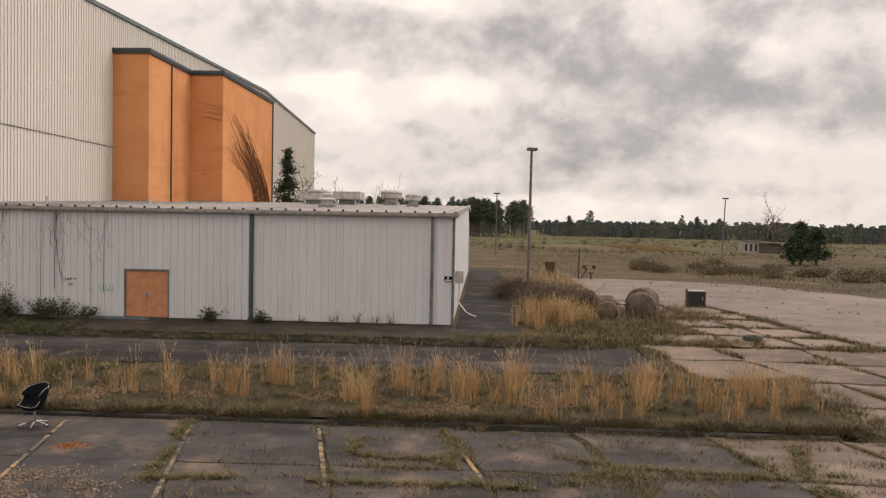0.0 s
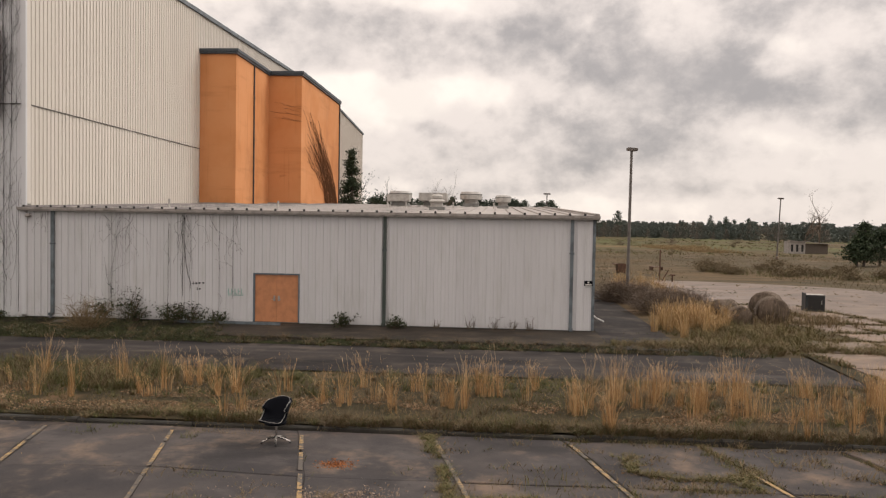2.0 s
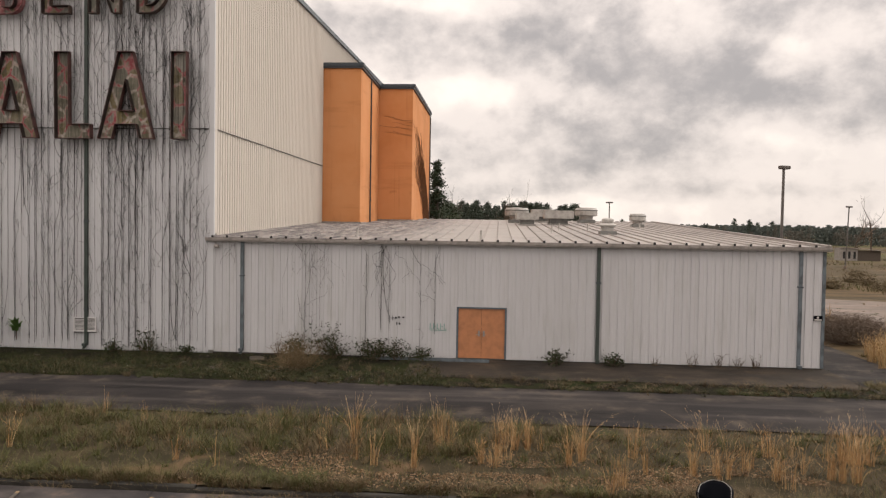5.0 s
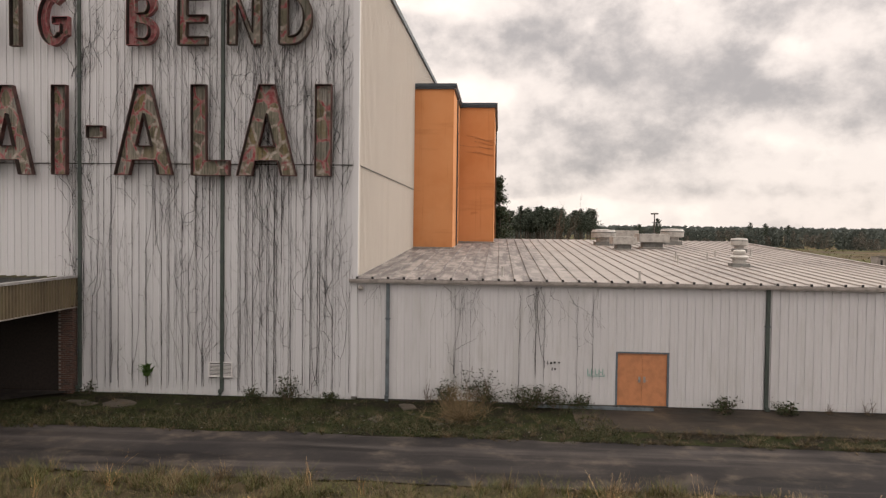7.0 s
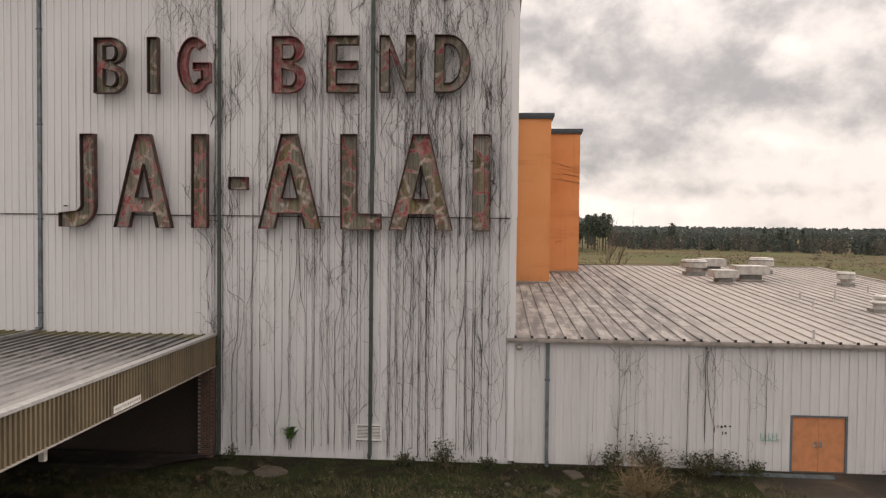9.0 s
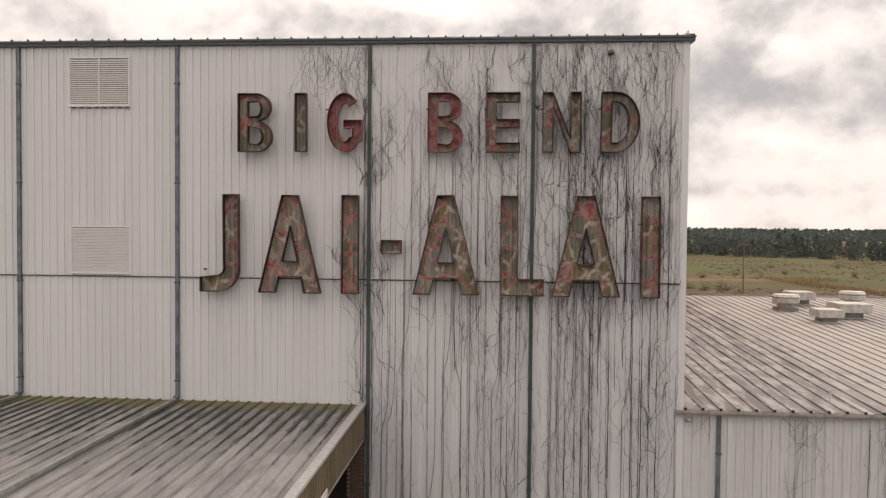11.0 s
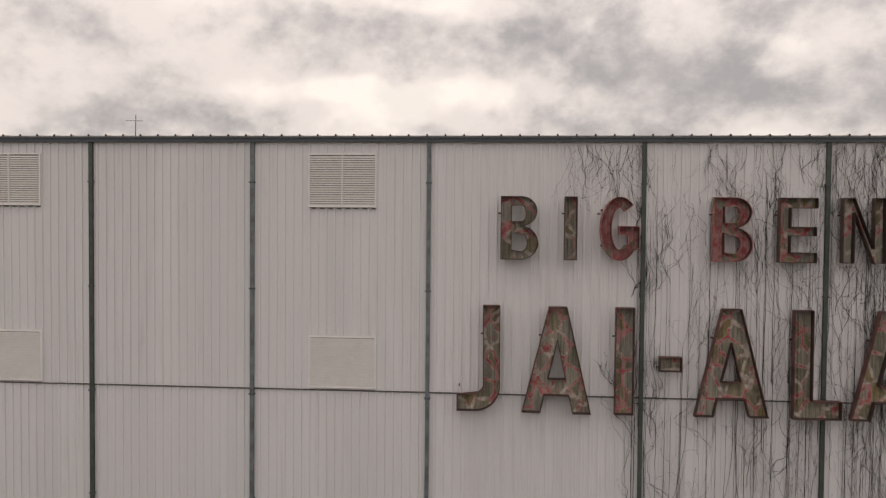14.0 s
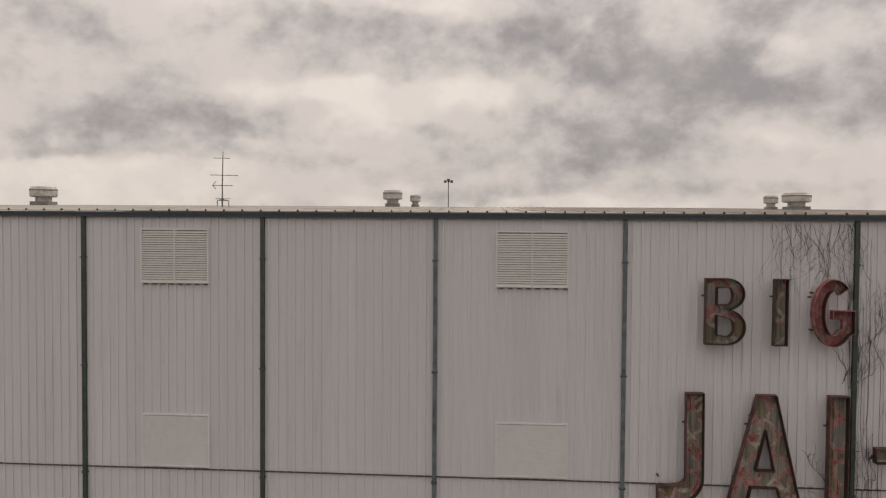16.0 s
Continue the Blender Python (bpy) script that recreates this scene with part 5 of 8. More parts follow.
def paving(parent, name, material, xs, ys, z, jit, gap, skew=0.0, wild=0.06, keep=None, loose=None, tint=None, grade=0.0):
    """Broken slabs on a jittered grid; remembers the joints for the weeds."""
    nx, ny = len(xs), len(ys)
    mid_y, tilt = (ys[0] + ys[-1]) / 2, math.degrees(math.atan(grade))
    P = {}
    for i in range(nx):
        for j in range(ny):
            e = 0.0 if j in (0, ny - 1) else jit
            P[i, j] = (xs[i] + skew * (ys[j] - ys[-1]) + R.uniform(-jit, jit), ys[j] + R.uniform(-e, e))
    for i in range(nx - 1):
        for j in range(ny - 1):
            q = [P[i, j], P[i + 1, j], P[i + 1, j + 1], P[i, j + 1]]
            cx, cy = sum(p[0] for p in q) / 4, sum(p[1] for p in q) / 4
            if keep and not keep(cx, cy):
                continue
            loop = []
            for k in range(4):
                a, b = Vector(q[k]), Vector(q[(k + 1) % 4])
                d = (b - a)
                nrm = Vector((-d.y, d.x)).normalized()
                k_ = loose((a.x + b.x) / 2) if loose else 1.0
                for f in (0.0, 0.22, 0.45, 0.7, 0.88):
                    p = a + d * f
                    if f == 0.0:
                        p = p + (Vector((cx, cy)) - p).normalized() * gap * 1.3 * k_
                    else:
                        p = p + nrm * k_ * (gap * R.uniform(0.5, 1.3) + (R.uniform(0, wild) if R.random() < 0.4 else 0))
                    loop.append((p.x, p.y))
                CRACKS.append((a, b, z + grade * ((a.y + b.y) / 2 - mid_y), k_))
            mt = tint(cx) if tint else material
            me, c = slab_mesh(loop, z - 0.12, z + R.uniform(-0.008, 0.008) * (loose(cx) if loose else 1.0), name, mt)
            part(name, me, mt, parent, at=pose(c[0], c[1], grade * (c[1] - mid_y), tilt))


lot = thing("parking_lot", "cracked dark asphalt parking lot with weeds in its joints", "parking lot", kind="structure")
paving(lot, "slab", M_LOT, [-10.16 + 2.83 * (i - 8) for i in range(25)], [6.3, 9.4, 12.45, 15.28], -0.30, 0.16, 0.02, -0.25, 0.2, None, lambda x: 0.05 + 0.95 * min(max((x + 6.5) / 4.0, 0), 1), lambda x: M_LOT if x < 4.5 else M_PALE_ROAD)
g = Geo()
g.box(-95, 80, -30, 6.1, -0.42, -0.31)
g.box(-95, -32.5, 6.1, 15.2, -0.42, -0.31)
g.box(35.0, 80, 6.1, 26.0, -0.42, -0.33)
part("outer_asphalt", g, M_LOT, lot)
bed = Geo()
bed.box(-32, 34, 6.2, 15.3, -0.42, -0.325)
for x0, ya, za, yb, zb in ((7.2, 15.3, -0.315, 20.9, -0.185), (4.7, 20.9, -0.185, 26.35, -0.055)):
    bed.quad((x0, ya, za), (34, ya, za), (34, yb, zb), (x0, yb, zb))
bed.box(7.2, 13.4, 26.35, 42.7, -0.3, -0.03)
part("joint_soil", bed, M_TURF, lot, "dark soil in the joints")
# parking bay lines, each broken by wear
for i in range(-3, 10):
    x0 = -9.96 + 2.83 * (i - 4)
    ya = 14.9
    while ya > 8.3:
        yb = ya - R.uniform(0.7, 1.6)
        if R.random() < (0.85 if x0 < -4 else 0.5 if x0 < 0.5 else 0.3):
            g = Geo()
            s = lambda y: x0 - 0.25 * (y - 14.5)
            wv = 0.042
            g.quad((s(yb) - wv, yb, -0.279), (s(yb) + wv, yb, -0.279), (s(ya) + wv, ya, -0.279), (s(ya) - wv, ya, -0.279))
            part("painted_line", g, M_LINE, lot, "worn yellow bay line")
        ya = yb - R.uniform(0.0, 0.25)

# kerb of the planted island, in lengths
kerb = thing("island_kerb", "low mossy concrete kerb along the planted island", "kerb", kind="structure")
x = -70.0
while x < 6.4:
    ln = R.uniform(2.4, 3.1)
    g = Geo()
    y0 = 15.34 + R.uniform(-0.025, 0.025)
    z1 = -0.21 + R.uniform(-0.03, 0.02)
    prof = [(y0, -0.45), (y0, z1 - 0.03), (y0 + 0.03, z1), (y0 + 0.14, z1), (y0 + 0.15, -0.45)]
    for (ya, za), (yb, zb) in zip(prof, prof[1:]):
        g.quad((x + 0.01, ya, za), (x + 0.01, yb, zb), (x + ln - 0.012, yb, zb), (x + ln - 0.012, ya, za))
    for xx in (x + 0.01, x + ln - 0.012):
        i = len(g.v)
        g.v += [(xx, ya, za) for ya, za in prof]
        g.f.append(tuple(range(i, i + 5)))
    part("kerb_stone", g, M_KERB, kerb)
    x += ln


def strip(name, material, x0, x1, y0f, y1f, z, label, category, step=2.0, thick=0.15, crown=0.0):
    """A long flat strip with slightly uneven sides."""
    g = Geo()
    n = int((x1 - x0) / step) + 1
    rows = 5
    for i in range(n + 1):
        xx = x0 + (x1 - x0) * i / n
        ya, yb = y0f(xx), y1f(xx)
        for r in range(rows + 1):
            f = r / rows
            g.v.append((xx, ya + (yb - ya) * f, z(xx, ya + (yb - ya) * f)))
    for i in range(n):
        for r in range(rows):
            a = i * (rows + 1) + r
            g.f.append((a, a + rows + 1, a + rows + 2, a + 1))
    ob = part(name, g, material, smooth=True)
    return tagged(ob, label, category, kind="structure")


wob = lambda s, a: (lambda x: a * noise.noise((x * 0.35, s, 0.0)) + 0.5 * a * noise.noise((x * 1.3, s, 4.0)))
w1, w2, w3_, w4_ = wob(1.0, 0.25), wob(5.0, 0.25), wob(9.0, 0.3), wob(13.0, 0.4)
# soil of the island, slightly domed
strip("planted_island", M_TURF, -90, 7.7, lambda x: 15.47, lambda x: 21.25 + w1(x), lambda x, y: -0.20 + 0.10 * math.sin(math.pi * min(max((y - 15.4) / 5.9, 0), 1)) + 0.03 * noise.noise((x * 0.9, y * 0.9, 2.0)), "weedy soil island with tall golden grass", "island", 0.8)
strip("access_road", M_ROAD, -90, 4.6, lambda x: 21.1 + w1(x), lambda x: 25.55 + w2(x), lambda x, y: -0.155 + 0.012 * (y - 21), "dark patched asphalt access road", "road", 1.0)
strip("side_drive", M_ROAD, -1.9, 0.8, lambda x: 25.9 + 0.3 * w3_(x * 3), lambda x: 72.0, lambda x, y: -0.035 + 0.0005 * (y - 26), "dark asphalt drive beside the low wing", "road", 0.4)
strip("front_apron", M_APRON, -17.8, -1.95, lambda x: 26.6 + w3_(x), lambda x: 29.97, lambda x, y: -0.045 + 0.012 * (y - 26), "dark worn apron along the low wall", "pavement", 0.6)
strip("canopy_walk", M_ROAD, -90, -37.4, lambda x: min(25.0 + w4_(x) + 1.1 * max(0.0, x + 42.0) ** 0.9 + 0.9 * w2(x * 4), 29.3), lambda x: 29.6, lambda x, y: -0.10 + 0.035 * (y - 25), "dark concrete walk under the canopy", "pavement", 0.4)
strip("verge", M_VERGE, -60, -17.6, lambda x: 25.35 + w2(x), lambda x: 29.98, lambda x, y: ground_z(x, y) + 0.02 + 0.05 * (y > 25.5) * abs(noise.noise((x * 0.6, y * 0.9, 3.0))), "dark mossy soil verge before the tall wall", "verge", 0.6)
strip("verge_edge", M_VERGE, -17.7, 2.8, lambda x: 25.35 + w2(x), lambda x: 26.75 + w3_(x), lambda x, y: ground_z(x, y) + 0.03, "dark soil strip along the access road", "verge", 0.6)
yard = thing("concrete_yard", "broad pale concrete yard, cracked and weedy", "pavement", kind="structure")
paving(yard, "slab", M_CONCRETE, [3.3, 5.9, 8.5, 11.1], [26.4 + 2.7 * i for i in range(7)], -0.005, 0.4, 0.035, -0.16, 0.12, lambda x, y: x > (5.4 + 0.42 * (y - 27) if y < 34 else 8.4 - 0.2 * (y - 34)))
paving(yard, "slab", M_PALE_ROAD, [4.7 + 2.9 * i for i in range(12)], [20.95, 23.5, 26.3], -0.09, 0.4, 0.02, -0.16, 0.22, None, None, None, 0.024)
paving(yard, "slab", M_PALE_ROAD, [6.9 + 2.9 * i for i in range(10)], [15.4, 18.1, 20.85], -0.225, 0.4, 0.02, -0.16, 0.22, grade=0.024)


def far_edge(y):
    return 10.0 + (61.4 - y) / 0.38 if y > 58 else 19.0 + (58.0 - y) / 1.6


g = Geo()
ns, nr = 44, 12
for i in range(ns + 1):
    y = 26.5 + 34.8 * i / ns
    xa, xb = (13.62 - 0.16 * (y - 27.4) if y < 42.4 else 6.4) + 0.25 * w1(y * 2), far_edge(y) + 2.5 * w4_(y * 1.5)
    for r in range(nr + 1):
        xx = xa + (max(xb, xa + 0.4) - xa) * r / nr
        g.v.append((xx, y, 0.0 + 0.012 * noise.noise((xx * 0.4, y * 0.4, 1.0))))
for i in range(ns):
    for r in range(nr):
        a = i * (nr + 1) + r
        g.f.append((a, a + 1, a + nr + 2, a + nr + 1))
tagged(part("yard_sheet", g, M_SHEET, smooth=True), "pale smooth concrete sheet of the yard", "pavement", kind="structure")
# pale stones along the verge
for i in range(13):
    x, y = R.uniform(-37, -18), R.uniform(27.0, 29.3)
    r = R.uniform(0.25, 0.6) if i % 3 == 0 else R.uniform(0.05, 0.12)
    g = Geo()
    n = 9
    ph = [R.uniform(0.45, 1.25) for _ in range(n)]
    for zz, f in ((-0.06, 1.0), (0.03, 0.97), (0.05, 0.8)):
        g.v += [(r * ph[k] * f * math.cos(6.283 * k / n) * 1.6, r * ph[k] * f * math.sin(6.283 * k / n), zz) for k in range(n)]
    for q in (0, n):
        g.f += [(q + k, q + (k + 1) % n, q + n + (k + 1) % n, q + n + k) for k in range(n)]
    g.f.append(tuple(range(2 * n, 3 * n)))
    tagged(part("broken_slab", g, M_STONE, at=pose(x, y, ground_z(x, y) + 0.02, 0, 0, R.uniform(0, 180))), "mossy broken piece of concrete on the verge", "rubble", "rubble on the verge")

# ---- plants ----
def blade(g, x, y, z, h, lean, az, w, bend=1.6, segs=3, seed=False):
    """One tapering blade that leans over towards az."""
    ca, sa = math.cos(az), math.sin(az)
    wa = az + math.pi / 2 + R.uniform(-0.8, 0.8)
    wx, wy = math.cos(wa), math.sin(wa)
    base = len(g.v)
    for k in range(segs + 1):
        f = k / segs
        off = lean * h * (f ** bend)
        hw = w * 0.5 * (1 - f * 0.85)
        if seed and k == segs - 1:
            hw = w * 0.75
        px, py, pz = x + ca * off, y + sa * off, z + h * f * (1 - 0.25 * lean * f)
        g.v += [(px - wx * hw, py - wy * hw, pz), (px + wx * hw, py + wy * hw, pz)]
    for k in range(segs):
        a = base + 2 * k
        g.f.append((a, a + 1, a + 3, a + 2))


def leaf_card(g, x, y, z, s, up=0.4):
    """A small pointed leaf, tilted at random."""
    a = Vector((R.gauss(0, 1), R.gauss(0, 1), R.gauss(0, 0.6) + up)).normalized()
    b = a.cross(Vector((R.gauss(0, 1), R.gauss(0, 1), R.gauss(0, 1)))).normalized()
    c = Vector((x, y, z))
    g.quad(tuple(c - a * s), tuple(c + b * s * 0.42), tuple(c + a * s), tuple(c - b * s * 0.42))


def stuff(name, g, material, label, category):
    return tagged(part(name, g, material), label, category, kind="stuff")


def island_z(x, y):
    return -0.20 + 0.10 * math.sin(math.pi * min(max((y - 15.4) / 5.9, 0), 1))


def clump(g, x, y, z, n, h, spread, w=0.011, plume=True):
    """A tuft: narrow at the foot, fanning out and arching over, feathery heads, some short and some broken stalks."""
    drift, fan = R.uniform(0, 6.283), R.uniform(0.25, 0.7) if spread < 0.25 else R.uniform(0.3, 0.65)
    for _ in range(n):
        f = math.sqrt(R.random())
        r, a = spread * 0.6 * f, R.uniform(0, 6.283)
        tall = h * (R.uniform(0.7, 1.1) if R.random() < 0.6 else R.uniform(0.25, 0.75))
        lean = abs(R.gauss(0.03, 0.06)) + fan * f * R.random()
        if R.random() < 0.13:
            lean += R.uniform(0.4, 1.1)
        az = a + R.gauss(0, 0.5) if R.random() < 0.65 else drift + R.gauss(0, 0.5)
        bx, by = x + r * math.cos(a), y + r * math.sin(a)
        bend = R.uniform(1.3, 3.2)
        blade(g, bx, by, z, tall, lean, az, w * R.uniform(0.6, 1.25), bend, 5)
        if plume and tall > 0.5 and R.random() < 0.6:
            for _ in range(3):
                k = R.uniform(0.6, 1.0)
                px, py = bx + math.cos(az) * lean * tall * k ** bend, by + math.sin(az) * lean * tall * k ** bend
                blade(g, px, py, z + tall * k * (1 - 0.25 * lean * k), R.uniform(0.05, 0.13), R.uniform(0.2, 0.9), az + R.gauss(0, 0.8), w * 0.9, 1.3, 1)


def tussock(g, x, y, z, n, h, spread, lean=1.0, w=0.011):
    """A low heap of blades that fall outwards."""
    for _ in range(n):
        a, r = R.uniform(0, 6.283), spread * R.random()
        blade(g, x + r * math.cos(a), y + r * math.sin(a), z, h * R.uniform(0.4, 1.15), lean * R.uniform(0.35, 1.5), a + R.gauss(0, 0.6), w * R.uniform(0.6, 1.3), 1.5, 3)


g = Geo()
CL = [(-12.6, 17.6), (-11.4, 16.9), (-11.0, 18.2), (-10.0, 17.0), (-9.3, 18.6), (-8.4, 17.4), (-7.6, 18.9), (-7.1, 17.0), (-6.3, 18.3), (-5.4, 17.8), (-13.7, 18.4), (-14.6, 17.3),
      (-15.6, 18.8), (-16.4, 17.5), (-17.6, 18.5), (-5.0, 19.3), (-18.8, 17.6), (4.6, 17.2), (5.6, 17.9), (6.2, 16.8), (6.7, 17.4), (3.6, 18.4), (-12.0, 16.1), (-7.9, 16.2), (-3.1, 15.9), (0.6, 15.9), (2.6, 16.1)]
for x, y in CL:
    gc = Geo()
    for _ in range(R.randint(1, 5)):
        clump(gc, x + R.gauss(0, 0.3), y + R.gauss(0, 0.25), island_z(x, y), R.choice((14, 24, 36, 50)), R.uniform(0.5, 1.35), R.uniform(0.08, 0.30))
    tagged(part("sedge_clump", gc, M_GOLD), "tall golden tuft of dry broom sedge", "grass", "sedge tufts on the island")
for _ in range(125):
    x, y = R.uniform(-4.3, 3.4), R.uniform(16.8, 19.6)
    if noise.noise((x * 0.9, y * 0.9, 3.3)) < 0.0:
        continue
    clump(g, x, y, island_z(x, y), R.randint(30, 66), R.uniform(0.5, 1.35), R.uniform(0.2, 0.5))
for _ in range(32):
    x, y = R.uniform(-40, -12), R.uniform(16.0, 20.8)
    clump(g, x, y, island_z(x, y), R.randint(5, 14), R.uniform(0.5, 1.0), 0.15)
for _ in range(40):
    x, y = R.uniform(3, 7.4), R.uniform(16, 20.5)
    clump(g, x, y, island_z(x, y), R.randint(8, 20), R.uniform(0.6, 1.1), 0.2)
stuff("broom_sedge", g, M_GOLD, "tall golden dry broom sedge on the island", "grass")

# broom sedge beyond the drive and on the field
g = Geo()
for _ in range(70):
    x, y = R.gauss(2.5, 0.7), R.gauss(32.3, 0.9)
    clump(g, x, y, ground_z(x, y), R.randint(20, 40), R.uniform(0.8, 1.35), 0.28, 0.022)
for _ in range(45):
    x, y = R.uniform(2.6, 6.0), R.uniform(47, 60)
    clump(g, x, y, ground_z(x, y), R.randint(10, 22), R.uniform(0.6, 1.2), 0.35, 0.03)
stuff("field_sedge", g, M_GOLD_FLAT, "golden dry grass clumps on the field", "grass")

# low straw and green blades on the island
g, g2 = Geo(), Geo()
for _ in range(30000):
    x, y = R.uniform(-40, 7.7), R.uniform(15.45, 21.3)
    d = noise.noise((x * 0.45, y * 0.7, 1.7))
    if d < -0.22 and R.random() < 0.75:
        continue
    z = island_z(x, y)
    gr = noise.noise((x * 0.30, y * 0.55, 9.1)) + (0.25 if y > 19.6 else 0) + (0.45 if x < -16 else 0)
    tgt = g2 if gr > R.uniform(-0.1, 0.45) else g
    blade(tgt, x, y, z, R.uniform(0.05, 0.18), R.uniform(0.2, 1.0), R.uniform(0, 6.283), R.uniform(0.008, 0.018), 1.4, 2)
for _ in range(15000):
    x, y = R.uniform(-40, 7.7), R.gauss(15.56, 0.10)
    if noise.noise((x * 0.8, 0.0, 2.2)) < -0.10 - 0.02 * max(0.0, x):
        continue
    blade(g if R.random() < 0.7 else g2, x, y, -0.24, R.uniform(0.10, 0.38), R.uniform(0.3, 1.1), R.uniform(3.6, 5.8), R.uniform(0.007, 0.016), 1.3, 3)
gb = Geo()
for k in range(1500):
    x, y = R.uniform(-40, 7.6), (R.uniform(15.5, 21.2) if k % 3 else R.gauss(15.72, 0.10))
    d = noise.noise((x * 0.35, y * 0.6, 21.0))
    if y > 15.9 and d < -0.2:
        continue
    gr = noise.noise((x * 0.28, y * 0.5, 9.1)) + (0.3 if y > 19.6 else 0) + (0.5 if x < -18 else 0)
    tgt = g2 if gr > R.uniform(-0.05, 0.5) else (g if R.random() < 0.45 else gb)
    tussock(tgt, x, y, island_z(x, y) if y > 15.5 else -0.22, R.randint(14, 46), R.uniform(0.12, 0.34) * (1.25 if x < -18 else 1), R.uniform(0.05, 0.22))
for _ in range(190):
    y = R.uniform(15.3, 21.3)
    x = R.gauss(7.7 + 0.16 * (20.8 - y) * 0.5, 0.45)
    tussock(R.choice((g, g2, gb)), x, y, island_z(x, y) - 0.04, R.randint(14, 46), R.uniform(0.14, 0.36), R.uniform(0.08, 0.28))
for _ in range(820):
    x, y = R.uniform(-34, -12.5), R.uniform(17.4, 21.1)
    if noise.noise((x * 0.4, y * 0.6, 51.0)) < -0.12:
        continue
    tussock(R.choice((g2, g2, gb, g)), x, y, island_z(x, y), R.randint(20, 50), R.uniform(0.25, 0.58), R.uniform(0.1, 0.35), 0.7, 0.013)
for _ in range(260):
    x, y = R.uniform(-12.5, 7.2), R.uniform(16.2, 21.0)
    if noise.noise((x * 0.5, y * 0.7, 52.0)) < 0.0:
        continue
    tussock(R.choice((g2, gb, gb)), x, y, island_z(x, y), R.randint(20, 46), R.uniform(0.18, 0.42), R.uniform(0.1, 0.3), 0.8, 0.012)
for _ in range(620):
    x, y = R.uniform(-34, 7.4), R.gauss(15.47, 0.07)
    if noise.noise((x * 0.7, 0.0, 81.0)) < 0.02:
        continue
    tussock(R.choice((g, gb, gb, g2)), x, y, -0.21, R.randint(14, 36), R.uniform(0.10, 0.30), R.uniform(0.05, 0.16), 1.2, 0.010)
stuff("brown_turf", gb, M_BROWN, "brown tangled dead grass on the island", "grass")
stuff("dry_turf", g, M_STRAW, "low straw-coloured turf on the island", "grass")
stuff("green_turf", g2, M_GREEN, "low olive green weeds on the island", "grass")

# fallen stalks on the island and the kerb
g = Geo()
for _ in range(5200):
    x, y = R.uniform(-30, 9.0), R.uniform(15.1, 21.2)
    if noise.noise((x * 0.4, y * 0.6, 12.0)) < -0.1:
        continue
    z = (island_z(x, y) if y > 15.4 else -0.30) + R.uniform(0.01, 0.10)
    h = R.uniform(0.10, 0.28)
    blade(g, x, y, z, h, R.uniform(1.0, 3.2), R.uniform(0, 6.283), R.uniform(0.005, 0.010), 1.0, 3)
stuff("fallen_stalks", g, M_STRAW, "pale fallen grass stalks on the island", "grass")
g = Geo()
for _ in range(26000):
    x, y = R.uniform(-22, 2), R.gauss(16.7, 0.55)
    if noise.noise((x * 0.4, y * 0.9, 33.0)) < 0.02 or y < 15.6:
        continue
    leaf_card(g, x, y, island_z(x, y) + R.uniform(0.015, 0.05), R.uniform(0.012, 0.04), 0.0)
stuff("leaf_litter", g, M_LEAFLITTER, "tan dead leaves lying on the island", "litter")
# matted dead grass and crumbs on the lot
g, g2 = Geo(), Geo()
for _ in range(900):
    x, y = R.uniform(-28, 20), R.uniform(9.5, 15.3)
    d = noise.noise((x * 0.22, y * 0.5, 15.0))
    if d < (0.12 if x < -4 else -0.2):
        continue
    n, sx, sy = R.randint(8, 60), R.uniform(0.05, 0.34), R.uniform(0.03, 0.13)
    tall = R.uniform(0.03, 0.16) * (1.5 if x > -2 else 1.0)
    tgt = g2 if R.random() < 0.3 else g
    for _ in range(n):
        blade(tgt, x + R.gauss(0, sx), y + R.gauss(0, sy), -0.30, tall * R.uniform(0.4, 1.2), R.uniform(0.4, 1.5), R.uniform(0, 6.283), R.uniform(0.008, 0.016), 1.3, 2)
MATS = [[(-6.9, 11.4), (-5.1, 11.7), (-3.3, 11.6), (-1.5, 11.6), (-0.9, 11.7)], [(-7.4, 15.3), (-6.9, 12.9), (-6.7, 11.4)], [(-3.3, 14.4), (-3.4, 13.3), (-2.6, 13.0), (-1.6, 13.1), (-1.2, 13.6)],
        [(-1.6, 13.1), (-0.9, 11.7)], [(0.9, 13.3), (1.8, 12.9), (3.8, 12.7), (5.0, 12.5)], [(5.8, 14.8), (5.0, 12.5), (5.6, 11.0)], [(-0.9, 11.7), (0.4, 11.5), (1.8, 12.9)]]
gm, gl = Geo(), Geo()
for line in MATS:
    for (xa, ya), (xb, yb) in zip(line, line[1:]):
        ln = math.hypot(xb - xa, yb - ya)
        for _ in range(int(ln * 60)):
            f = R.random()
            x, y = xa + (xb - xa) * f, ya + (yb - ya) * f
            d = noise.noise((x * 1.1, y * 1.1, 17.0))
            if d < -0.25:
                continue
            sp = 0.05 + 0.10 * max(0.0, d + 0.2)
            x, y = x + R.gauss(0, sp), y + R.gauss(0, sp * 0.6)
            tussock(R.choice((g, gm, gm, g2)), x, y, -0.31, R.randint(8, 22), R.uniform(0.05, 0.16), R.uniform(0.03, 0.12), 1.2, 0.011)
            leaf_card(gl, x + R.gauss(0, 0.15), y + R.gauss(0, 0.12), -0.285, R.uniform(0.01, 0.035), 0.0)
go = Geo()
for _ in range(420):
    leaf_card(go, R.gauss(-8.95, 0.16), R.gauss(13.1, 0.13), -0.283, R.uniform(0.012, 0.03), 0.0)
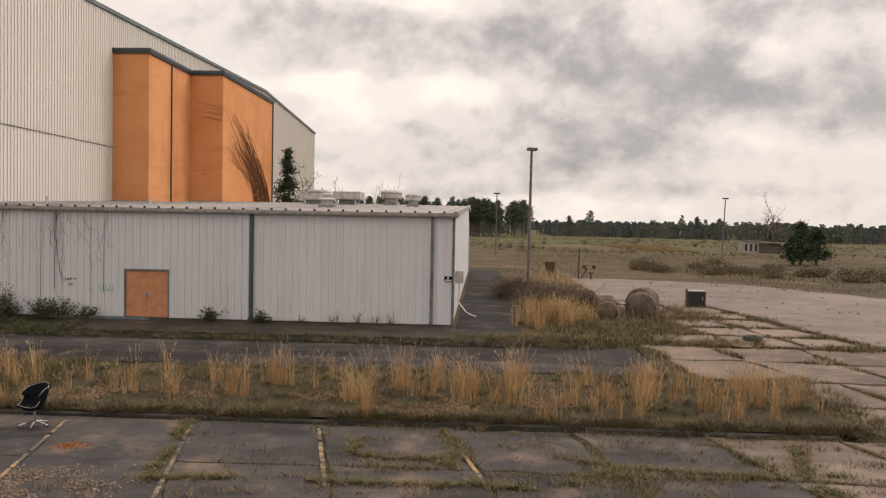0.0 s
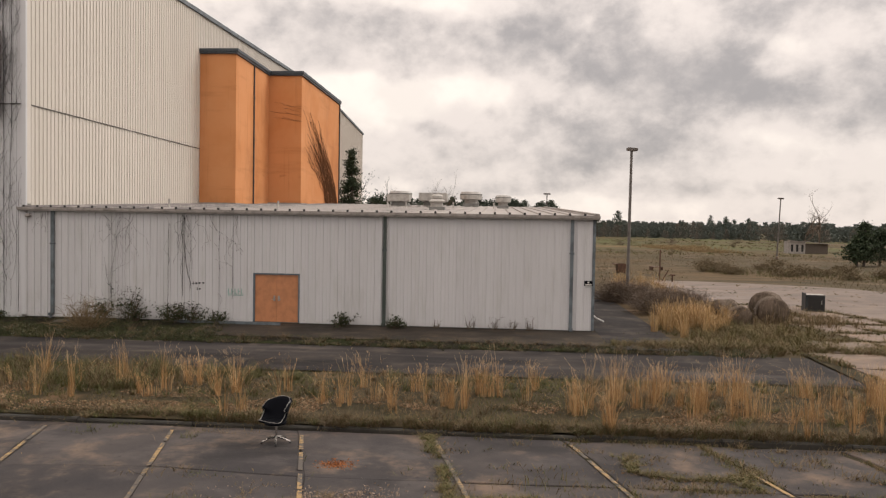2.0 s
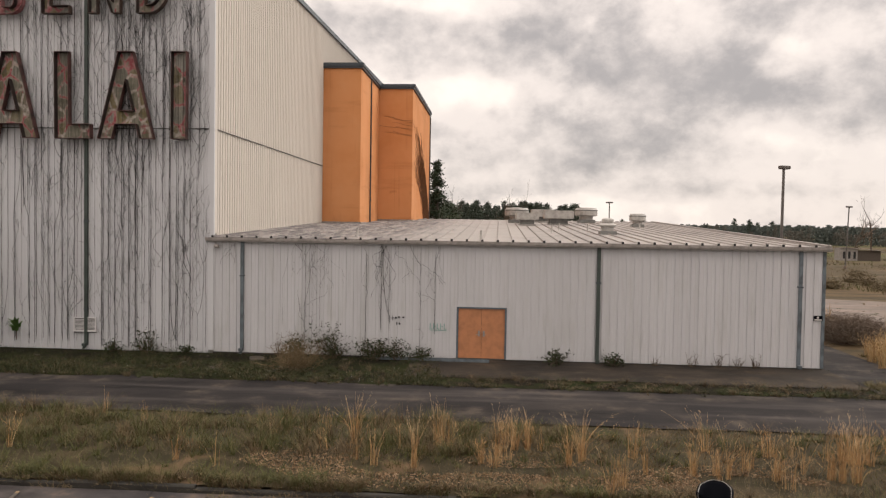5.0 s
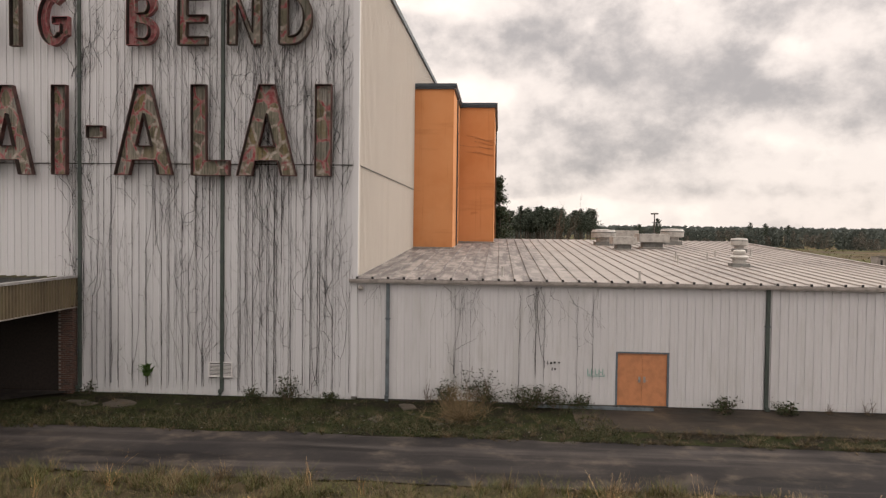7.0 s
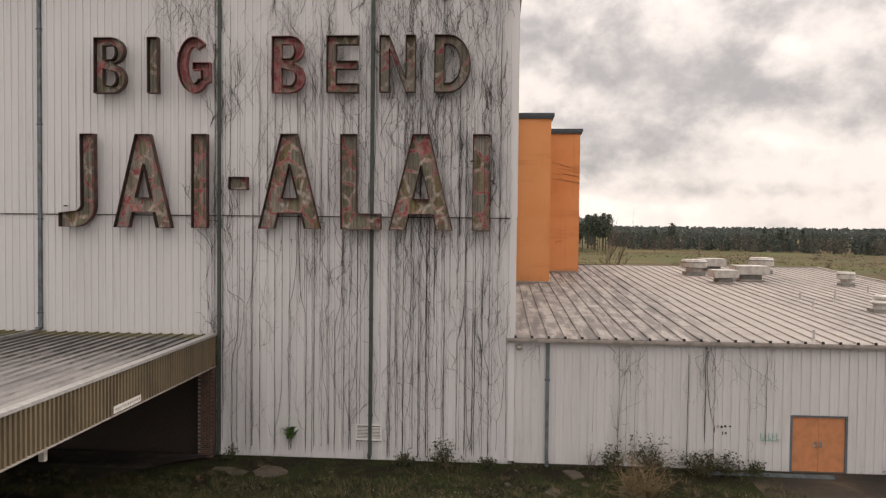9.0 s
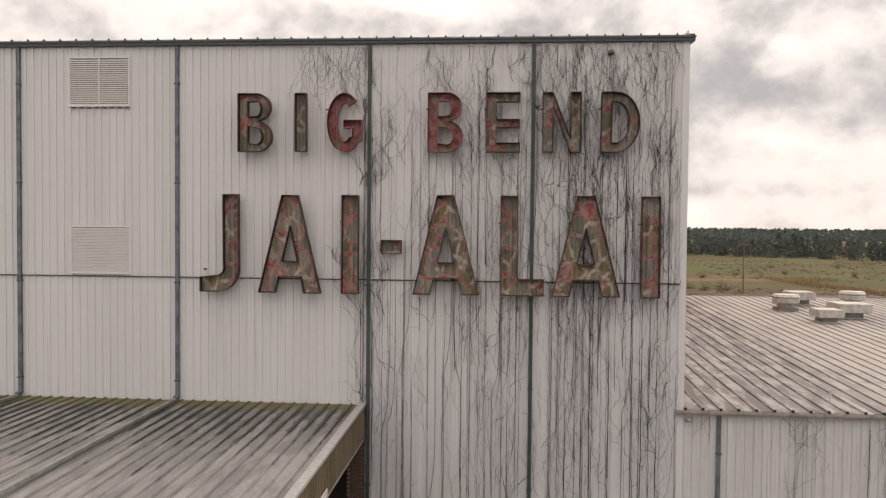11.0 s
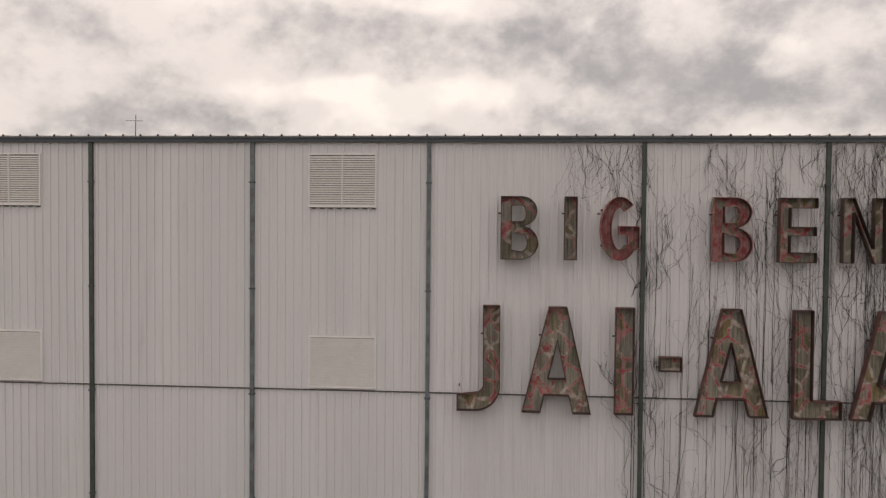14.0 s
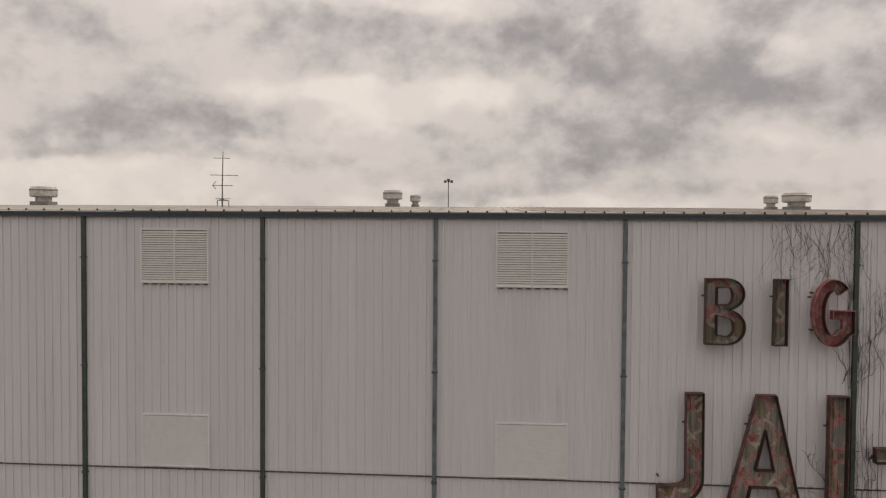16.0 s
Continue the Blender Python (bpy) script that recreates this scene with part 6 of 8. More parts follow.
stuff("rust_crumbs", go, M_RUSTCRUMB, "patch of orange rust crumbs on the asphalt", "litter")
gs = Geo()
for _ in range(5200):
    x, y = R.gauss(-8.5, 0.9), R.gauss(10.9, 0.45)
    if noise.noise((x * 1.2, y * 1.6, 61.0)) > -0.05:
        leaf_card(gs, x, y, -0.286 + R.uniform(0, 0.004), R.uniform(0.012, 0.03), 0.0)
stuff("sand_grit", gs, M_GRIT, "pale sandy grit drifted over the asphalt", "grit")
stuff("mat_weeds", gm, M_OLIVE, "olive weeds matted along the open joints", "weeds")
stuff("lot_leaves", gl, M_LEAFLITTER, "tan dead leaves caught along the joints", "litter")
stuff("lot_weeds", g2, M_GREEN, "small green weeds scattered over the asphalt", "weeds")
stuff("lot_litter", g, M_STRAW, "matted dead grass scattered over the asphalt", "weeds")
# weeds in the joints of the lot and the yard
g, g2 = Geo(), Geo()
for a, b, z, open_ in CRACKS:
    ln = (b - a).length
    if max(a.y, b.y) < 9.6 or min(a.x, b.x) > 19:
        continue
    if z < -0.1:
        amount = 300 if R.random() < 0.65 else 80
        size, wd = 0.18, 0.014
    else:
        amount = 190 if R.random() < 0.75 else 50
        size, wd = 0.22, 0.03
    amount *= open_ ** 1.5
    c0, c1 = R.random(), R.uniform(0.2, 1.0)
    for _ in range(int(amount * ln)):
        f = R.random()
        if abs(f - c0) > c1:
            continue
        p = a + (b - a) * f
        nn = noise.noise((p.x * 0.7, p.y * 0.7, 6.1))
        if nn < -0.2:
            continue
        sp = 0.06 + 0.34 * max(0.0, nn)
        x, y = p.x + R.gauss(0, sp), p.y + R.gauss(0, sp)
        blade(g if R.random() < 0.62 else g2, x, y, z - 0.03, R.uniform(0.06, size) * (0.7 + 1.2 * max(0, nn)), R.uniform(0.3, 1.1), R.uniform(0, 6.283), wd * R.uniform(0.7, 1.4), 1.4, 2)
for _ in range(160):
    x, y = R.uniform(-8, 16), R.uniform(10.5, 15.2)
    for _ in range(R.randint(4, 22)):
        blade(g if R.random() < 0.7 else g2, x + R.gauss(0, 0.12), y + R.gauss(0, 0.07), -0.30, R.uniform(0.03, 0.12), R.uniform(0.5, 1.2), R.uniform(0, 6.283), 0.016, 1.4, 2)
for _ in range(420):
    y = R.uniform(26.6, 58)
    x = R.uniform(7.5, 30)
    if x > far_edge(y) - 0.5 or noise.noise((x * 0.25, y * 0.25, 41.0)) < 0.0 and R.random() < 0.8:
        continue
    tussock(g if R.random() < 0.7 else g2, x, y, -0.02, R.randint(6, 20), R.uniform(0.06, 0.2), R.uniform(0.05, 0.3), 1.2, 0.025)
for _ in range(200):
    y = R.uniform(26.6, 42.4)
    x = 13.55 - 0.16 * (y - 27.4) + R.gauss(0, 0.12)
    tussock(g if R.random() < 0.6 else g2, x, y, -0.02, R.randint(6, 18), R.uniform(0.08, 0.22), 0.15, 1.1, 0.025)
stuff("joint_weeds", g, M_STRAW, "dry weeds growing out of the paving joints", "weeds")
stuff("joint_weeds_green", g2, M_GREEN, "green weeds growing out of the paving joints", "weeds")

# weeds of the verge before the walls
g, g2, g3 = Geo(), Geo(), Geo()
for _ in range(72000):
    x, y = R.uniform(-52, 3.4), R.uniform(25.4, 29.9) if R.random() < 0.62 else min(max(R.gauss(26.0, 0.35), 25.3), 29.9)
    if x > -16.5 and (R.random() < 0.8 or 26.9 < y < 29.6):
        continue
    if x < -37.2 and y > 26.0 and R.random() < 0.93:
        continue
    d = noise.noise((x * 0.35, y * 0.6, 5.5)) + 0.5 * noise.noise((x * 1.3, y * 1.6, 2.5))
    if d < 0.0 and R.random() < 0.85:
        continue
    z = ground_z(x, y) + 0.03
    if R.random() < 0.42:
        for _ in range(2):
            leaf_card(g, x + R.gauss(0, 0.05), y + R.gauss(0, 0.05), z + R.uniform(0.01, 0.06 + 0.12 * max(0, d)), R.uniform(0.02, 0.045))
    else:
        blade(g2 if R.random() < (0.6 if x < -16.5 else 0.2) else g3, x, y, z, R.uniform(0.06, 0.18 + 0.3 * max(0, d)), R.uniform(0.3, 1.2), R.uniform(0, 6.283), R.uniform(0.008, 0.018), 1.4, 2)
for _ in range(900):
    x, y = R.uniform(-46, 3.4), min(max(R.gauss(26.5, 0.9), 25.4), 29.7)
    if x > -16.5 and y > 26.7:
        continue
    tussock(g2 if R.random() < (0.65 if x < -16.5 else 0.2) else g3, x, y, ground_z(x, y) + 0.02, R.randint(12, 40), R.uniform(0.10, 0.34), R.uniform(0.05, 0.2))
for _ in range(170):
    x, y = R.uniform(-17.6, 2.5), R.gauss(26.55, 0.18)
    tussock(g2 if R.random() < 0.2 else g3, x, y, ground_z(x, y) + 0.01, R.randint(8, 26), R.uniform(0.06, 0.2), R.uniform(0.05, 0.25), 1.2)
for _ in range(240):
    x, y = R.gauss(-38.6, 1.6), min(max(R.gauss(25.9, 0.7), 25.0), 28.6)
    tussock(g2 if R.random() < 0.6 else g3, x, y, ground_z(x, y) + 0.03, R.randint(14, 44), R.uniform(0.08, 0.3), R.uniform(0.06, 0.3))
    for _ in range(8):
        leaf_card(g, x + R.gauss(0, 0.15), y + R.gauss(0, 0.15), ground_z(x, y) + R.uniform(0.05, 0.2), R.uniform(0.02, 0.05))
for _ in range(420):
    x, y = R.uniform(-46, 3.5), R.gauss(25.42, 0.13)
    if noise.noise((x * 0.6, 0.0, 71.0)) < -0.1:
        continue
    tussock(R.choice((g2, g3)), x, y, ground_z(x, y) + 0.02, R.randint(10, 30), R.uniform(0.06, 0.2), R.uniform(0.05, 0.22), 1.1)
gw = Geo()
for _ in range(420):
    x, y = R.uniform(-46, -17), min(max(R.gauss(26.3, 0.6), 25.4), 29.4)
    leaf_card(gw, x, y, ground_z(x, y) + R.uniform(0.05, 0.16), R.uniform(0.008, 0.02), 0.6)
stuff("white_blossoms", gw, M_WHITE, "tiny white blossoms among the verge weeds", "flowers")
stuff("verge_weeds", g, M_WEED, "dark broad-leaved weeds along the walls", "weeds")
stuff("verge_grass", g2, M_DARKGRASS, "dark olive grass along the walls", "grass")
stuff("verge_straw", g3, M_BROWN, "dry brown straw along the walls", "grass")


def shrub(x, y, z, r, h, twigs, leaves, leaf_mat, label, leaf=0.05, category="shrub", twig_mat=None, up=0.5):
    """A loose shrub: branching twigs and, where it has them, small leaves."""
    t = thing("shrub", label, category, pose(x, y, z), "shrubs")
    g, gl = Geo(), Geo()
    for _ in range(twigs):
        a, el = R.uniform(0, 6.283), R.uniform(0.25, 1.35)
        p = Vector((R.gauss(0, r * 0.18), R.gauss(0, r * 0.12), 0))
        d = Vector((math.cos(a) * math.cos(el), math.sin(a) * math.cos(el), math.sin(el)))
        pts = [tuple(p)]
        ln = R.uniform(0.6, 1.15)
        for _ in range(4):
            p = p + Vector((d.x * r, d.y * r, d.z * h)) * 0.25 * ln
            d = (d + Vector((R.gauss(0, 0.22), R.gauss(0, 0.22), R.gauss(0, 0.16)))).normalized()
            pts.append(tuple(p))
            for _ in range(2):
                e = p + Vector((R.gauss(0, r * 0.16), R.gauss(0, r * 0.16), R.gauss(0.04, h * 0.09)))
                g.tube([tuple(p), tuple(e)], [0.006, 0.003], 3, False)
                for _ in range(leaves):
                    leaf_card(gl, e.x + R.gauss(0, 0.07), e.y + R.gauss(0, 0.07), max(0.0, e.z + R.gauss(0, 0.06)), leaf * R.uniform(0.6, 1.3), up)
        g.tube(pts, [0.013, 0.011, 0.009, 0.006, 0.003], 4, False)
    part("branchwork", g, twig_mat or M_TWIG, t)
    if gl.v:
        part("foliage", gl, leaf_mat, t)
    return t


for x, r, h, tw, lv in ((-20.9, 1.0, 1.25, 32, 3), (-19.3, 1.0, 0.8, 30, 3), (-18.3, 0.7, 0.75, 18, 3), (-22.4, 0.6, 0.9, 18, 3), (-17.4, 0.5, 0.5, 14, 3), (-28.5, 0.55, 0.85, 20, 3), (-29.9, 0.4, 0.5, 14, 3),
                       (-26.9, 0.4, 0.35, 10, 3), (-12.2, 0.55, 0.55, 16, 3), (-10.0, 0.5, 0.5, 16, 3), (-36.5, 0.3, 0.4, 8, 2)):
    shrub(x, 29.45, 0.0, r, h, tw, lv, M_WEED, "straggly dark green shrub against the white wall", 0.055)
shrub(-21.8, 27.3, -0.1, 1.15, 1.3, 110, 0, M_WEED, "pale dry twiggy bush on the verge", twig_mat=M_STRAW)
t = thing("wall_fern", "bright green strappy fern growing out of the wall", "fern", pose(-34.33, 29.93, 0.85))
g = Geo()
for k in range(38):
    a = R.uniform(3.2, 6.2)
    blade(g, R.gauss(0, 0.07), -0.03, R.uniform(-0.2, 0.15), R.uniform(0.2, 0.45), R.uniform(0.4, 1.7), a, R.uniform(0.10, 0.16), 1.3, 4)
part("fronds", g, M_FERN, t)
g = Geo()
g.tube([(0, 0.0, -0.55), (0.02, -0.03, -0.3), (0, 0.01, 0.05)], [0.02, 0.018, 0.03], 6)
part("stem", g, M_TWIG, t)
for x, h in ((-7.0, 0.5), (-6.0, 0.7), (-4.6, 0.65), (-5.3, 0.5), (-8.4, 0.35), (-23.2, 0.8)):
    shrub(x, 29.7, 0.0, 0.3, h, 9, 0, M_WEED, "thin leafless twigs against the low wall", twig_mat=M_TWIG)
for x, y, r, h in ((2.4, 37.5, 1.9, 1.3), (1.0, 43.0, 1.7, 1.35), (2.7, 39.5, 1.9, 1.2), (4.2, 40.0, 1.6, 1.0), (1.7, 43.0, 1.6, 1.2)):
    shrub(x, y, -0.05, r, h, 420, 0, M_WEED, "dense grey-brown leafless scrub beside the drive", twig_mat=M_SCRUB)
g, g2 = Geo(), Geo()
for _ in range(430):
    x, y = R.gauss(4.2, 1.7), R.gauss(30.2, 1.7)
    if x < 1.0 + 0.1 * (30 - y) or y < 26.2 or x > 5.0 + 0.42 * (y - 26) + 1.2:
        continue
    tussock(g if R.random() < 0.6 else g2, x, y, ground_z(x, y), R.randint(14, 40), R.uniform(0.18, 0.5), R.uniform(0.1, 0.3), 0.7, 0.018)
for _ in range(520):
    x, y = R.uniform(-1.8, 9.6), R.gauss(26.9, 0.42)
    tussock(R.choice((g, g2)), x, y, ground_z(x, y), R.randint(14, 40), R.uniform(0.12, 0.36), R.uniform(0.1, 0.3), 0.9, 0.016)
for _ in range(90):
    x, y = R.uniform(7.4, 10.6), R.gauss(35.6, 1.7)
    tussock(g2, x, y, ground_z(x, y) + 0.03, R.randint(8, 24), R.uniform(0.2, 0.55), R.uniform(0.1, 0.3), 0.7, 0.02)
stuff("drive_edge_grass", g, M_OLIVE, "knee-high olive grass at the edge of the drive", "grass")
stuff("drive_edge_straw", g2, M_STRAW, "brown dead grass at the edge of the drive", "grass")
g = Geo()
for _ in range(4800):
    x, y = R.uniform(0.2, 11.0), R.uniform(26.0, 33.5)
    if noise.noise((x * 0.5, y * 0.6, 8.8)) < -0.15 or (x < 2.4 and y > 28) or x > 12.2 - (y - 26) * 0.45 or (x > 5.6 + 0.42 * (y - 27) and R.random() < 0.8):
        continue
    blade(g, x, y, ground_z(x, y), R.uniform(0.08, 0.30), R.uniform(0.2, 1.0), R.uniform(0, 6.283), R.uniform(0.016, 0.034), 1.4, 2)
stuff("edge_grass", g, M_OLIVE, "olive grass between the drive and the yard", "grass")
g, g2 = Geo(), Geo()
for _ in range(52000):
    y = R.uniform(44, 130)
    x = R.uniform(1.0, 12 + 0.62 * y)
    out = x - far_edge(y) if y < 61.4 else 5.0
    if out < -0.3:
        continue
    d = noise.noise((x * 0.09, y * 0.05, 4.4)) + 0.5 * noise.noise((x * 0.4, y * 0.25, 8.0))
    belt = max(0.0, 1 - abs(y - (72 - 0.55 * (x - 19)) - 3) / 9) if x > 15 else 0.0
    if R.random() > 0.35 + 1.4 * d + belt:
        continue
    h = R.uniform(0.10, 0.30) + belt * R.uniform(0, 0.75)
    blade(g if R.random() < 0.55 + 0.9 * d - 0.35 * belt else g2, x, y, ground_z(x, y) - 0.02, h, R.uniform(0.3, 1.0), R.uniform(0, 6.283), R.uniform(0.02, 0.055), 1.4, 2)
stuff("field_grass", g, M_BRUSH, "rough tan grass over the field", "grass")
stuff("field_weeds", g2, M_GREEN, "dull olive weeds over the field", "weeds")
for k in range(54):
    x = R.uniform(14, 52)
    y = 72 - 0.55 * (x - 19) + R.gauss(5, 6.5)
    shrub(x, y, -0.05, R.uniform(0.8, 1.9), R.uniform(0.4, 1.2), 46, 2, M_BRUSH, "low brown scrub on the field", 0.09, twig_mat=M_BRUSH)


# ---- dead vines on the front ----
def wall_vine(name, stems, crawlers, label, material, plane, seed, limit, up=1.0, thick=1.0):
    """Straight stems that keep to a rib, and crooked ones that wander and fork. plane(u, v, d): the point u along the wall and v up, d off its face."""
    q = random.Random(seed)
    vine = thing(name, label, "vine")

    def crawl(g, u, v, ang, ln, r, depth):
        pts, s = [], 0.0
        while s < ln and limit[0] < u < limit[1] and 0.1 < v < limit[2]:
            pts.append(plane(u, v, q.uniform(0.004, 0.022)))
            st = q.uniform(0.07, 0.21)
            ang += q.gauss(0, 0.33) + (up * math.pi / 2 - ang) * 0.27
            u, v, s = u + st * math.cos(ang), v + st * math.sin(ang), s + st
            if depth and q.random() < 0.17:
                crawl(g, u, v, ang + q.choice((-1, 1)) * q.uniform(0.35, 1.2), (ln - s) * q.uniform(0.25, 0.75) + 0.25, r * 0.68, depth - 1)
        if len(pts) > 1:
            g.tube(pts, [r * (1 - 0.5 * k / len(pts)) for k in range(len(pts))], 3, False)

    for u0, v0, v1 in stems:
        g, u, v, pts, goal = Geo(), u0, v0, [], u0
        r0 = q.uniform(0.0035, 0.0105) * thick
        while v < v1:
            pts.append(plane(u, v, q.uniform(0.004, 0.018)))
            v += q.uniform(0.22, 0.42)
            if q.random() < 0.025:
                goal += q.choice((-1, 1)) * RIB_STEP
            u += (goal - u) * 0.4 + q.gauss(0, 0.008)
            if q.random() < 0.10:
                crawl(g, u, v, math.pi / 2 * up + q.choice((-1, 1)) * q.uniform(0.3, 1.0), q.uniform(0.3, 1.5), 0.005 * thick, 1)
        if len(pts) > 2:
            g.tube(pts, [r0 * (1 - 0.45 * k / len(pts)) for k in range(len(pts))], 4, False)
            part("stem", g, material, vine)
    for u0, v0, ln in crawlers:
        g = Geo()
        crawl(g, u0, v0, up * math.pi / 2 + q.gauss(0, 0.4), ln, q.uniform(0.0052, 0.0095) * thick, 2)
        if g.v:
            part("stem", g, material, vine)
    return vine


RIB_STEP = 0.2865
front = lambda u, v, d: (u, FRONT - 0.06 - d, min(v, HALL_TOP - 0.03))
rv = random.Random(4)
FACE = (-40.2, SIDE - 0.12, HALL_TOP - 0.02)


def stem_set(n, u0, u1, low, high, spread=0.02):
    out = []
    for _ in range(n):
        u = -66.5 + RIB_STEP * round((rv.uniform(u0, u1) + 66.5) / RIB_STEP) + rv.choice((0.012, 0.078)) + rv.gauss(0, spread)
        out.append((u, rv.uniform(*low), rv.uniform(*high)))
    return out


def crawl_set(n, u0, u1, low, ln):
    return [(rv.uniform(u0, u1), rv.uniform(*low), rv.uniform(*ln)) for _ in range(n)]


VL = "leafless dark vine climbing the tall white wall"
wall_vine("dead_vine", stem_set(27, -31.2, -28.6, (0.1, 0.5), (6, 17.3)) + stem_set(16, -31.2, -28.6, (5, 9), (13, 17.3)), crawl_set(58, -31.2, -28.6, (5.5, 15.5), (1.5, 5.5)) + crawl_set(12, -31.2, -28.6, (0.3, 5), (2, 5)), VL, M_VINE, front, 1, FACE)
wall_vine("dead_vine", [], crawl_set(36, -31.2, -26.5, (12.5, 16.9), (0.8, 2.6)) + crawl_set(17, -34.2, -31.5, (13, 16.8), (0.8, 2.4)) + crawl_set(6, -36.9, -34.2, (13, 16.8), (0.8, 2.2)), VL, M_VINE, front, 11, FACE)
wall_vine("hanging_vine", [], [(rv.uniform(-36.5, -26.5) if rv.random() < 0.35 else rv.uniform(-31.2, -26.5), 17.3, rv.uniform(0.6, 2.6)) for _ in range(40)], "leafless vine hanging from the hall eave", M_VINE, front, 12, FACE, -1.0, 0.8)
wall_vine("dead_vine", stem_set(20, -28.6, -26.4, (0.1, 0.5), (5, 17.2)) + stem_set(10, -28.6, -26.6, (5, 9), (13, 17.2)), crawl_set(42, -28.7, -26.5, (6.5, 15.5), (1.2, 4.5)) + crawl_set(9, -28.6, -26.4, (0.3, 5), (2, 5)), VL, M_VINE, front, 6, FACE)
wall_vine("dead_vine", stem_set(24, -34.2, -31.5, (0.1, 0.5), (6, 17.2)) + stem_set(11, -34.2, -31.5, (5, 10), (13.5, 17.3)), crawl_set(33, -34.2, -31.5, (5, 15), (1.2, 4.0)) + crawl_set(8, -34, -31.5, (0.3, 5), (1.5, 4)), VL, M_VINE, front, 3, FACE)
wall_vine("dead_vine", stem_set(19, -36.8, -34.2, (0.1, 0.5), (3, 16.6)) + stem_set(4, -36.8, -34.2, (7, 11), (14, 17.2)), crawl_set(19, -36.9, -34.2, (2, 15), (1.2, 4.2)), VL, M_VINE, front, 2, FACE)
wall_vine("dead_vine", [(-37.1 + rv.gauss(0, 0.13), rv.uniform(0.2, 3), rv.uniform(8, 17.3)) for _ in range(11)], crawl_set(15, -37.5, -36.9, (1, 15), (1.0, 3.5)), VL, M_VINE, front, 5, FACE, 1.0, 1.3)
wall_vine("hanging_vine", [], [(-37.2 - 2.6 * rv.random() ** 1.6, 17.3, rv.uniform(0.8, 2.6)) for _ in range(22)], "leafless vine hanging from the hall eave", M_VINE, front, 7, FACE, -1.0, 0.95)
lowf = lambda u, v, d: (u, FRONT - 0.046 - d, min(v, LOW_EAVE - 0.03))
LOW_FACE = (SIDE + 0.3, -16.5, LOW_EAVE - 0.02)
wall_vine("dead_vine", [(SIDE + 0.06 + 0.3102 * round(rv.uniform(2.8, 9.2) / 0.3102) + rv.gauss(0, 0.02), rv.uniform(0.1, 1.8), LOW_EAVE - 0.05) for _ in range(13)], [], "leafless vine standing on the low white wall", M_VINE, lowf, 8, LOW_FACE, 1.0, 1.1)
wall_vine("hanging_vine", [], [(SIDE + rv.choice((0.9, 3.4, 4.2, 4.6, 6.9, 7.2, 8.1, 8.3, 9.1)) + rv.gauss(0, 0.15), 4.45, rv.uniform(0.6, 2.6)) for _ in range(20)], "leafless vine hanging from the low gutter", M_VINE, lowf, 9, LOW_FACE, -1.0, 0.85)
# brown creeper on the orange tower
g = Geo()
for k in range(84):
    y, z = rv.uniform(64.0, 69.4), 5.6
    ty, tz = rv.uniform(56.1, 62), rv.uniform(9.0, 13.2)
    pts, wy, wz = [], 0.0, 0.0
    for f in [i / 16 for i in range(17)]:
        if f > rv.uniform(0.7, 1.7):
            break
        wy, wz = wy * 0.7 + rv.gauss(0, 0.12), wz * 0.7 + rv.gauss(0, 0.12)
        pts.append((-20.95 + rv.uniform(0, 0.05), max(55.95, y + (ty - y) * f ** 1.35 + wy), z + (tz - z) * f ** 0.8 + wz))
        if rv.random() < 0.12:
            g.tube([pts[-1], (-20.94, max(55.95, pts[-1][1] - rv.uniform(0.2, 0.9)), pts[-1][2] + rv.uniform(0.2, 0.9))], [0.012, 0.006], 3, False)
    if len(pts) > 2:
        g.tube(pts, [0.019 * (1 - 0.6 * i / len(pts)) for i in range(len(pts))], 4, False)
for k in range(7):
    z = 11.8 + 0.22 * k + rv.gauss(0, 0.12)
    ln = rv.uniform(0.8, 2.6)
    g.tube([(-20.99 - f * ln, 55.90, z + 0.35 * f + rv.gauss(0, 0.03)) for f in (0, 0.35, 0.7, 1.0)], 0.008, 4, False)
tagged(part("brown_creeper", g, M_VINE_BROWN), "dry brown creeper over the orange tower", "vine")

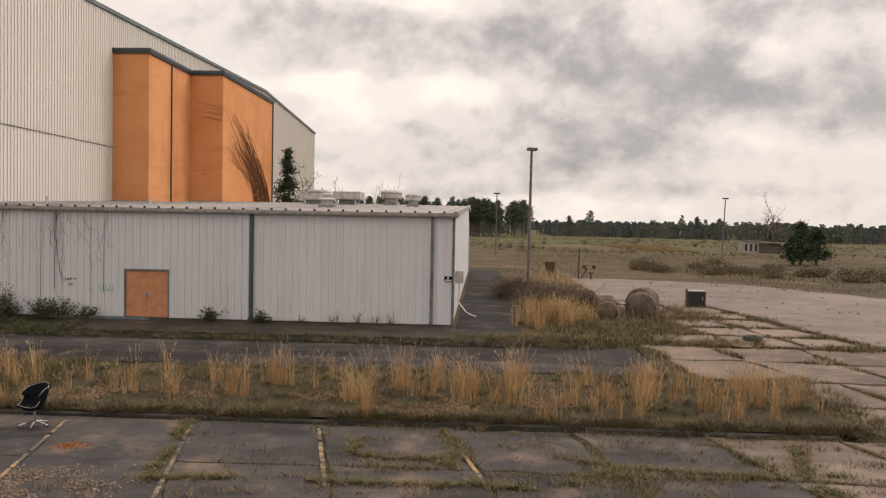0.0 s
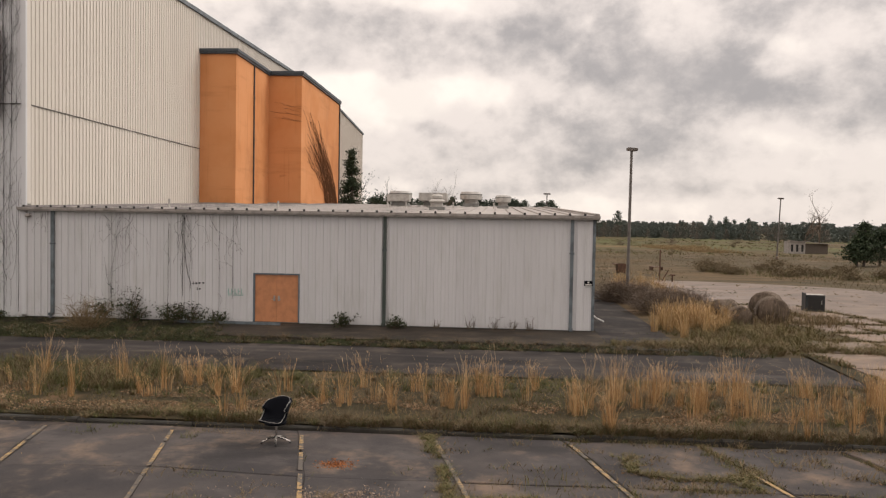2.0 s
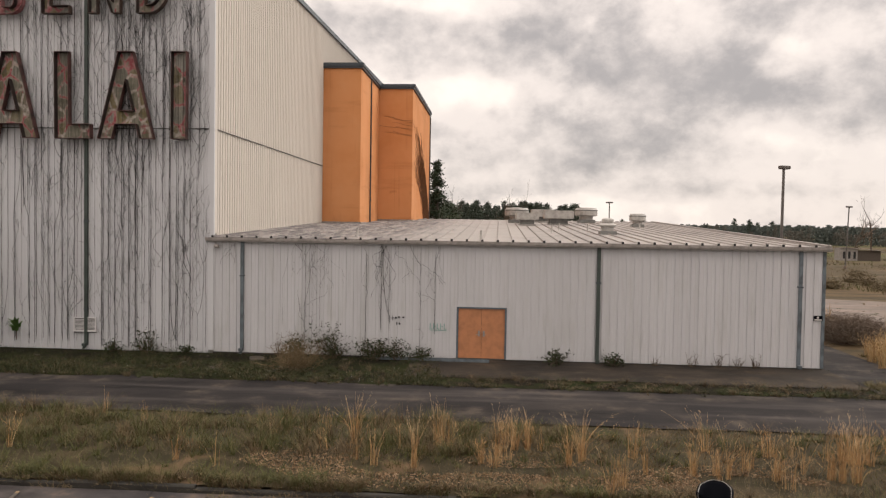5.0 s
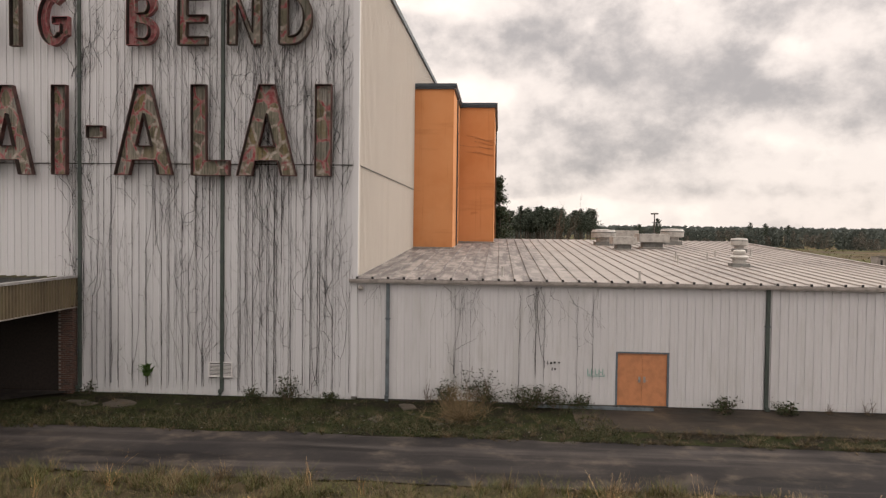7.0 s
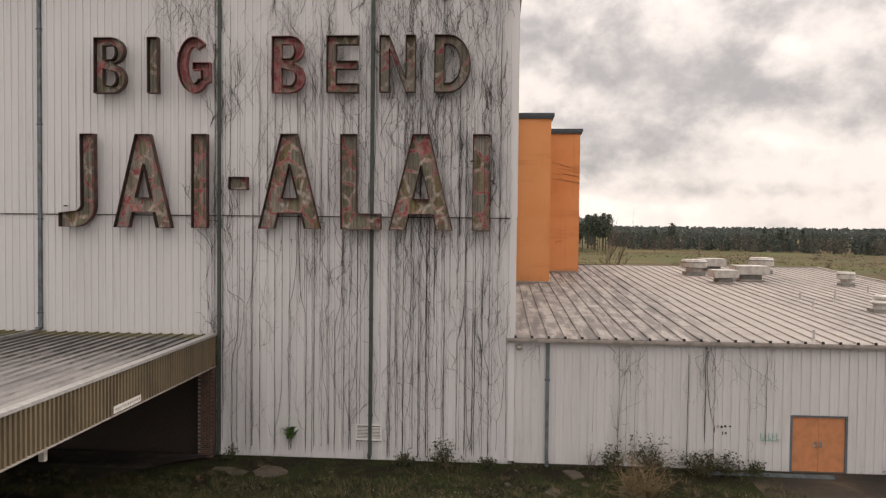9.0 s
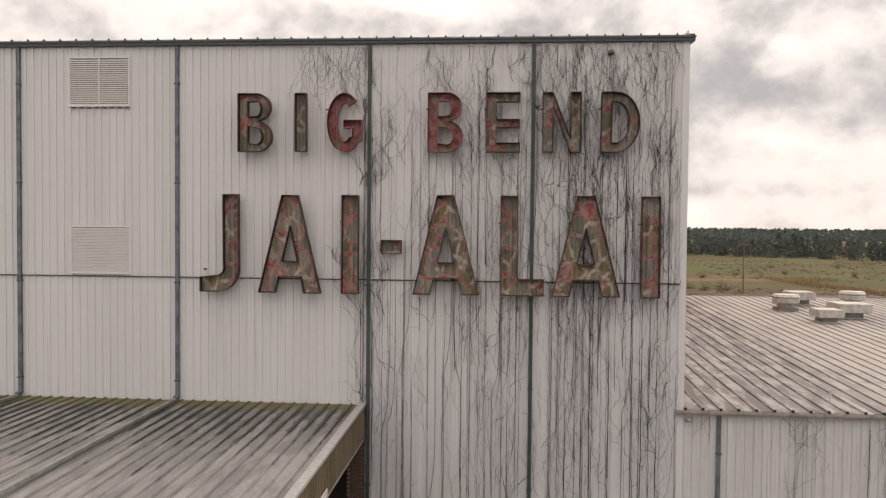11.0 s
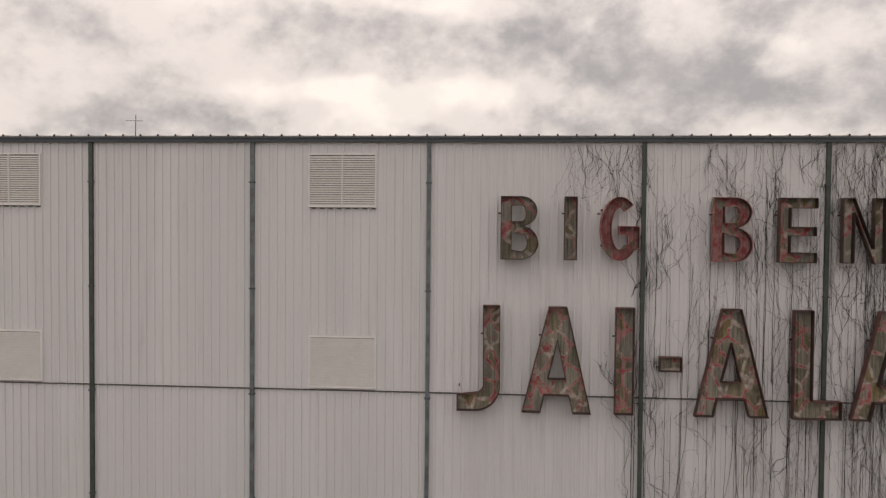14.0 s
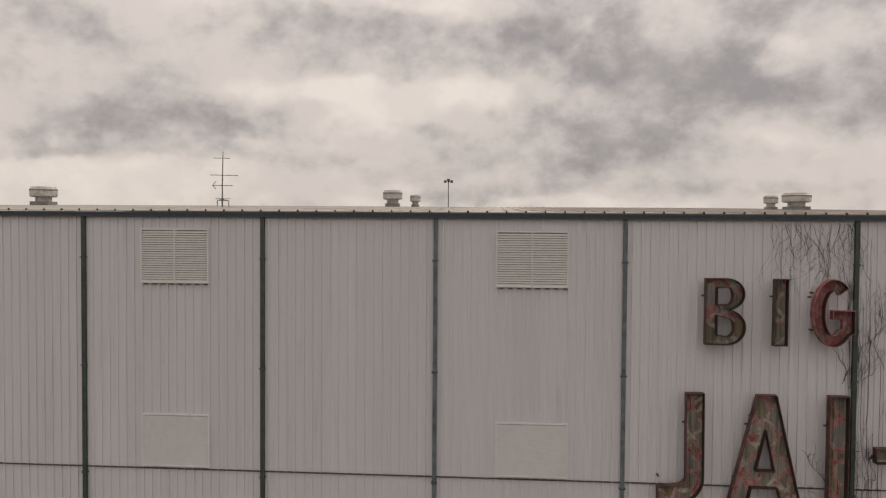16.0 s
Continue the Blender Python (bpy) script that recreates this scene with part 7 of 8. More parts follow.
# ---- things in the lot and the field ----
def shell_chair():
    """Swivel shell chair: black vinyl shell with white piping on a four-star chrome foot."""
    t = thing("shell_chair", "black vinyl swivel shell chair with white piping on asphalt", "chair", pose(-10.45, 14.35, -0.285, 0, 0, -24))
    rows, cols = 12, 15
    g = Geo()
    rim = []

    def pt(u, v, off):
        # u across from -1 to 1, v from the seat's front edge to the top of the back
        if v < 0.40:
            f = v / 0.40
            y, z, w = -0.22 + 0.34 * f, 0.45 - 0.06 * math.sin(math.pi * f), 0.25 + 0.04 * f
            wrap, side = 0.02 + 0.12 * f, 0.02 + 0.22 * f ** 1.1
        else:
            f = (v - 0.40) / 0.60
            y, z, w = 0.12 + 0.14 * f, 0.45 + 0.45 * f, 0.29 - 0.04 * f * f
            wrap, side = 0.26 - 0.13 * f, 0.22 * max(0.0, 1 - f) ** 0.8 - 0.07 * f ** 3
        c = abs(u) ** 2.4
        n = Vector((u * 0.8, 0.6 if v > 0.40 else 0.1, -0.2 if v > 0.40 else -0.9)).normalized()
        return Vector((u * w, y - wrap * c, z + side * c)) + n * off

    for off in (0.0, 0.05):
        for i in range(rows):
            for j in range(cols):
                g.v.append(tuple(pt(-1 + 2 * j / (cols - 1), i / (rows - 1), off)))
    n = rows * cols
    for i in range(rows - 1):
        for j in range(cols - 1):
            a = i * cols + j
            g.f += [(a, a + 1, a + cols + 1, a + cols), (n + a, n + a + cols, n + a + cols + 1, n + a + 1)]
    border = [j for j in range(cols)] + [i * cols + cols - 1 for i in range(1, rows)] + [(rows - 1) * cols + j for j in range(cols - 2, -1, -1)] + [i * cols for i in range(rows - 2, 0, -1)]
    for a, b in zip(border, border[1:] + border[:1]):
        g.f.append((a, n + a, n + b, b))
    shell = part("shell", g, M_BLACK, t, "black vinyl shell", smooth=True)
    g2 = Geo()
    g2.tube([g.v[b] for b in border + border[:1]], 0.0042, 6, False)
    part("piping", g2, M_PIPING, shell, "white piping")
    g2 = Geo()
    g2.lathe([(0.22, 0.0), (0.235, 0.04), (0.19, 0.065), (0.08, 0.07)], 18, (0, -0.03, 0.385))
    part("cushion", g2, M_BLACK, t, smooth=True)
    g2 = Geo()
    g2.tube([(0, 0, 0.06), (0, 0, 0.40)], [0.028, 0.024], 10)
    part("column", g2, M_CHROME, t)
    for k in range(5):
        a = radians(20 + 72 * k)
        g2 = Geo()
        g2.tube([(0.02 * math.cos(a), 0.02 * math.sin(a), 0.10), (0.16 * math.cos(a), 0.16 * math.sin(a), 0.075), (0.30 * math.cos(a), 0.30 * math.sin(a), 0.03)], [0.02, 0.018, 0.013], 7)
        leg = part("leg", g2, M_CHROME, t, "chrome leg")
        g2 = Geo()
        g2.lathe([(0.022, 0.0), (0.022, 0.02), (0.012, 0.03)], 8, (0.30 * math.cos(a), 0.30 * math.sin(a), 0.0))
        part("glide", g2, M_RUBBER, leg)


shell_chair()


def lamp_post(x, y, z, h, heads, label, lean=0.0, yaw=0.0):
    t = thing("lamp_post", label, "street lamp", pose(x, y, z, 0, lean, yaw), "yard lamps")
    g = Geo()
    g.lathe([(0.22, 0.0), (0.22, 0.5), (0.10, 0.55)], 12)
    part("footing", g, M_CONCRETE, t)
    g = Geo()
    g.tube([(0, 0, 0.4), (0, 0, h * 0.5), (0, 0, h)], [0.10, 0.09, 0.075], 10)
    part("pole", g, M_POLE, t)
    for a, b in heads:
        g = Geo()
        i = len(g.v)
        g.box(a, b, -0.17, 0.17, h - 0.05, h + 0.14)
        hd = part("lamp_head", g, M_POLE, t, "flat grey lamp head")
        bevel(hd, 0.03)
        part("lens", one_box(a + 0.05, b - 0.05, -0.13, 0.13, h - 0.062, h - 0.051), M_LOUVRE, hd)
    return t


lamp_post(2.03, 45.75, -0.05, 9.0, [(-0.28, 0.36)], "tall grey lamp post with a flat head, standing in scrub", 0.35, 20)
lamp_post(33.6, 108.4, 0.0, 8.7, [(-0.42, 0.42)], "leaning grey lamp post far across the yard", 2.0, 0)
lamp_post(1.25, 109.3, 0.0, 8.9, [(-0.5, 0.5)], "distant grey lamp post with a flat head", 0.0, 0)
# flood lights far behind the hall
t = thing("flood_mast", "far tall mast with three flood lamps", "street lamp", pose(-60.4, 190.0, 0.0))
g = Geo()
g.tube([(0, 0, 0), (0, 0, 28.7)], [0.2, 0.10], 8)
part("mast", g, M_POLE, t)
g = Geo()
g.tube([(-0.9, 0, 28.2), (0.9, 0, 28.2)], 0.06, 6)
part("crossbar", g, M_POLE, t)
for dx in (-0.8, 0.0, 0.8):
    part("flood_lamp", one_box(dx - 0.32, dx + 0.32, -0.3, 0.3, 27.95 + (0.35 if dx == 0 else 0), 28.55 + (0.35 if dx == 0 else 0)), M_POLE, t)


def hay_bale(x, y, r, ln, yaw, label):
    t = thing("hay_bale", label, "hay bale", pose(x, y, ground_z(x, y) + r * 0.86, 0, 0, yaw), "old round bales")
    g = Geo()
    n, m = 22, 9
    for i in range(m + 1):
        for j in range(n):
            a = 2 * math.pi * j / n
            rr = r * (1 + 0.07 * noise.noise((math.cos(a) * 1.5, math.sin(a) * 1.5, i * 0.5 + x))) * (0.86 if i in (0, m) else 1.0)
            sag = 0.9 if math.sin(a) < -0.5 else 1.0
            g.v.append((-ln / 2 + ln * i / m, rr * math.cos(a) * 1.06, rr * math.sin(a) * sag))
    for i in range(m):
        for j in range(n):
            g.f.append((i * n + j, i * n + (j + 1) % n, (i + 1) * n + (j + 1) % n, (i + 1) * n + j))
    g.f += [tuple(range(n))[::-1], tuple(m * n + j for j in range(n))]
    part("roll", g, M_ROLL, t, smooth=True)
    g = Geo()
    for _ in range(900):
        a, u = R.uniform(-0.6, math.pi + 0.6), R.uniform(-ln / 2, ln / 2)
        p = Vector((u, r * 1.04 * math.cos(a), r * 1.0 * math.sin(a)))
        d = Vector((R.gauss(0, 0.15), -math.sin(a) * (1 if a > math.pi / 2 else -1) * -1, 0)).normalized() * R.uniform(0.1, 0.4)
        e = p + Vector((R.gauss(0, 0.08), math.copysign(0.12, math.cos(a)) * R.random(), -R.uniform(0.05, 0.4))) + Vector((0, 0, 0.02))
        w = Vector((0.014, 0, 0))
        g.quad(tuple(p - w), tuple(p + w), tuple(e + w * 0.4), tuple(e - w * 0.4))
    part("loose_hay", g, M_HAY, t)["kind"] = "stuff"


H = "weathered grey round hay bale among dry weeds"
hay_bale(6.75, 34.9, 0.66, 1.05, 75, H)
hay_bale(5.0, 33.9, 0.46, 0.75, 80, "small grey round hay bale overgrown with weeds")
hay_bale(7.35, 37.4, 0.68, 1.1, 60, "brown round hay bale with an open dark end")
hay_bale(5.3, 37.2, 0.45, 0.9, 20, H)
g = Geo()
for _ in range(160):
    x, y = R.gauss(7.0, 1.6), R.gauss(34.3, 1.0)
    clump(g, x, y, ground_z(x, y), 5, R.uniform(0.4, 0.95), 0.12, 0.02)
stuff("bale_weeds", g, M_STRAW, "pale dry weeds round the hay bales", "weeds")

t = thing("steel_cabinet", "dark dented steel cabinet with a pale top edge", "cabinet", pose(10.8, 40.0, -0.02, 0, 0, -7))
bevel(part("body", one_box(-0.47, 0.47, 0.0, 0.70, 0, 0.87), M_BIN, t), 0.02)
bevel(part("top", one_box(-0.49, 0.49, -0.03, 0.73, 0.87, 0.90), M_GUTTER, t, "pale top edge"), 0.01)
part("side_panel", one_box(-0.50, -0.475, -0.02, 0.71, 0.0, 0.97), M_BIN, t)
part("door_panel", one_box(-0.36, 0.40, -0.015, 0.0, 0.12, 0.80), M_RUBBER, t)
part("handle", one_box(0.28, 0.31, -0.05, -0.016, 0.4, 0.6), M_STEEL, t)


def tyre(x, y, yaw):
    t = thing("old_tyre", "worn black tyre lying on the concrete", "tyre", pose(x, y, 0.0, 0, 0, yaw))
    g = Geo()
    n, m = 24, 10
    for i in range(n):
        a = 2 * math.pi * i / n
        for j in range(m):
            b = 2 * math.pi * j / m
            rr = 0.27 + 0.09 * math.cos(b)
            g.v.append((rr * math.cos(a), rr * math.sin(a), 0.10 + 0.10 * math.sin(b)))
    for i in range(n):
        for j in range(m):
            g.f.append((i * m + j, ((i + 1) % n) * m + j, ((i + 1) % n) * m + (j + 1) % m, i * m + (j + 1) % m))
    part("tread", g, M_RUBBER, t, smooth=True)


tyre(9.5, 27.9, 0)
t = thing("rusty_bin", "rust-brown steel bin with an open lid", "bin", pose(5.6, 70.0, 0.0, 0, 0, 10))
g = Geo()
for a, b, c, d in (((-0.4, -0.35), (0.4, -0.35), (0.4, 0.35), (-0.4, 0.35)),):
    lo = [(p[0] * 0.85, p[1] * 0.85, 0.08) for p in (a, b, c, d)]
    hi = [(p[0], p[1], 0.9) for p in (a, b, c, d)]
    for k in range(4):
        g.quad(lo[k], lo[(k + 1) % 4], hi[(k + 1) % 4], hi[k])
    g.quad(*lo[::-1])
    g.quad(*[(p[0] * 0.95, p[1] * 0.95, 0.7) for p in hi])
part("tub", g, M_RUSTBOX, t)
lid = one_box(-0.75, -0.38, -0.36, 0.36, 0.82, 0.9)
part("lid", lid, M_RUSTBOX, t)
for sx in (-0.3, 0.3):
    part("foot", one_box(sx - 0.05, sx + 0.05, -0.3, 0.3, 0.0, 0.08), M_RUBBER, t)
t = thing("broken_pallet", "low dark broken crate on the field", "crate", pose(10.2, 76.5, 0.0, 0, 0, 8))
for k in range(4):
    part("board", one_box(-0.6, 0.6, -0.4 + 0.22 * k, -0.24 + 0.22 * k, 0.30, 0.36), M_RUSTBOX, t)
for sx in (-0.5, 0.5):
    part("bearer", one_box(sx - 0.06, sx + 0.06, -0.42, 0.42, 0.0, 0.30), M_RUSTBOX, t)
t = thing("broken_post", "bent rusty sign post with a fallen arm", "post", pose(7.0, 60.0, -0.05))
g = Geo()
g.tube([(0, 0, 0), (0.02, 0, 2.6)], 0.06, 6)
part("post", g, M_RUSTBOX, t)
g = Geo()
g.tube([(0.2, 0, 0.1), (0.7, 0, 1.0)], 0.05, 6)
part("brace", g, M_RUSTBOX, t)
part("stub_table", one_box(0.8, 1.2, -0.2, 0.2, 0.55, 0.65), M_RUSTBOX, t)
part("stub_leg", one_box(0.95, 1.05, -0.05, 0.05, 0.0, 0.55), M_RUSTBOX, t)

# far shed
shed = thing("far_shed", "collapsing pale plank shed with a rusty lean-to", "shed", pose(50.4, 145.0, -0.3, 0, 0, -8))
part("wall", one_box(-1.4, 1.6, 0, 3.5, 0, 2.5), M_GUTTER, shed)
part("lean_to", one_box(1.62, 5.6, 0.3, 3.2, 0, 2.1), M_BARK, shed)
g = Geo()
for (x0, x1, z0, z1) in ((-1.6, 1.7, 2.8, 2.45), (1.5, 5.9, 2.6, 2.15)):
    g.quad((x0, -0.3, z0), (x1, -0.3, z1), (x1, 3.8, z1), (x0, 3.8, z0))
    g.quad((x0, -0.3, z0 - 0.1), (x1, -0.3, z1 - 0.1), (x1, -0.3, z1), (x0, -0.3, z0))
part("roof", g, M_GUTTER, shed)
# black plates on the solid wall stand in for the unlit inside
for k in range(3):
    part("opening", one_box(-0.9 + 0.9 * k, -0.5 + 0.9 * k, -0.02, 0.0, 0.6, 1.9), M_CLOSURE, shed)


# ---- trees ----
def limb(g, p, d, ln, r, depth, tips, spread=0.55, up=0.12):
    pts, q, dd = [tuple(p)], Vector(p), Vector(d)
    for _ in range(3):
        q = q + dd * ln / 3
        dd = (dd + Vector((R.gauss(0, 0.14), R.gauss(0, 0.14), R.gauss(up, 0.1)))).normalized()
        pts.append(tuple(q))
    g.tube(pts, [r, r * 0.85, r * 0.68, r * 0.5], 5 if depth > 1 else 3, False)
    if depth == 0:
        tips.append(q)
        return
    for _ in range(R.randint(2, 4)):
        e = (dd + Vector((R.gauss(0, spread), R.gauss(0, spread), R.gauss(0.05, spread * 0.6)))).normalized()
        k = R.randint(1, 3)
        limb(g, pts[k], e, ln * R.uniform(0.55, 0.8), r * 0.55, depth - 1, tips, spread, up)


def tree(x, y, z, h, r, depth, leaf, leaf_n, mat, label, name="tree", clump_r=0.5, stems=1, spread=0.5, leaf_up=0.3, bark=None):
    t = thing(name, label, "tree", pose(x, y, z), "trees")
    g, tips = Geo(), []
    for s in range(stems):
        d = Vector((R.gauss(0, 0.06 + 0.1 * (stems > 1)), R.gauss(0, 0.06), 1)).normalized()
        limb(g, (R.gauss(0, 0.2) * (stems > 1), 0, -0.2), d, h * 0.5, r, depth, tips, spread)
    part("trunk", g, bark or M_BARK, t)
    if leaf_n:
        gl = Geo()
        for p in tips:
            for _ in range(leaf_n):
                leaf_card(gl, p.x + R.gauss(0, clump_r), p.y + R.gauss(0, clump_r), p.z + R.gauss(0, clump_r * 0.7), leaf * R.uniform(0.6, 1.3), leaf_up)
        part("crown", gl, mat, t)
    return t


# dark evergreen and bare saplings behind the orange tower
t = thing("evergreen", "tall dark evergreen behind the orange tower", "tree", pose(-20.7, 74.2, 0.0), "trees")
g, gl = Geo(), Geo()
g.tube([(0, 0, 0), (0.2, 0.1, 6), (0.0, 0.0, 11.6)], [0.22, 0.14, 0.04], 6)
for _ in range(120):
    z = R.uniform(3.5, 11.6)
    f = (11.9 - z) / 8
    a = R.uniform(0, 6.283)
    ln = R.uniform(0.4, 1.15) * (0.4 + 3.4 * f) * (0.6 + 0.5 * noise.noise((z * 0.9, a, 0.0)))
    e = Vector((ln * math.cos(a), ln * math.sin(a), z - 0.2 * ln))
    g.tube([(0, 0, z), tuple(e)], [0.03, 0.012], 3, False)
    for _ in range(44):
        k = R.uniform(0.15, 1.05)
        leaf_card(gl, e.x * k + R.gauss(0, 0.16), e.y * k + R.gauss(0, 0.16), z + (e.z - z) * k + R.gauss(0, 0.15), R.uniform(0.08, 0.18))
part("trunk", g, M_BARK, t)
part("crown", gl, M_PINE, t)
tree(-23.4, 92.5, 0, 9.4, 0.16, 4, 0.12, 5, M_PINE, "thin half-bare tree beside the hall wall", clump_r=0.4, spread=0.6)
tree(-23.0, 90.5, 0, 6.6, 0.16, 4, 0.16, 60, M_PINE, "thin half-bare tree beside the hall wall", clump_r=0.5, spread=0.6)
tree(-21.6, 98.0, 0, 8.4, 0.14, 4, 0.1, 0, None, "bare leafless sapling behind the low wing")
tree(-20.2, 97.0, 0, 7.4, 0.12, 4, 0.1, 0, None, "bare leafless sapling behind the low wing")
tree(-14.5, 90.0, 0, 9.4, 0.09, 4, 0.1, 0, None, "tall pale bare tree far behind the roof", spread=0.32, bark=M_SCRUB)
tree(-13.2, 91.0, 0, 8.2, 0.09, 4, 0.1, 0, None, "tall pale bare tree far behind the roof", spread=0.32, bark=M_SCRUB)
# juniper by the field
for dx, hh in ((0.0, 5.2), (2.3, 4.4), (-1.0, 3.4)):
    t = thing("juniper", "dark bushy juniper at the field edge", "tree", pose(38.6 + dx, 93.8 + dx * 0.4, 0.0), "trees")
    g, gl = Geo(), Geo()
    g.tube([(0, 0, -0.1), (0.1, 0, hh * 0.9)], [0.16, 0.03], 6)
    for _ in range(110):
        z = R.uniform(0.5, hh)
        f = 1 - (z / hh) ** 1.4
        a = R.uniform(0, 6.283)
        ln = R.uniform(0.5, 1.0) * (0.45 + 1.9 * f)
        e = Vector((ln * math.cos(a), ln * math.sin(a), min(hh, z + 0.25 * ln)))
        g.tube([(0, 0, z * 0.85), tuple(e)], [0.03, 0.01], 3, False)
        for _ in range(20):
            k = R.uniform(0.35, 1.1)
            leaf_card(gl, e.x * k + R.gauss(0, 0.2), e.y * k + R.gauss(0, 0.2), e.z * k + z * (1 - k) + R.gauss(0, 0.2), R.uniform(0.12, 0.24))
    part("trunk", g, M_BARK, t)
    part("crown", gl, M_PINE, t)
tree(56.0, 148.0, 0, 9.0, 0.2, 4, 0.2, 0, None, "bare spreading tree beside the far shed", spread=0.75, bark=M_SCRUB)
tree(53.5, 150.0, 0, 7.0, 0.18, 4, 0.2, 0, None, "bare spreading tree beside the far shed", spread=0.75, bark=M_SCRUB)


def pine_mesh(h, seed, n=90):
    """A tall pine: bare stem and a ragged crown of needle clumps."""
    q = random.Random(seed)
    g, gl = Geo(), Geo()
    g.tube([(0, 0, -0.3), (q.gauss(0, 0.15), 0, h * 0.55), (q.gauss(0, 0.3), 0, h)], [0.2, 0.15, 0.05], 5)
    for _ in range(n):
        f = q.uniform(0.0, 1.0)
        z = h * (0.50 + 0.50 * f)
        rad = h * 0.20 * (1.1 - f ** 2) * q.uniform(0.2, 1.0)
        a = q.uniform(0, 6.283)
        c = Vector((rad * math.cos(a), rad * math.sin(a), z))
        for _ in range(11):
            d = Vector((q.gauss(0, 1), q.gauss(0, 1), q.gauss(0.2, 0.6))).normalized()
            e = d.cross(Vector((q.gauss(0, 1), q.gauss(0, 1), q.gauss(0, 1)))).normalized()
            p = c + Vector((q.gauss(0, 0.4), q.gauss(0, 0.4), q.gauss(0, 0.3)))
            s = q.uniform(0.20, 0.42)
            gl.quad(tuple(p - d * s), tuple(p + e * s * 0.5), tuple(p + d * s), tuple(p - e * s * 0.5))
    return g.mesh("trunk", M_BARK), gl.mesh("crown", M_HAZED_PINE)


PINES = [pine_mesh(14.0, k) for k in range(4)]
fr = random.Random(21)


def pine(x, y, s, label):
    t = thing("pine_tree", label, "tree", pose(x, y, ground_z(x, y), 0, 0, fr.uniform(0, 360)), "pine stand")
    t.scale = (s * fr.uniform(0.85, 1.15), s * fr.uniform(0.85, 1.15), s)
    a, b = PINES[fr.randrange(4)]
    part("trunk", a, M_BARK, t)
    part("crown", b, M_HAZED_PINE, t)


for _ in range(170):
    y = 292 + fr.random() ** 1.4 * 64
    pine(fr.uniform(-62, 18.5 + (y - 296) * 0.12), y, fr.uniform(0.70, 1.10), "tall dark pine in a dense stand")
for x, y, s in ((34, 300, 0.62), (45, 320, 0.8), (24, 340, 0.5), (86, 330, 0.72), (90, 322, 0.62), (94, 335, 0.7), (99, 340, 0.62), (104, 336, 0.66), (72, 318, 0.5)):
    pine(x, y, s, "tall scattered pine at the field edge")


def woods(name, count, x0, x1, y0, y1, hmin, hmax, cards, size, label, edge=None, mat=None):
    """Far mixed woods as one mass of small leaf clumps."""
    q = random.Random(len(name) + count)
    g = Geo()
    for _ in range(count):
        x, y = q.uniform(x0, x1), y0 + (y1 - y0) * q.random() ** 1.5
        if edge:
            y += edge(x)
        h = q.uniform(hmin, hmax)
        r = h * q.uniform(0.25, 0.42)
        z0 = ground_z(x, y) if y < 300 else 0
        for _ in range(cards):
            f = q.random() ** 0.8
            a, rr = q.uniform(0, 6.283), r * math.sqrt(q.random()) * (1.15 - 0.75 * f)
            p = Vector((x + rr * math.cos(a), y + rr * math.sin(a), z0 + h * (0.02 + 0.98 * f)))
            d = Vector((q.gauss(0, 1), q.gauss(0, 0.5), q.gauss(0, 0.8))).normalized()
            e = d.cross(Vector((0, 1, 0.2))).normalized()
            s = size * q.uniform(0.5, 1.3)
            g.quad(tuple(p - d * s), tuple(p + e * s * 0.6), tuple(p + d * s), tuple(p - e * s * 0.6))
    return stuff(name, g, mat or M_HAZED_WOOD, label, "woods")


def wood_edge(x):
    return -min(78.0, 0.85 * max(0.0, x - 52.0)) - 0.22 * max(0.0, x - 150.0)


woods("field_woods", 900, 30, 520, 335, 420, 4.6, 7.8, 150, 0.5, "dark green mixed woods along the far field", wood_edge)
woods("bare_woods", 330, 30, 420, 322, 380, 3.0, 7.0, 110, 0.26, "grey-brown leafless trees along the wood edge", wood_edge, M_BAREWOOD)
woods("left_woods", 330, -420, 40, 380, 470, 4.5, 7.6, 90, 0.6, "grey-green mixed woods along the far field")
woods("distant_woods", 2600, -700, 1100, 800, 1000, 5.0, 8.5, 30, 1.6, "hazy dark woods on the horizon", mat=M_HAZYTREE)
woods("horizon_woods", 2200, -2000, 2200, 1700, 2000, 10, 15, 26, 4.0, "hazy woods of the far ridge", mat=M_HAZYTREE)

# white annex and a green tree behind the orange towers
annex = thing("annex", "small white steel annex behind the orange towers", "shed", pose(-25.9, 92.0, 0.0))
part("wall", one_box(0.0, 3.2, 0.0, 5.0, -0.2, 6.55), M_WALL_LOW, annex)
g = Geo()
for y0, y1 in ((-0.25, 5.2),):
    a = [(0.0, y0, 7.15), (3.5, y0, 6.55), (3.5, y0, 6.68), (0.0, y0, 7.28)]
    b = [(x, y1, z) for x, _, z in a]
    for k in range(4):
        g.quad(a[k], a[(k + 1) % 4], b[(k + 1) % 4], b[k])
    g.quad(*a[::-1])
    g.quad(*b)
g.quad((0.0, -0.01, 6.5), (3.2, -0.01, 6.5), (3.2, -0.01, 6.6), (0.0, -0.01, 7.15))
part("roof", g, M_GUTTER, annex)
tree(-26.0, 150.0, 0, 6.2, 0.13, 3, 0.22, 60, M_GREEN, "leafy olive green tree behind the low wing", clump_r=0.6, spread=0.6)

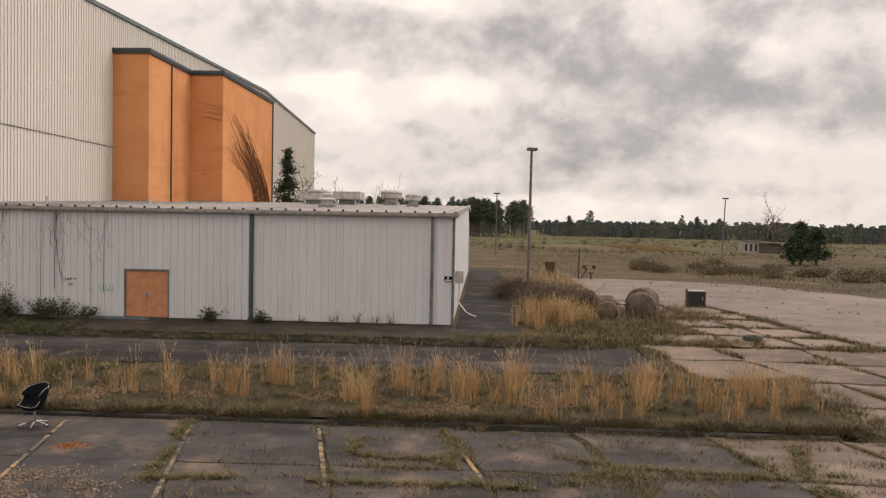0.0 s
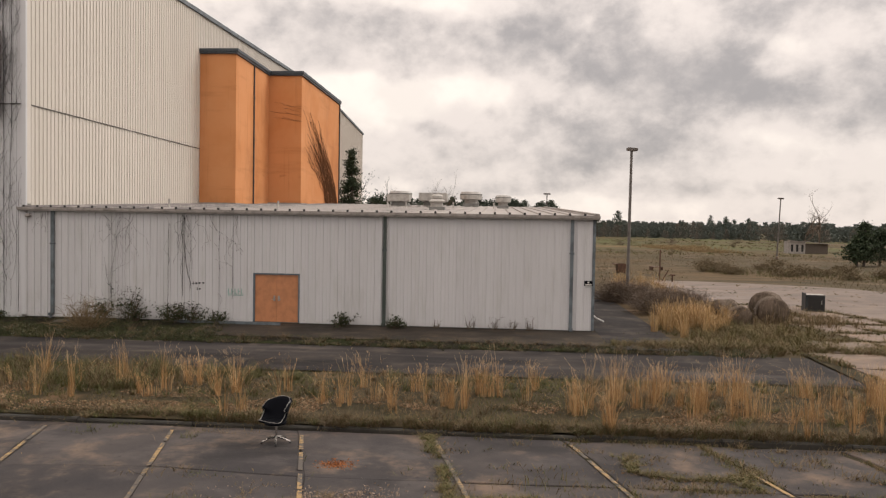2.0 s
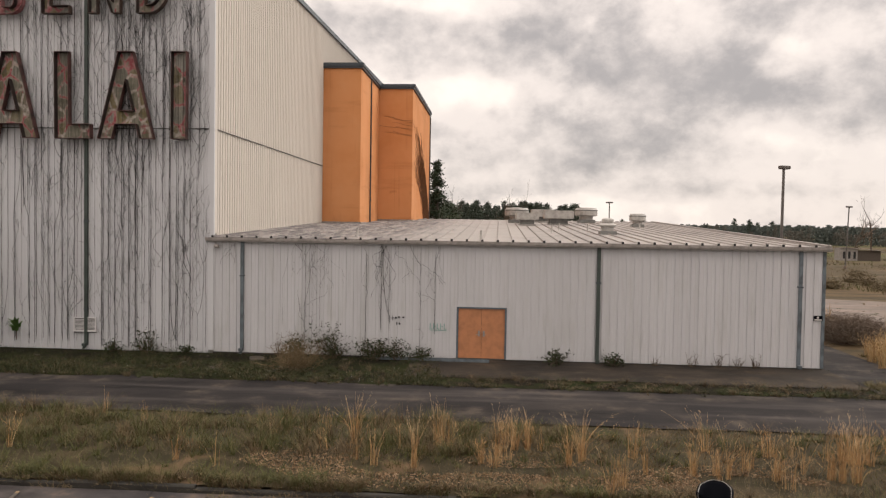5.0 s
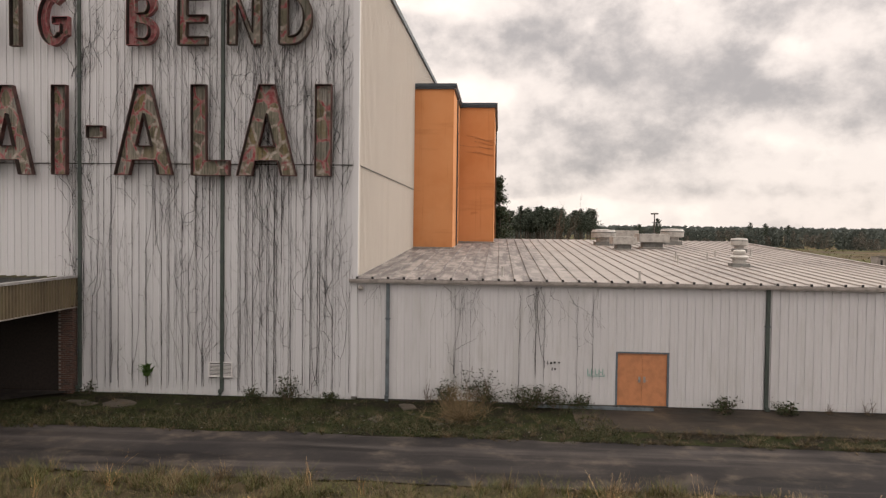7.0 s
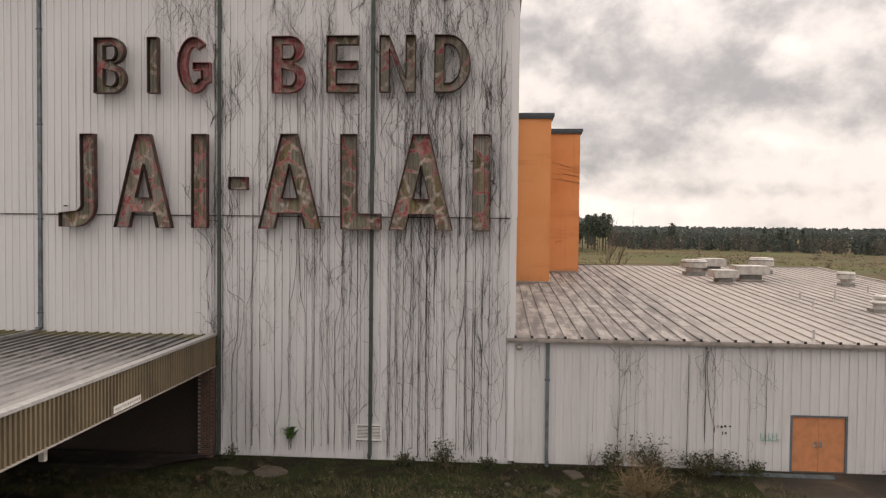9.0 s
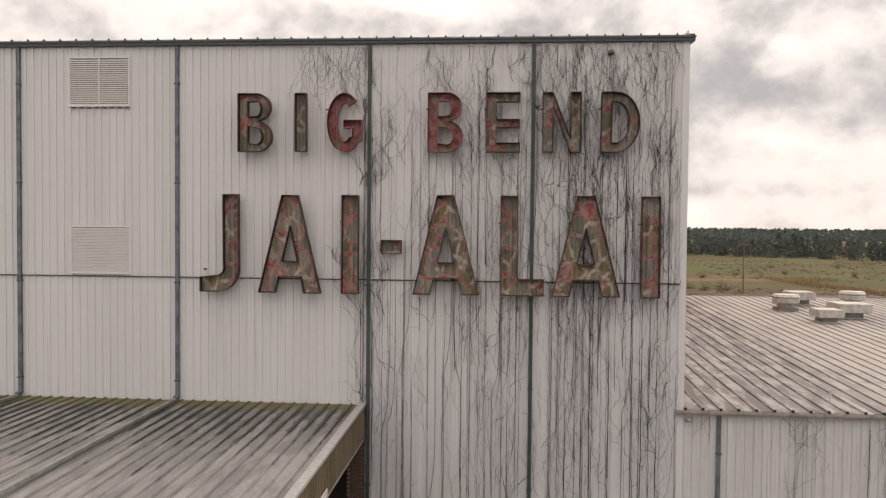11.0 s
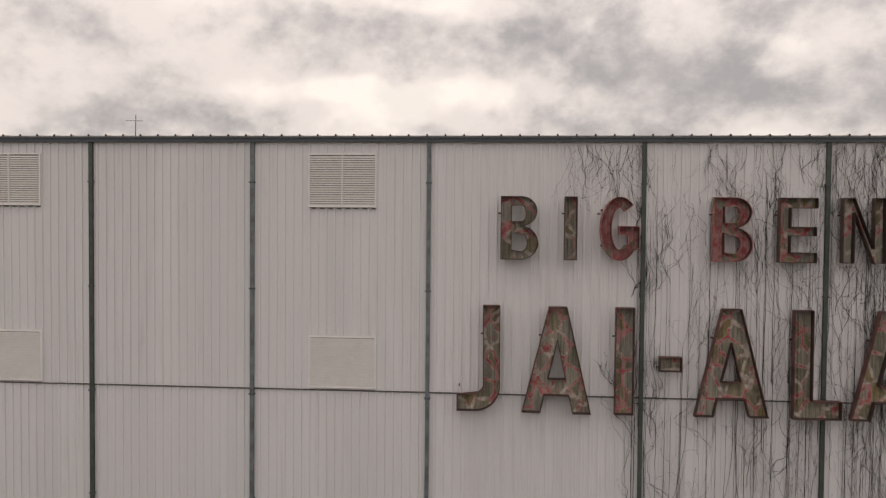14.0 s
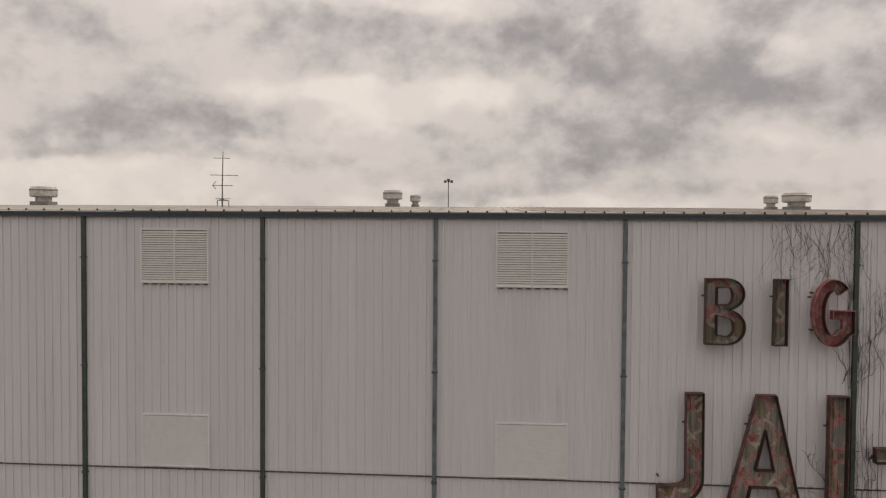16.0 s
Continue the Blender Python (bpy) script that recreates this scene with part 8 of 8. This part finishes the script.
# rough field beyond the yard: tussocks, golden strip, twiggy brush
g, g2, g3 = Geo(), Geo(), Geo()
for _ in range(2600):
    y = R.uniform(120, 285)
    x = R.uniform(-5, 20 + 0.42 * y)
    d = noise.noise((x * 0.05, y * 0.03, 7.7))
    if d < -0.1:
        continue
    tussock(g if R.random() < 0.55 else g2, x, y, ground_z(x, y) - 0.03, R.randint(5, 10), R.uniform(0.25, 0.7), R.uniform(0.3, 0.9), 0.9, R.uniform(0.07, 0.14))
for _ in range(900):
    f = R.random()
    x, y = 34.5 - 6.0 * f + R.gauss(0, 1.6) + (R.uniform(0, 14) if f > 0.75 else 0), 136 + 46 * f + R.gauss(0, 2.2)
    clump(g3, x, y, ground_z(x, y) - 0.03, 9, R.uniform(0.5, 1.0), 0.6, 0.06, False)
stuff("far_weeds", g, M_GREEN, "olive weeds on the far field", "weeds")
stuff("far_brush", g2, M_BRUSH, "tan brush on the far field", "weeds")
stuff("golden_strip", g3, M_PALE_SEDGE, "strip of golden dry grass across the field", "grass")
for x, y, r, h in ((4.5, 140, 1.6, 2.4), (6.5, 138, 1.4, 2.8), (8.6, 141, 1.8, 1.6), (2.5, 144, 1.5, 1.5), (14.0, 178, 1.6, 1.8), (25.0, 190, 1.7, 1.5), (39, 196, 1.5, 1.6), (52, 188, 1.3, 2.0), (46, 225, 2.0, 2.0), (66, 230, 2.2, 2.4)):
    shrub(x, y, -0.05, r, h, 46, 0, M_WEED, "brown leafless brush on the far field", twig_mat=M_TWIG)

# recess under the canopy; its deep shade is put into the brick colour
rec = thing("entrance_recess", "brick entrance front under the canopy, its shade put into the colour", "entrance", kind="structure")
M_RECESS = plain("brick_shade_in_colour", (0.024, 0.016, 0.013), 0.8, 0.0, 0.5, 10)
M_DARKGLASS = plain("dusty_dark_glass", (0.012, 0.012, 0.012), 0.3, 0.0, 0.6, 2)
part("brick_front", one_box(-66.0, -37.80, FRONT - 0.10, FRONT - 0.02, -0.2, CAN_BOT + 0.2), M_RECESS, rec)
for k in range(5):
    x = -45.5 - 3.2 * k
    part("dark_window", one_box(x, x + 2.6, FRONT - 0.13, FRONT - 0.104, 0.35, 2.6), M_DARKGLASS, rec)
    part("window_rail", one_box(x - 0.05, x + 2.65, FRONT - 0.15, FRONT - 0.131, 2.6, 2.68), M_FLASH, rec)

# ---- wall sheets ----
RIB = 0.2865
sheet_run(WALL_SOUTH, M_WALL, -66.5, SIDE - 0.2, 3 * RIB, SEAM_Z, HALL_TOP, lambda s: pose(s, FRONT - 0.018, 0))
sheet_run(WALL_SOUTH, M_WALL, -66.5, SIDE - 0.2, 3 * RIB, -0.03, SEAM_Z + 0.02, lambda s: pose(s, FRONT, 0))
part("drip_flashing", one_box(-66.5, SIDE - 0.2, FRONT - 0.056, FRONT + 0.03, SEAM_Z - 0.045, SEAM_Z - 0.012), M_FLASH, WALL_SOUTH)
part("filler_wall", one_box(HALL_LEFT, -66.52, FRONT, FRONT + 0.05, 0.1, HALL_TOP), M_WALL, WALL_SOUTH)
sheet_run(WALL_EAST, M_WALL_SIDE, FRONT + 0.3, 48.59, 3 * RIB, SEAM_Z, HALL_TOP + 0.45, lambda s: pose(SIDE + 0.018, s, 0, 0, 0, 90))
sheet_run(WALL_EAST, M_WALL_SIDE, FRONT + 0.3, 48.59, 3 * RIB, LOW_EAVE + 0.1, SEAM_Z + 0.02, lambda s: pose(SIDE, s, 0, 0, 0, 90))
part("drip_flashing", one_box(SIDE - 0.03, SIDE + 0.056, FRONT + 0.3, 48.59, SEAM_Z - 0.045, SEAM_Z - 0.012), M_FLASH, WALL_EAST)
# behind the towers the side wall is one ribbed sheet
g = Geo()
y = 48.62
while y < HALL_BACK:
    zt = HALL_TOP + 0.15 + (RIDGE_Z - HALL_TOP - 0.35) * (1 - abs(y - RIDGE_Y) / (RIDGE_Y - FRONT if y < RIDGE_Y else HALL_BACK - RIDGE_Y))
    for xa, xb, ya, yb in ((0.0, 0.042, 0, 0.008), (0.042, 0.042, 0.008, 0.058), (0.042, 0.0, 0.058, 0.070), (0.0, 0.0, 0.070, RIB)):
        g.quad((SIDE + xa, y + ya, 4.8), (SIDE + xb, y + yb, 4.8), (SIDE + xb, y + yb, zt), (SIDE + xa, y + ya, zt))
    y += RIB
part("rear_panels", g, M_WALL_SIDE, WALL_EAST)["kind"] = "stuff"
g = Geo()
y = FRONT + 0.3
while y < 48.5:
    za = HALL_TOP + 0.44
    zt = HALL_TOP + 0.12 + (RIDGE_Z - HALL_TOP - 0.35) * (y - FRONT) / (RIDGE_Y - FRONT)
    if zt > za:
        g.quad((SIDE + 0.017, y, za), (SIDE + 0.017, y + RIB - 0.03, za), (SIDE + 0.017, y + RIB - 0.03, zt), (SIDE + 0.017, y, zt))
    y += RIB
part("gable_strip", g, M_WALL_SIDE, WALL_EAST)
LRIB = 0.31
sheet_run(WALL_LOW, M_WALL_LOW, SIDE + 0.03, DOOR_X0, 3 * LRIB, -0.03, LOW_EAVE, lambda s: pose(s, FRONT, 0), "deep")
sheet_run(WALL_LOW, M_WALL_LOW, DOOR_X1, LOW_RIGHT - 0.10, 3 * LRIB, -0.03, LOW_EAVE, lambda s: pose(s, FRONT, 0), "deep")
sheet_run(WALL_LOW, M_WALL_LOW, DOOR_X0, DOOR_X1, 3 * LRIB, DOOR_TOP, LOW_EAVE, lambda s: pose(s, FRONT, 0), "deep")
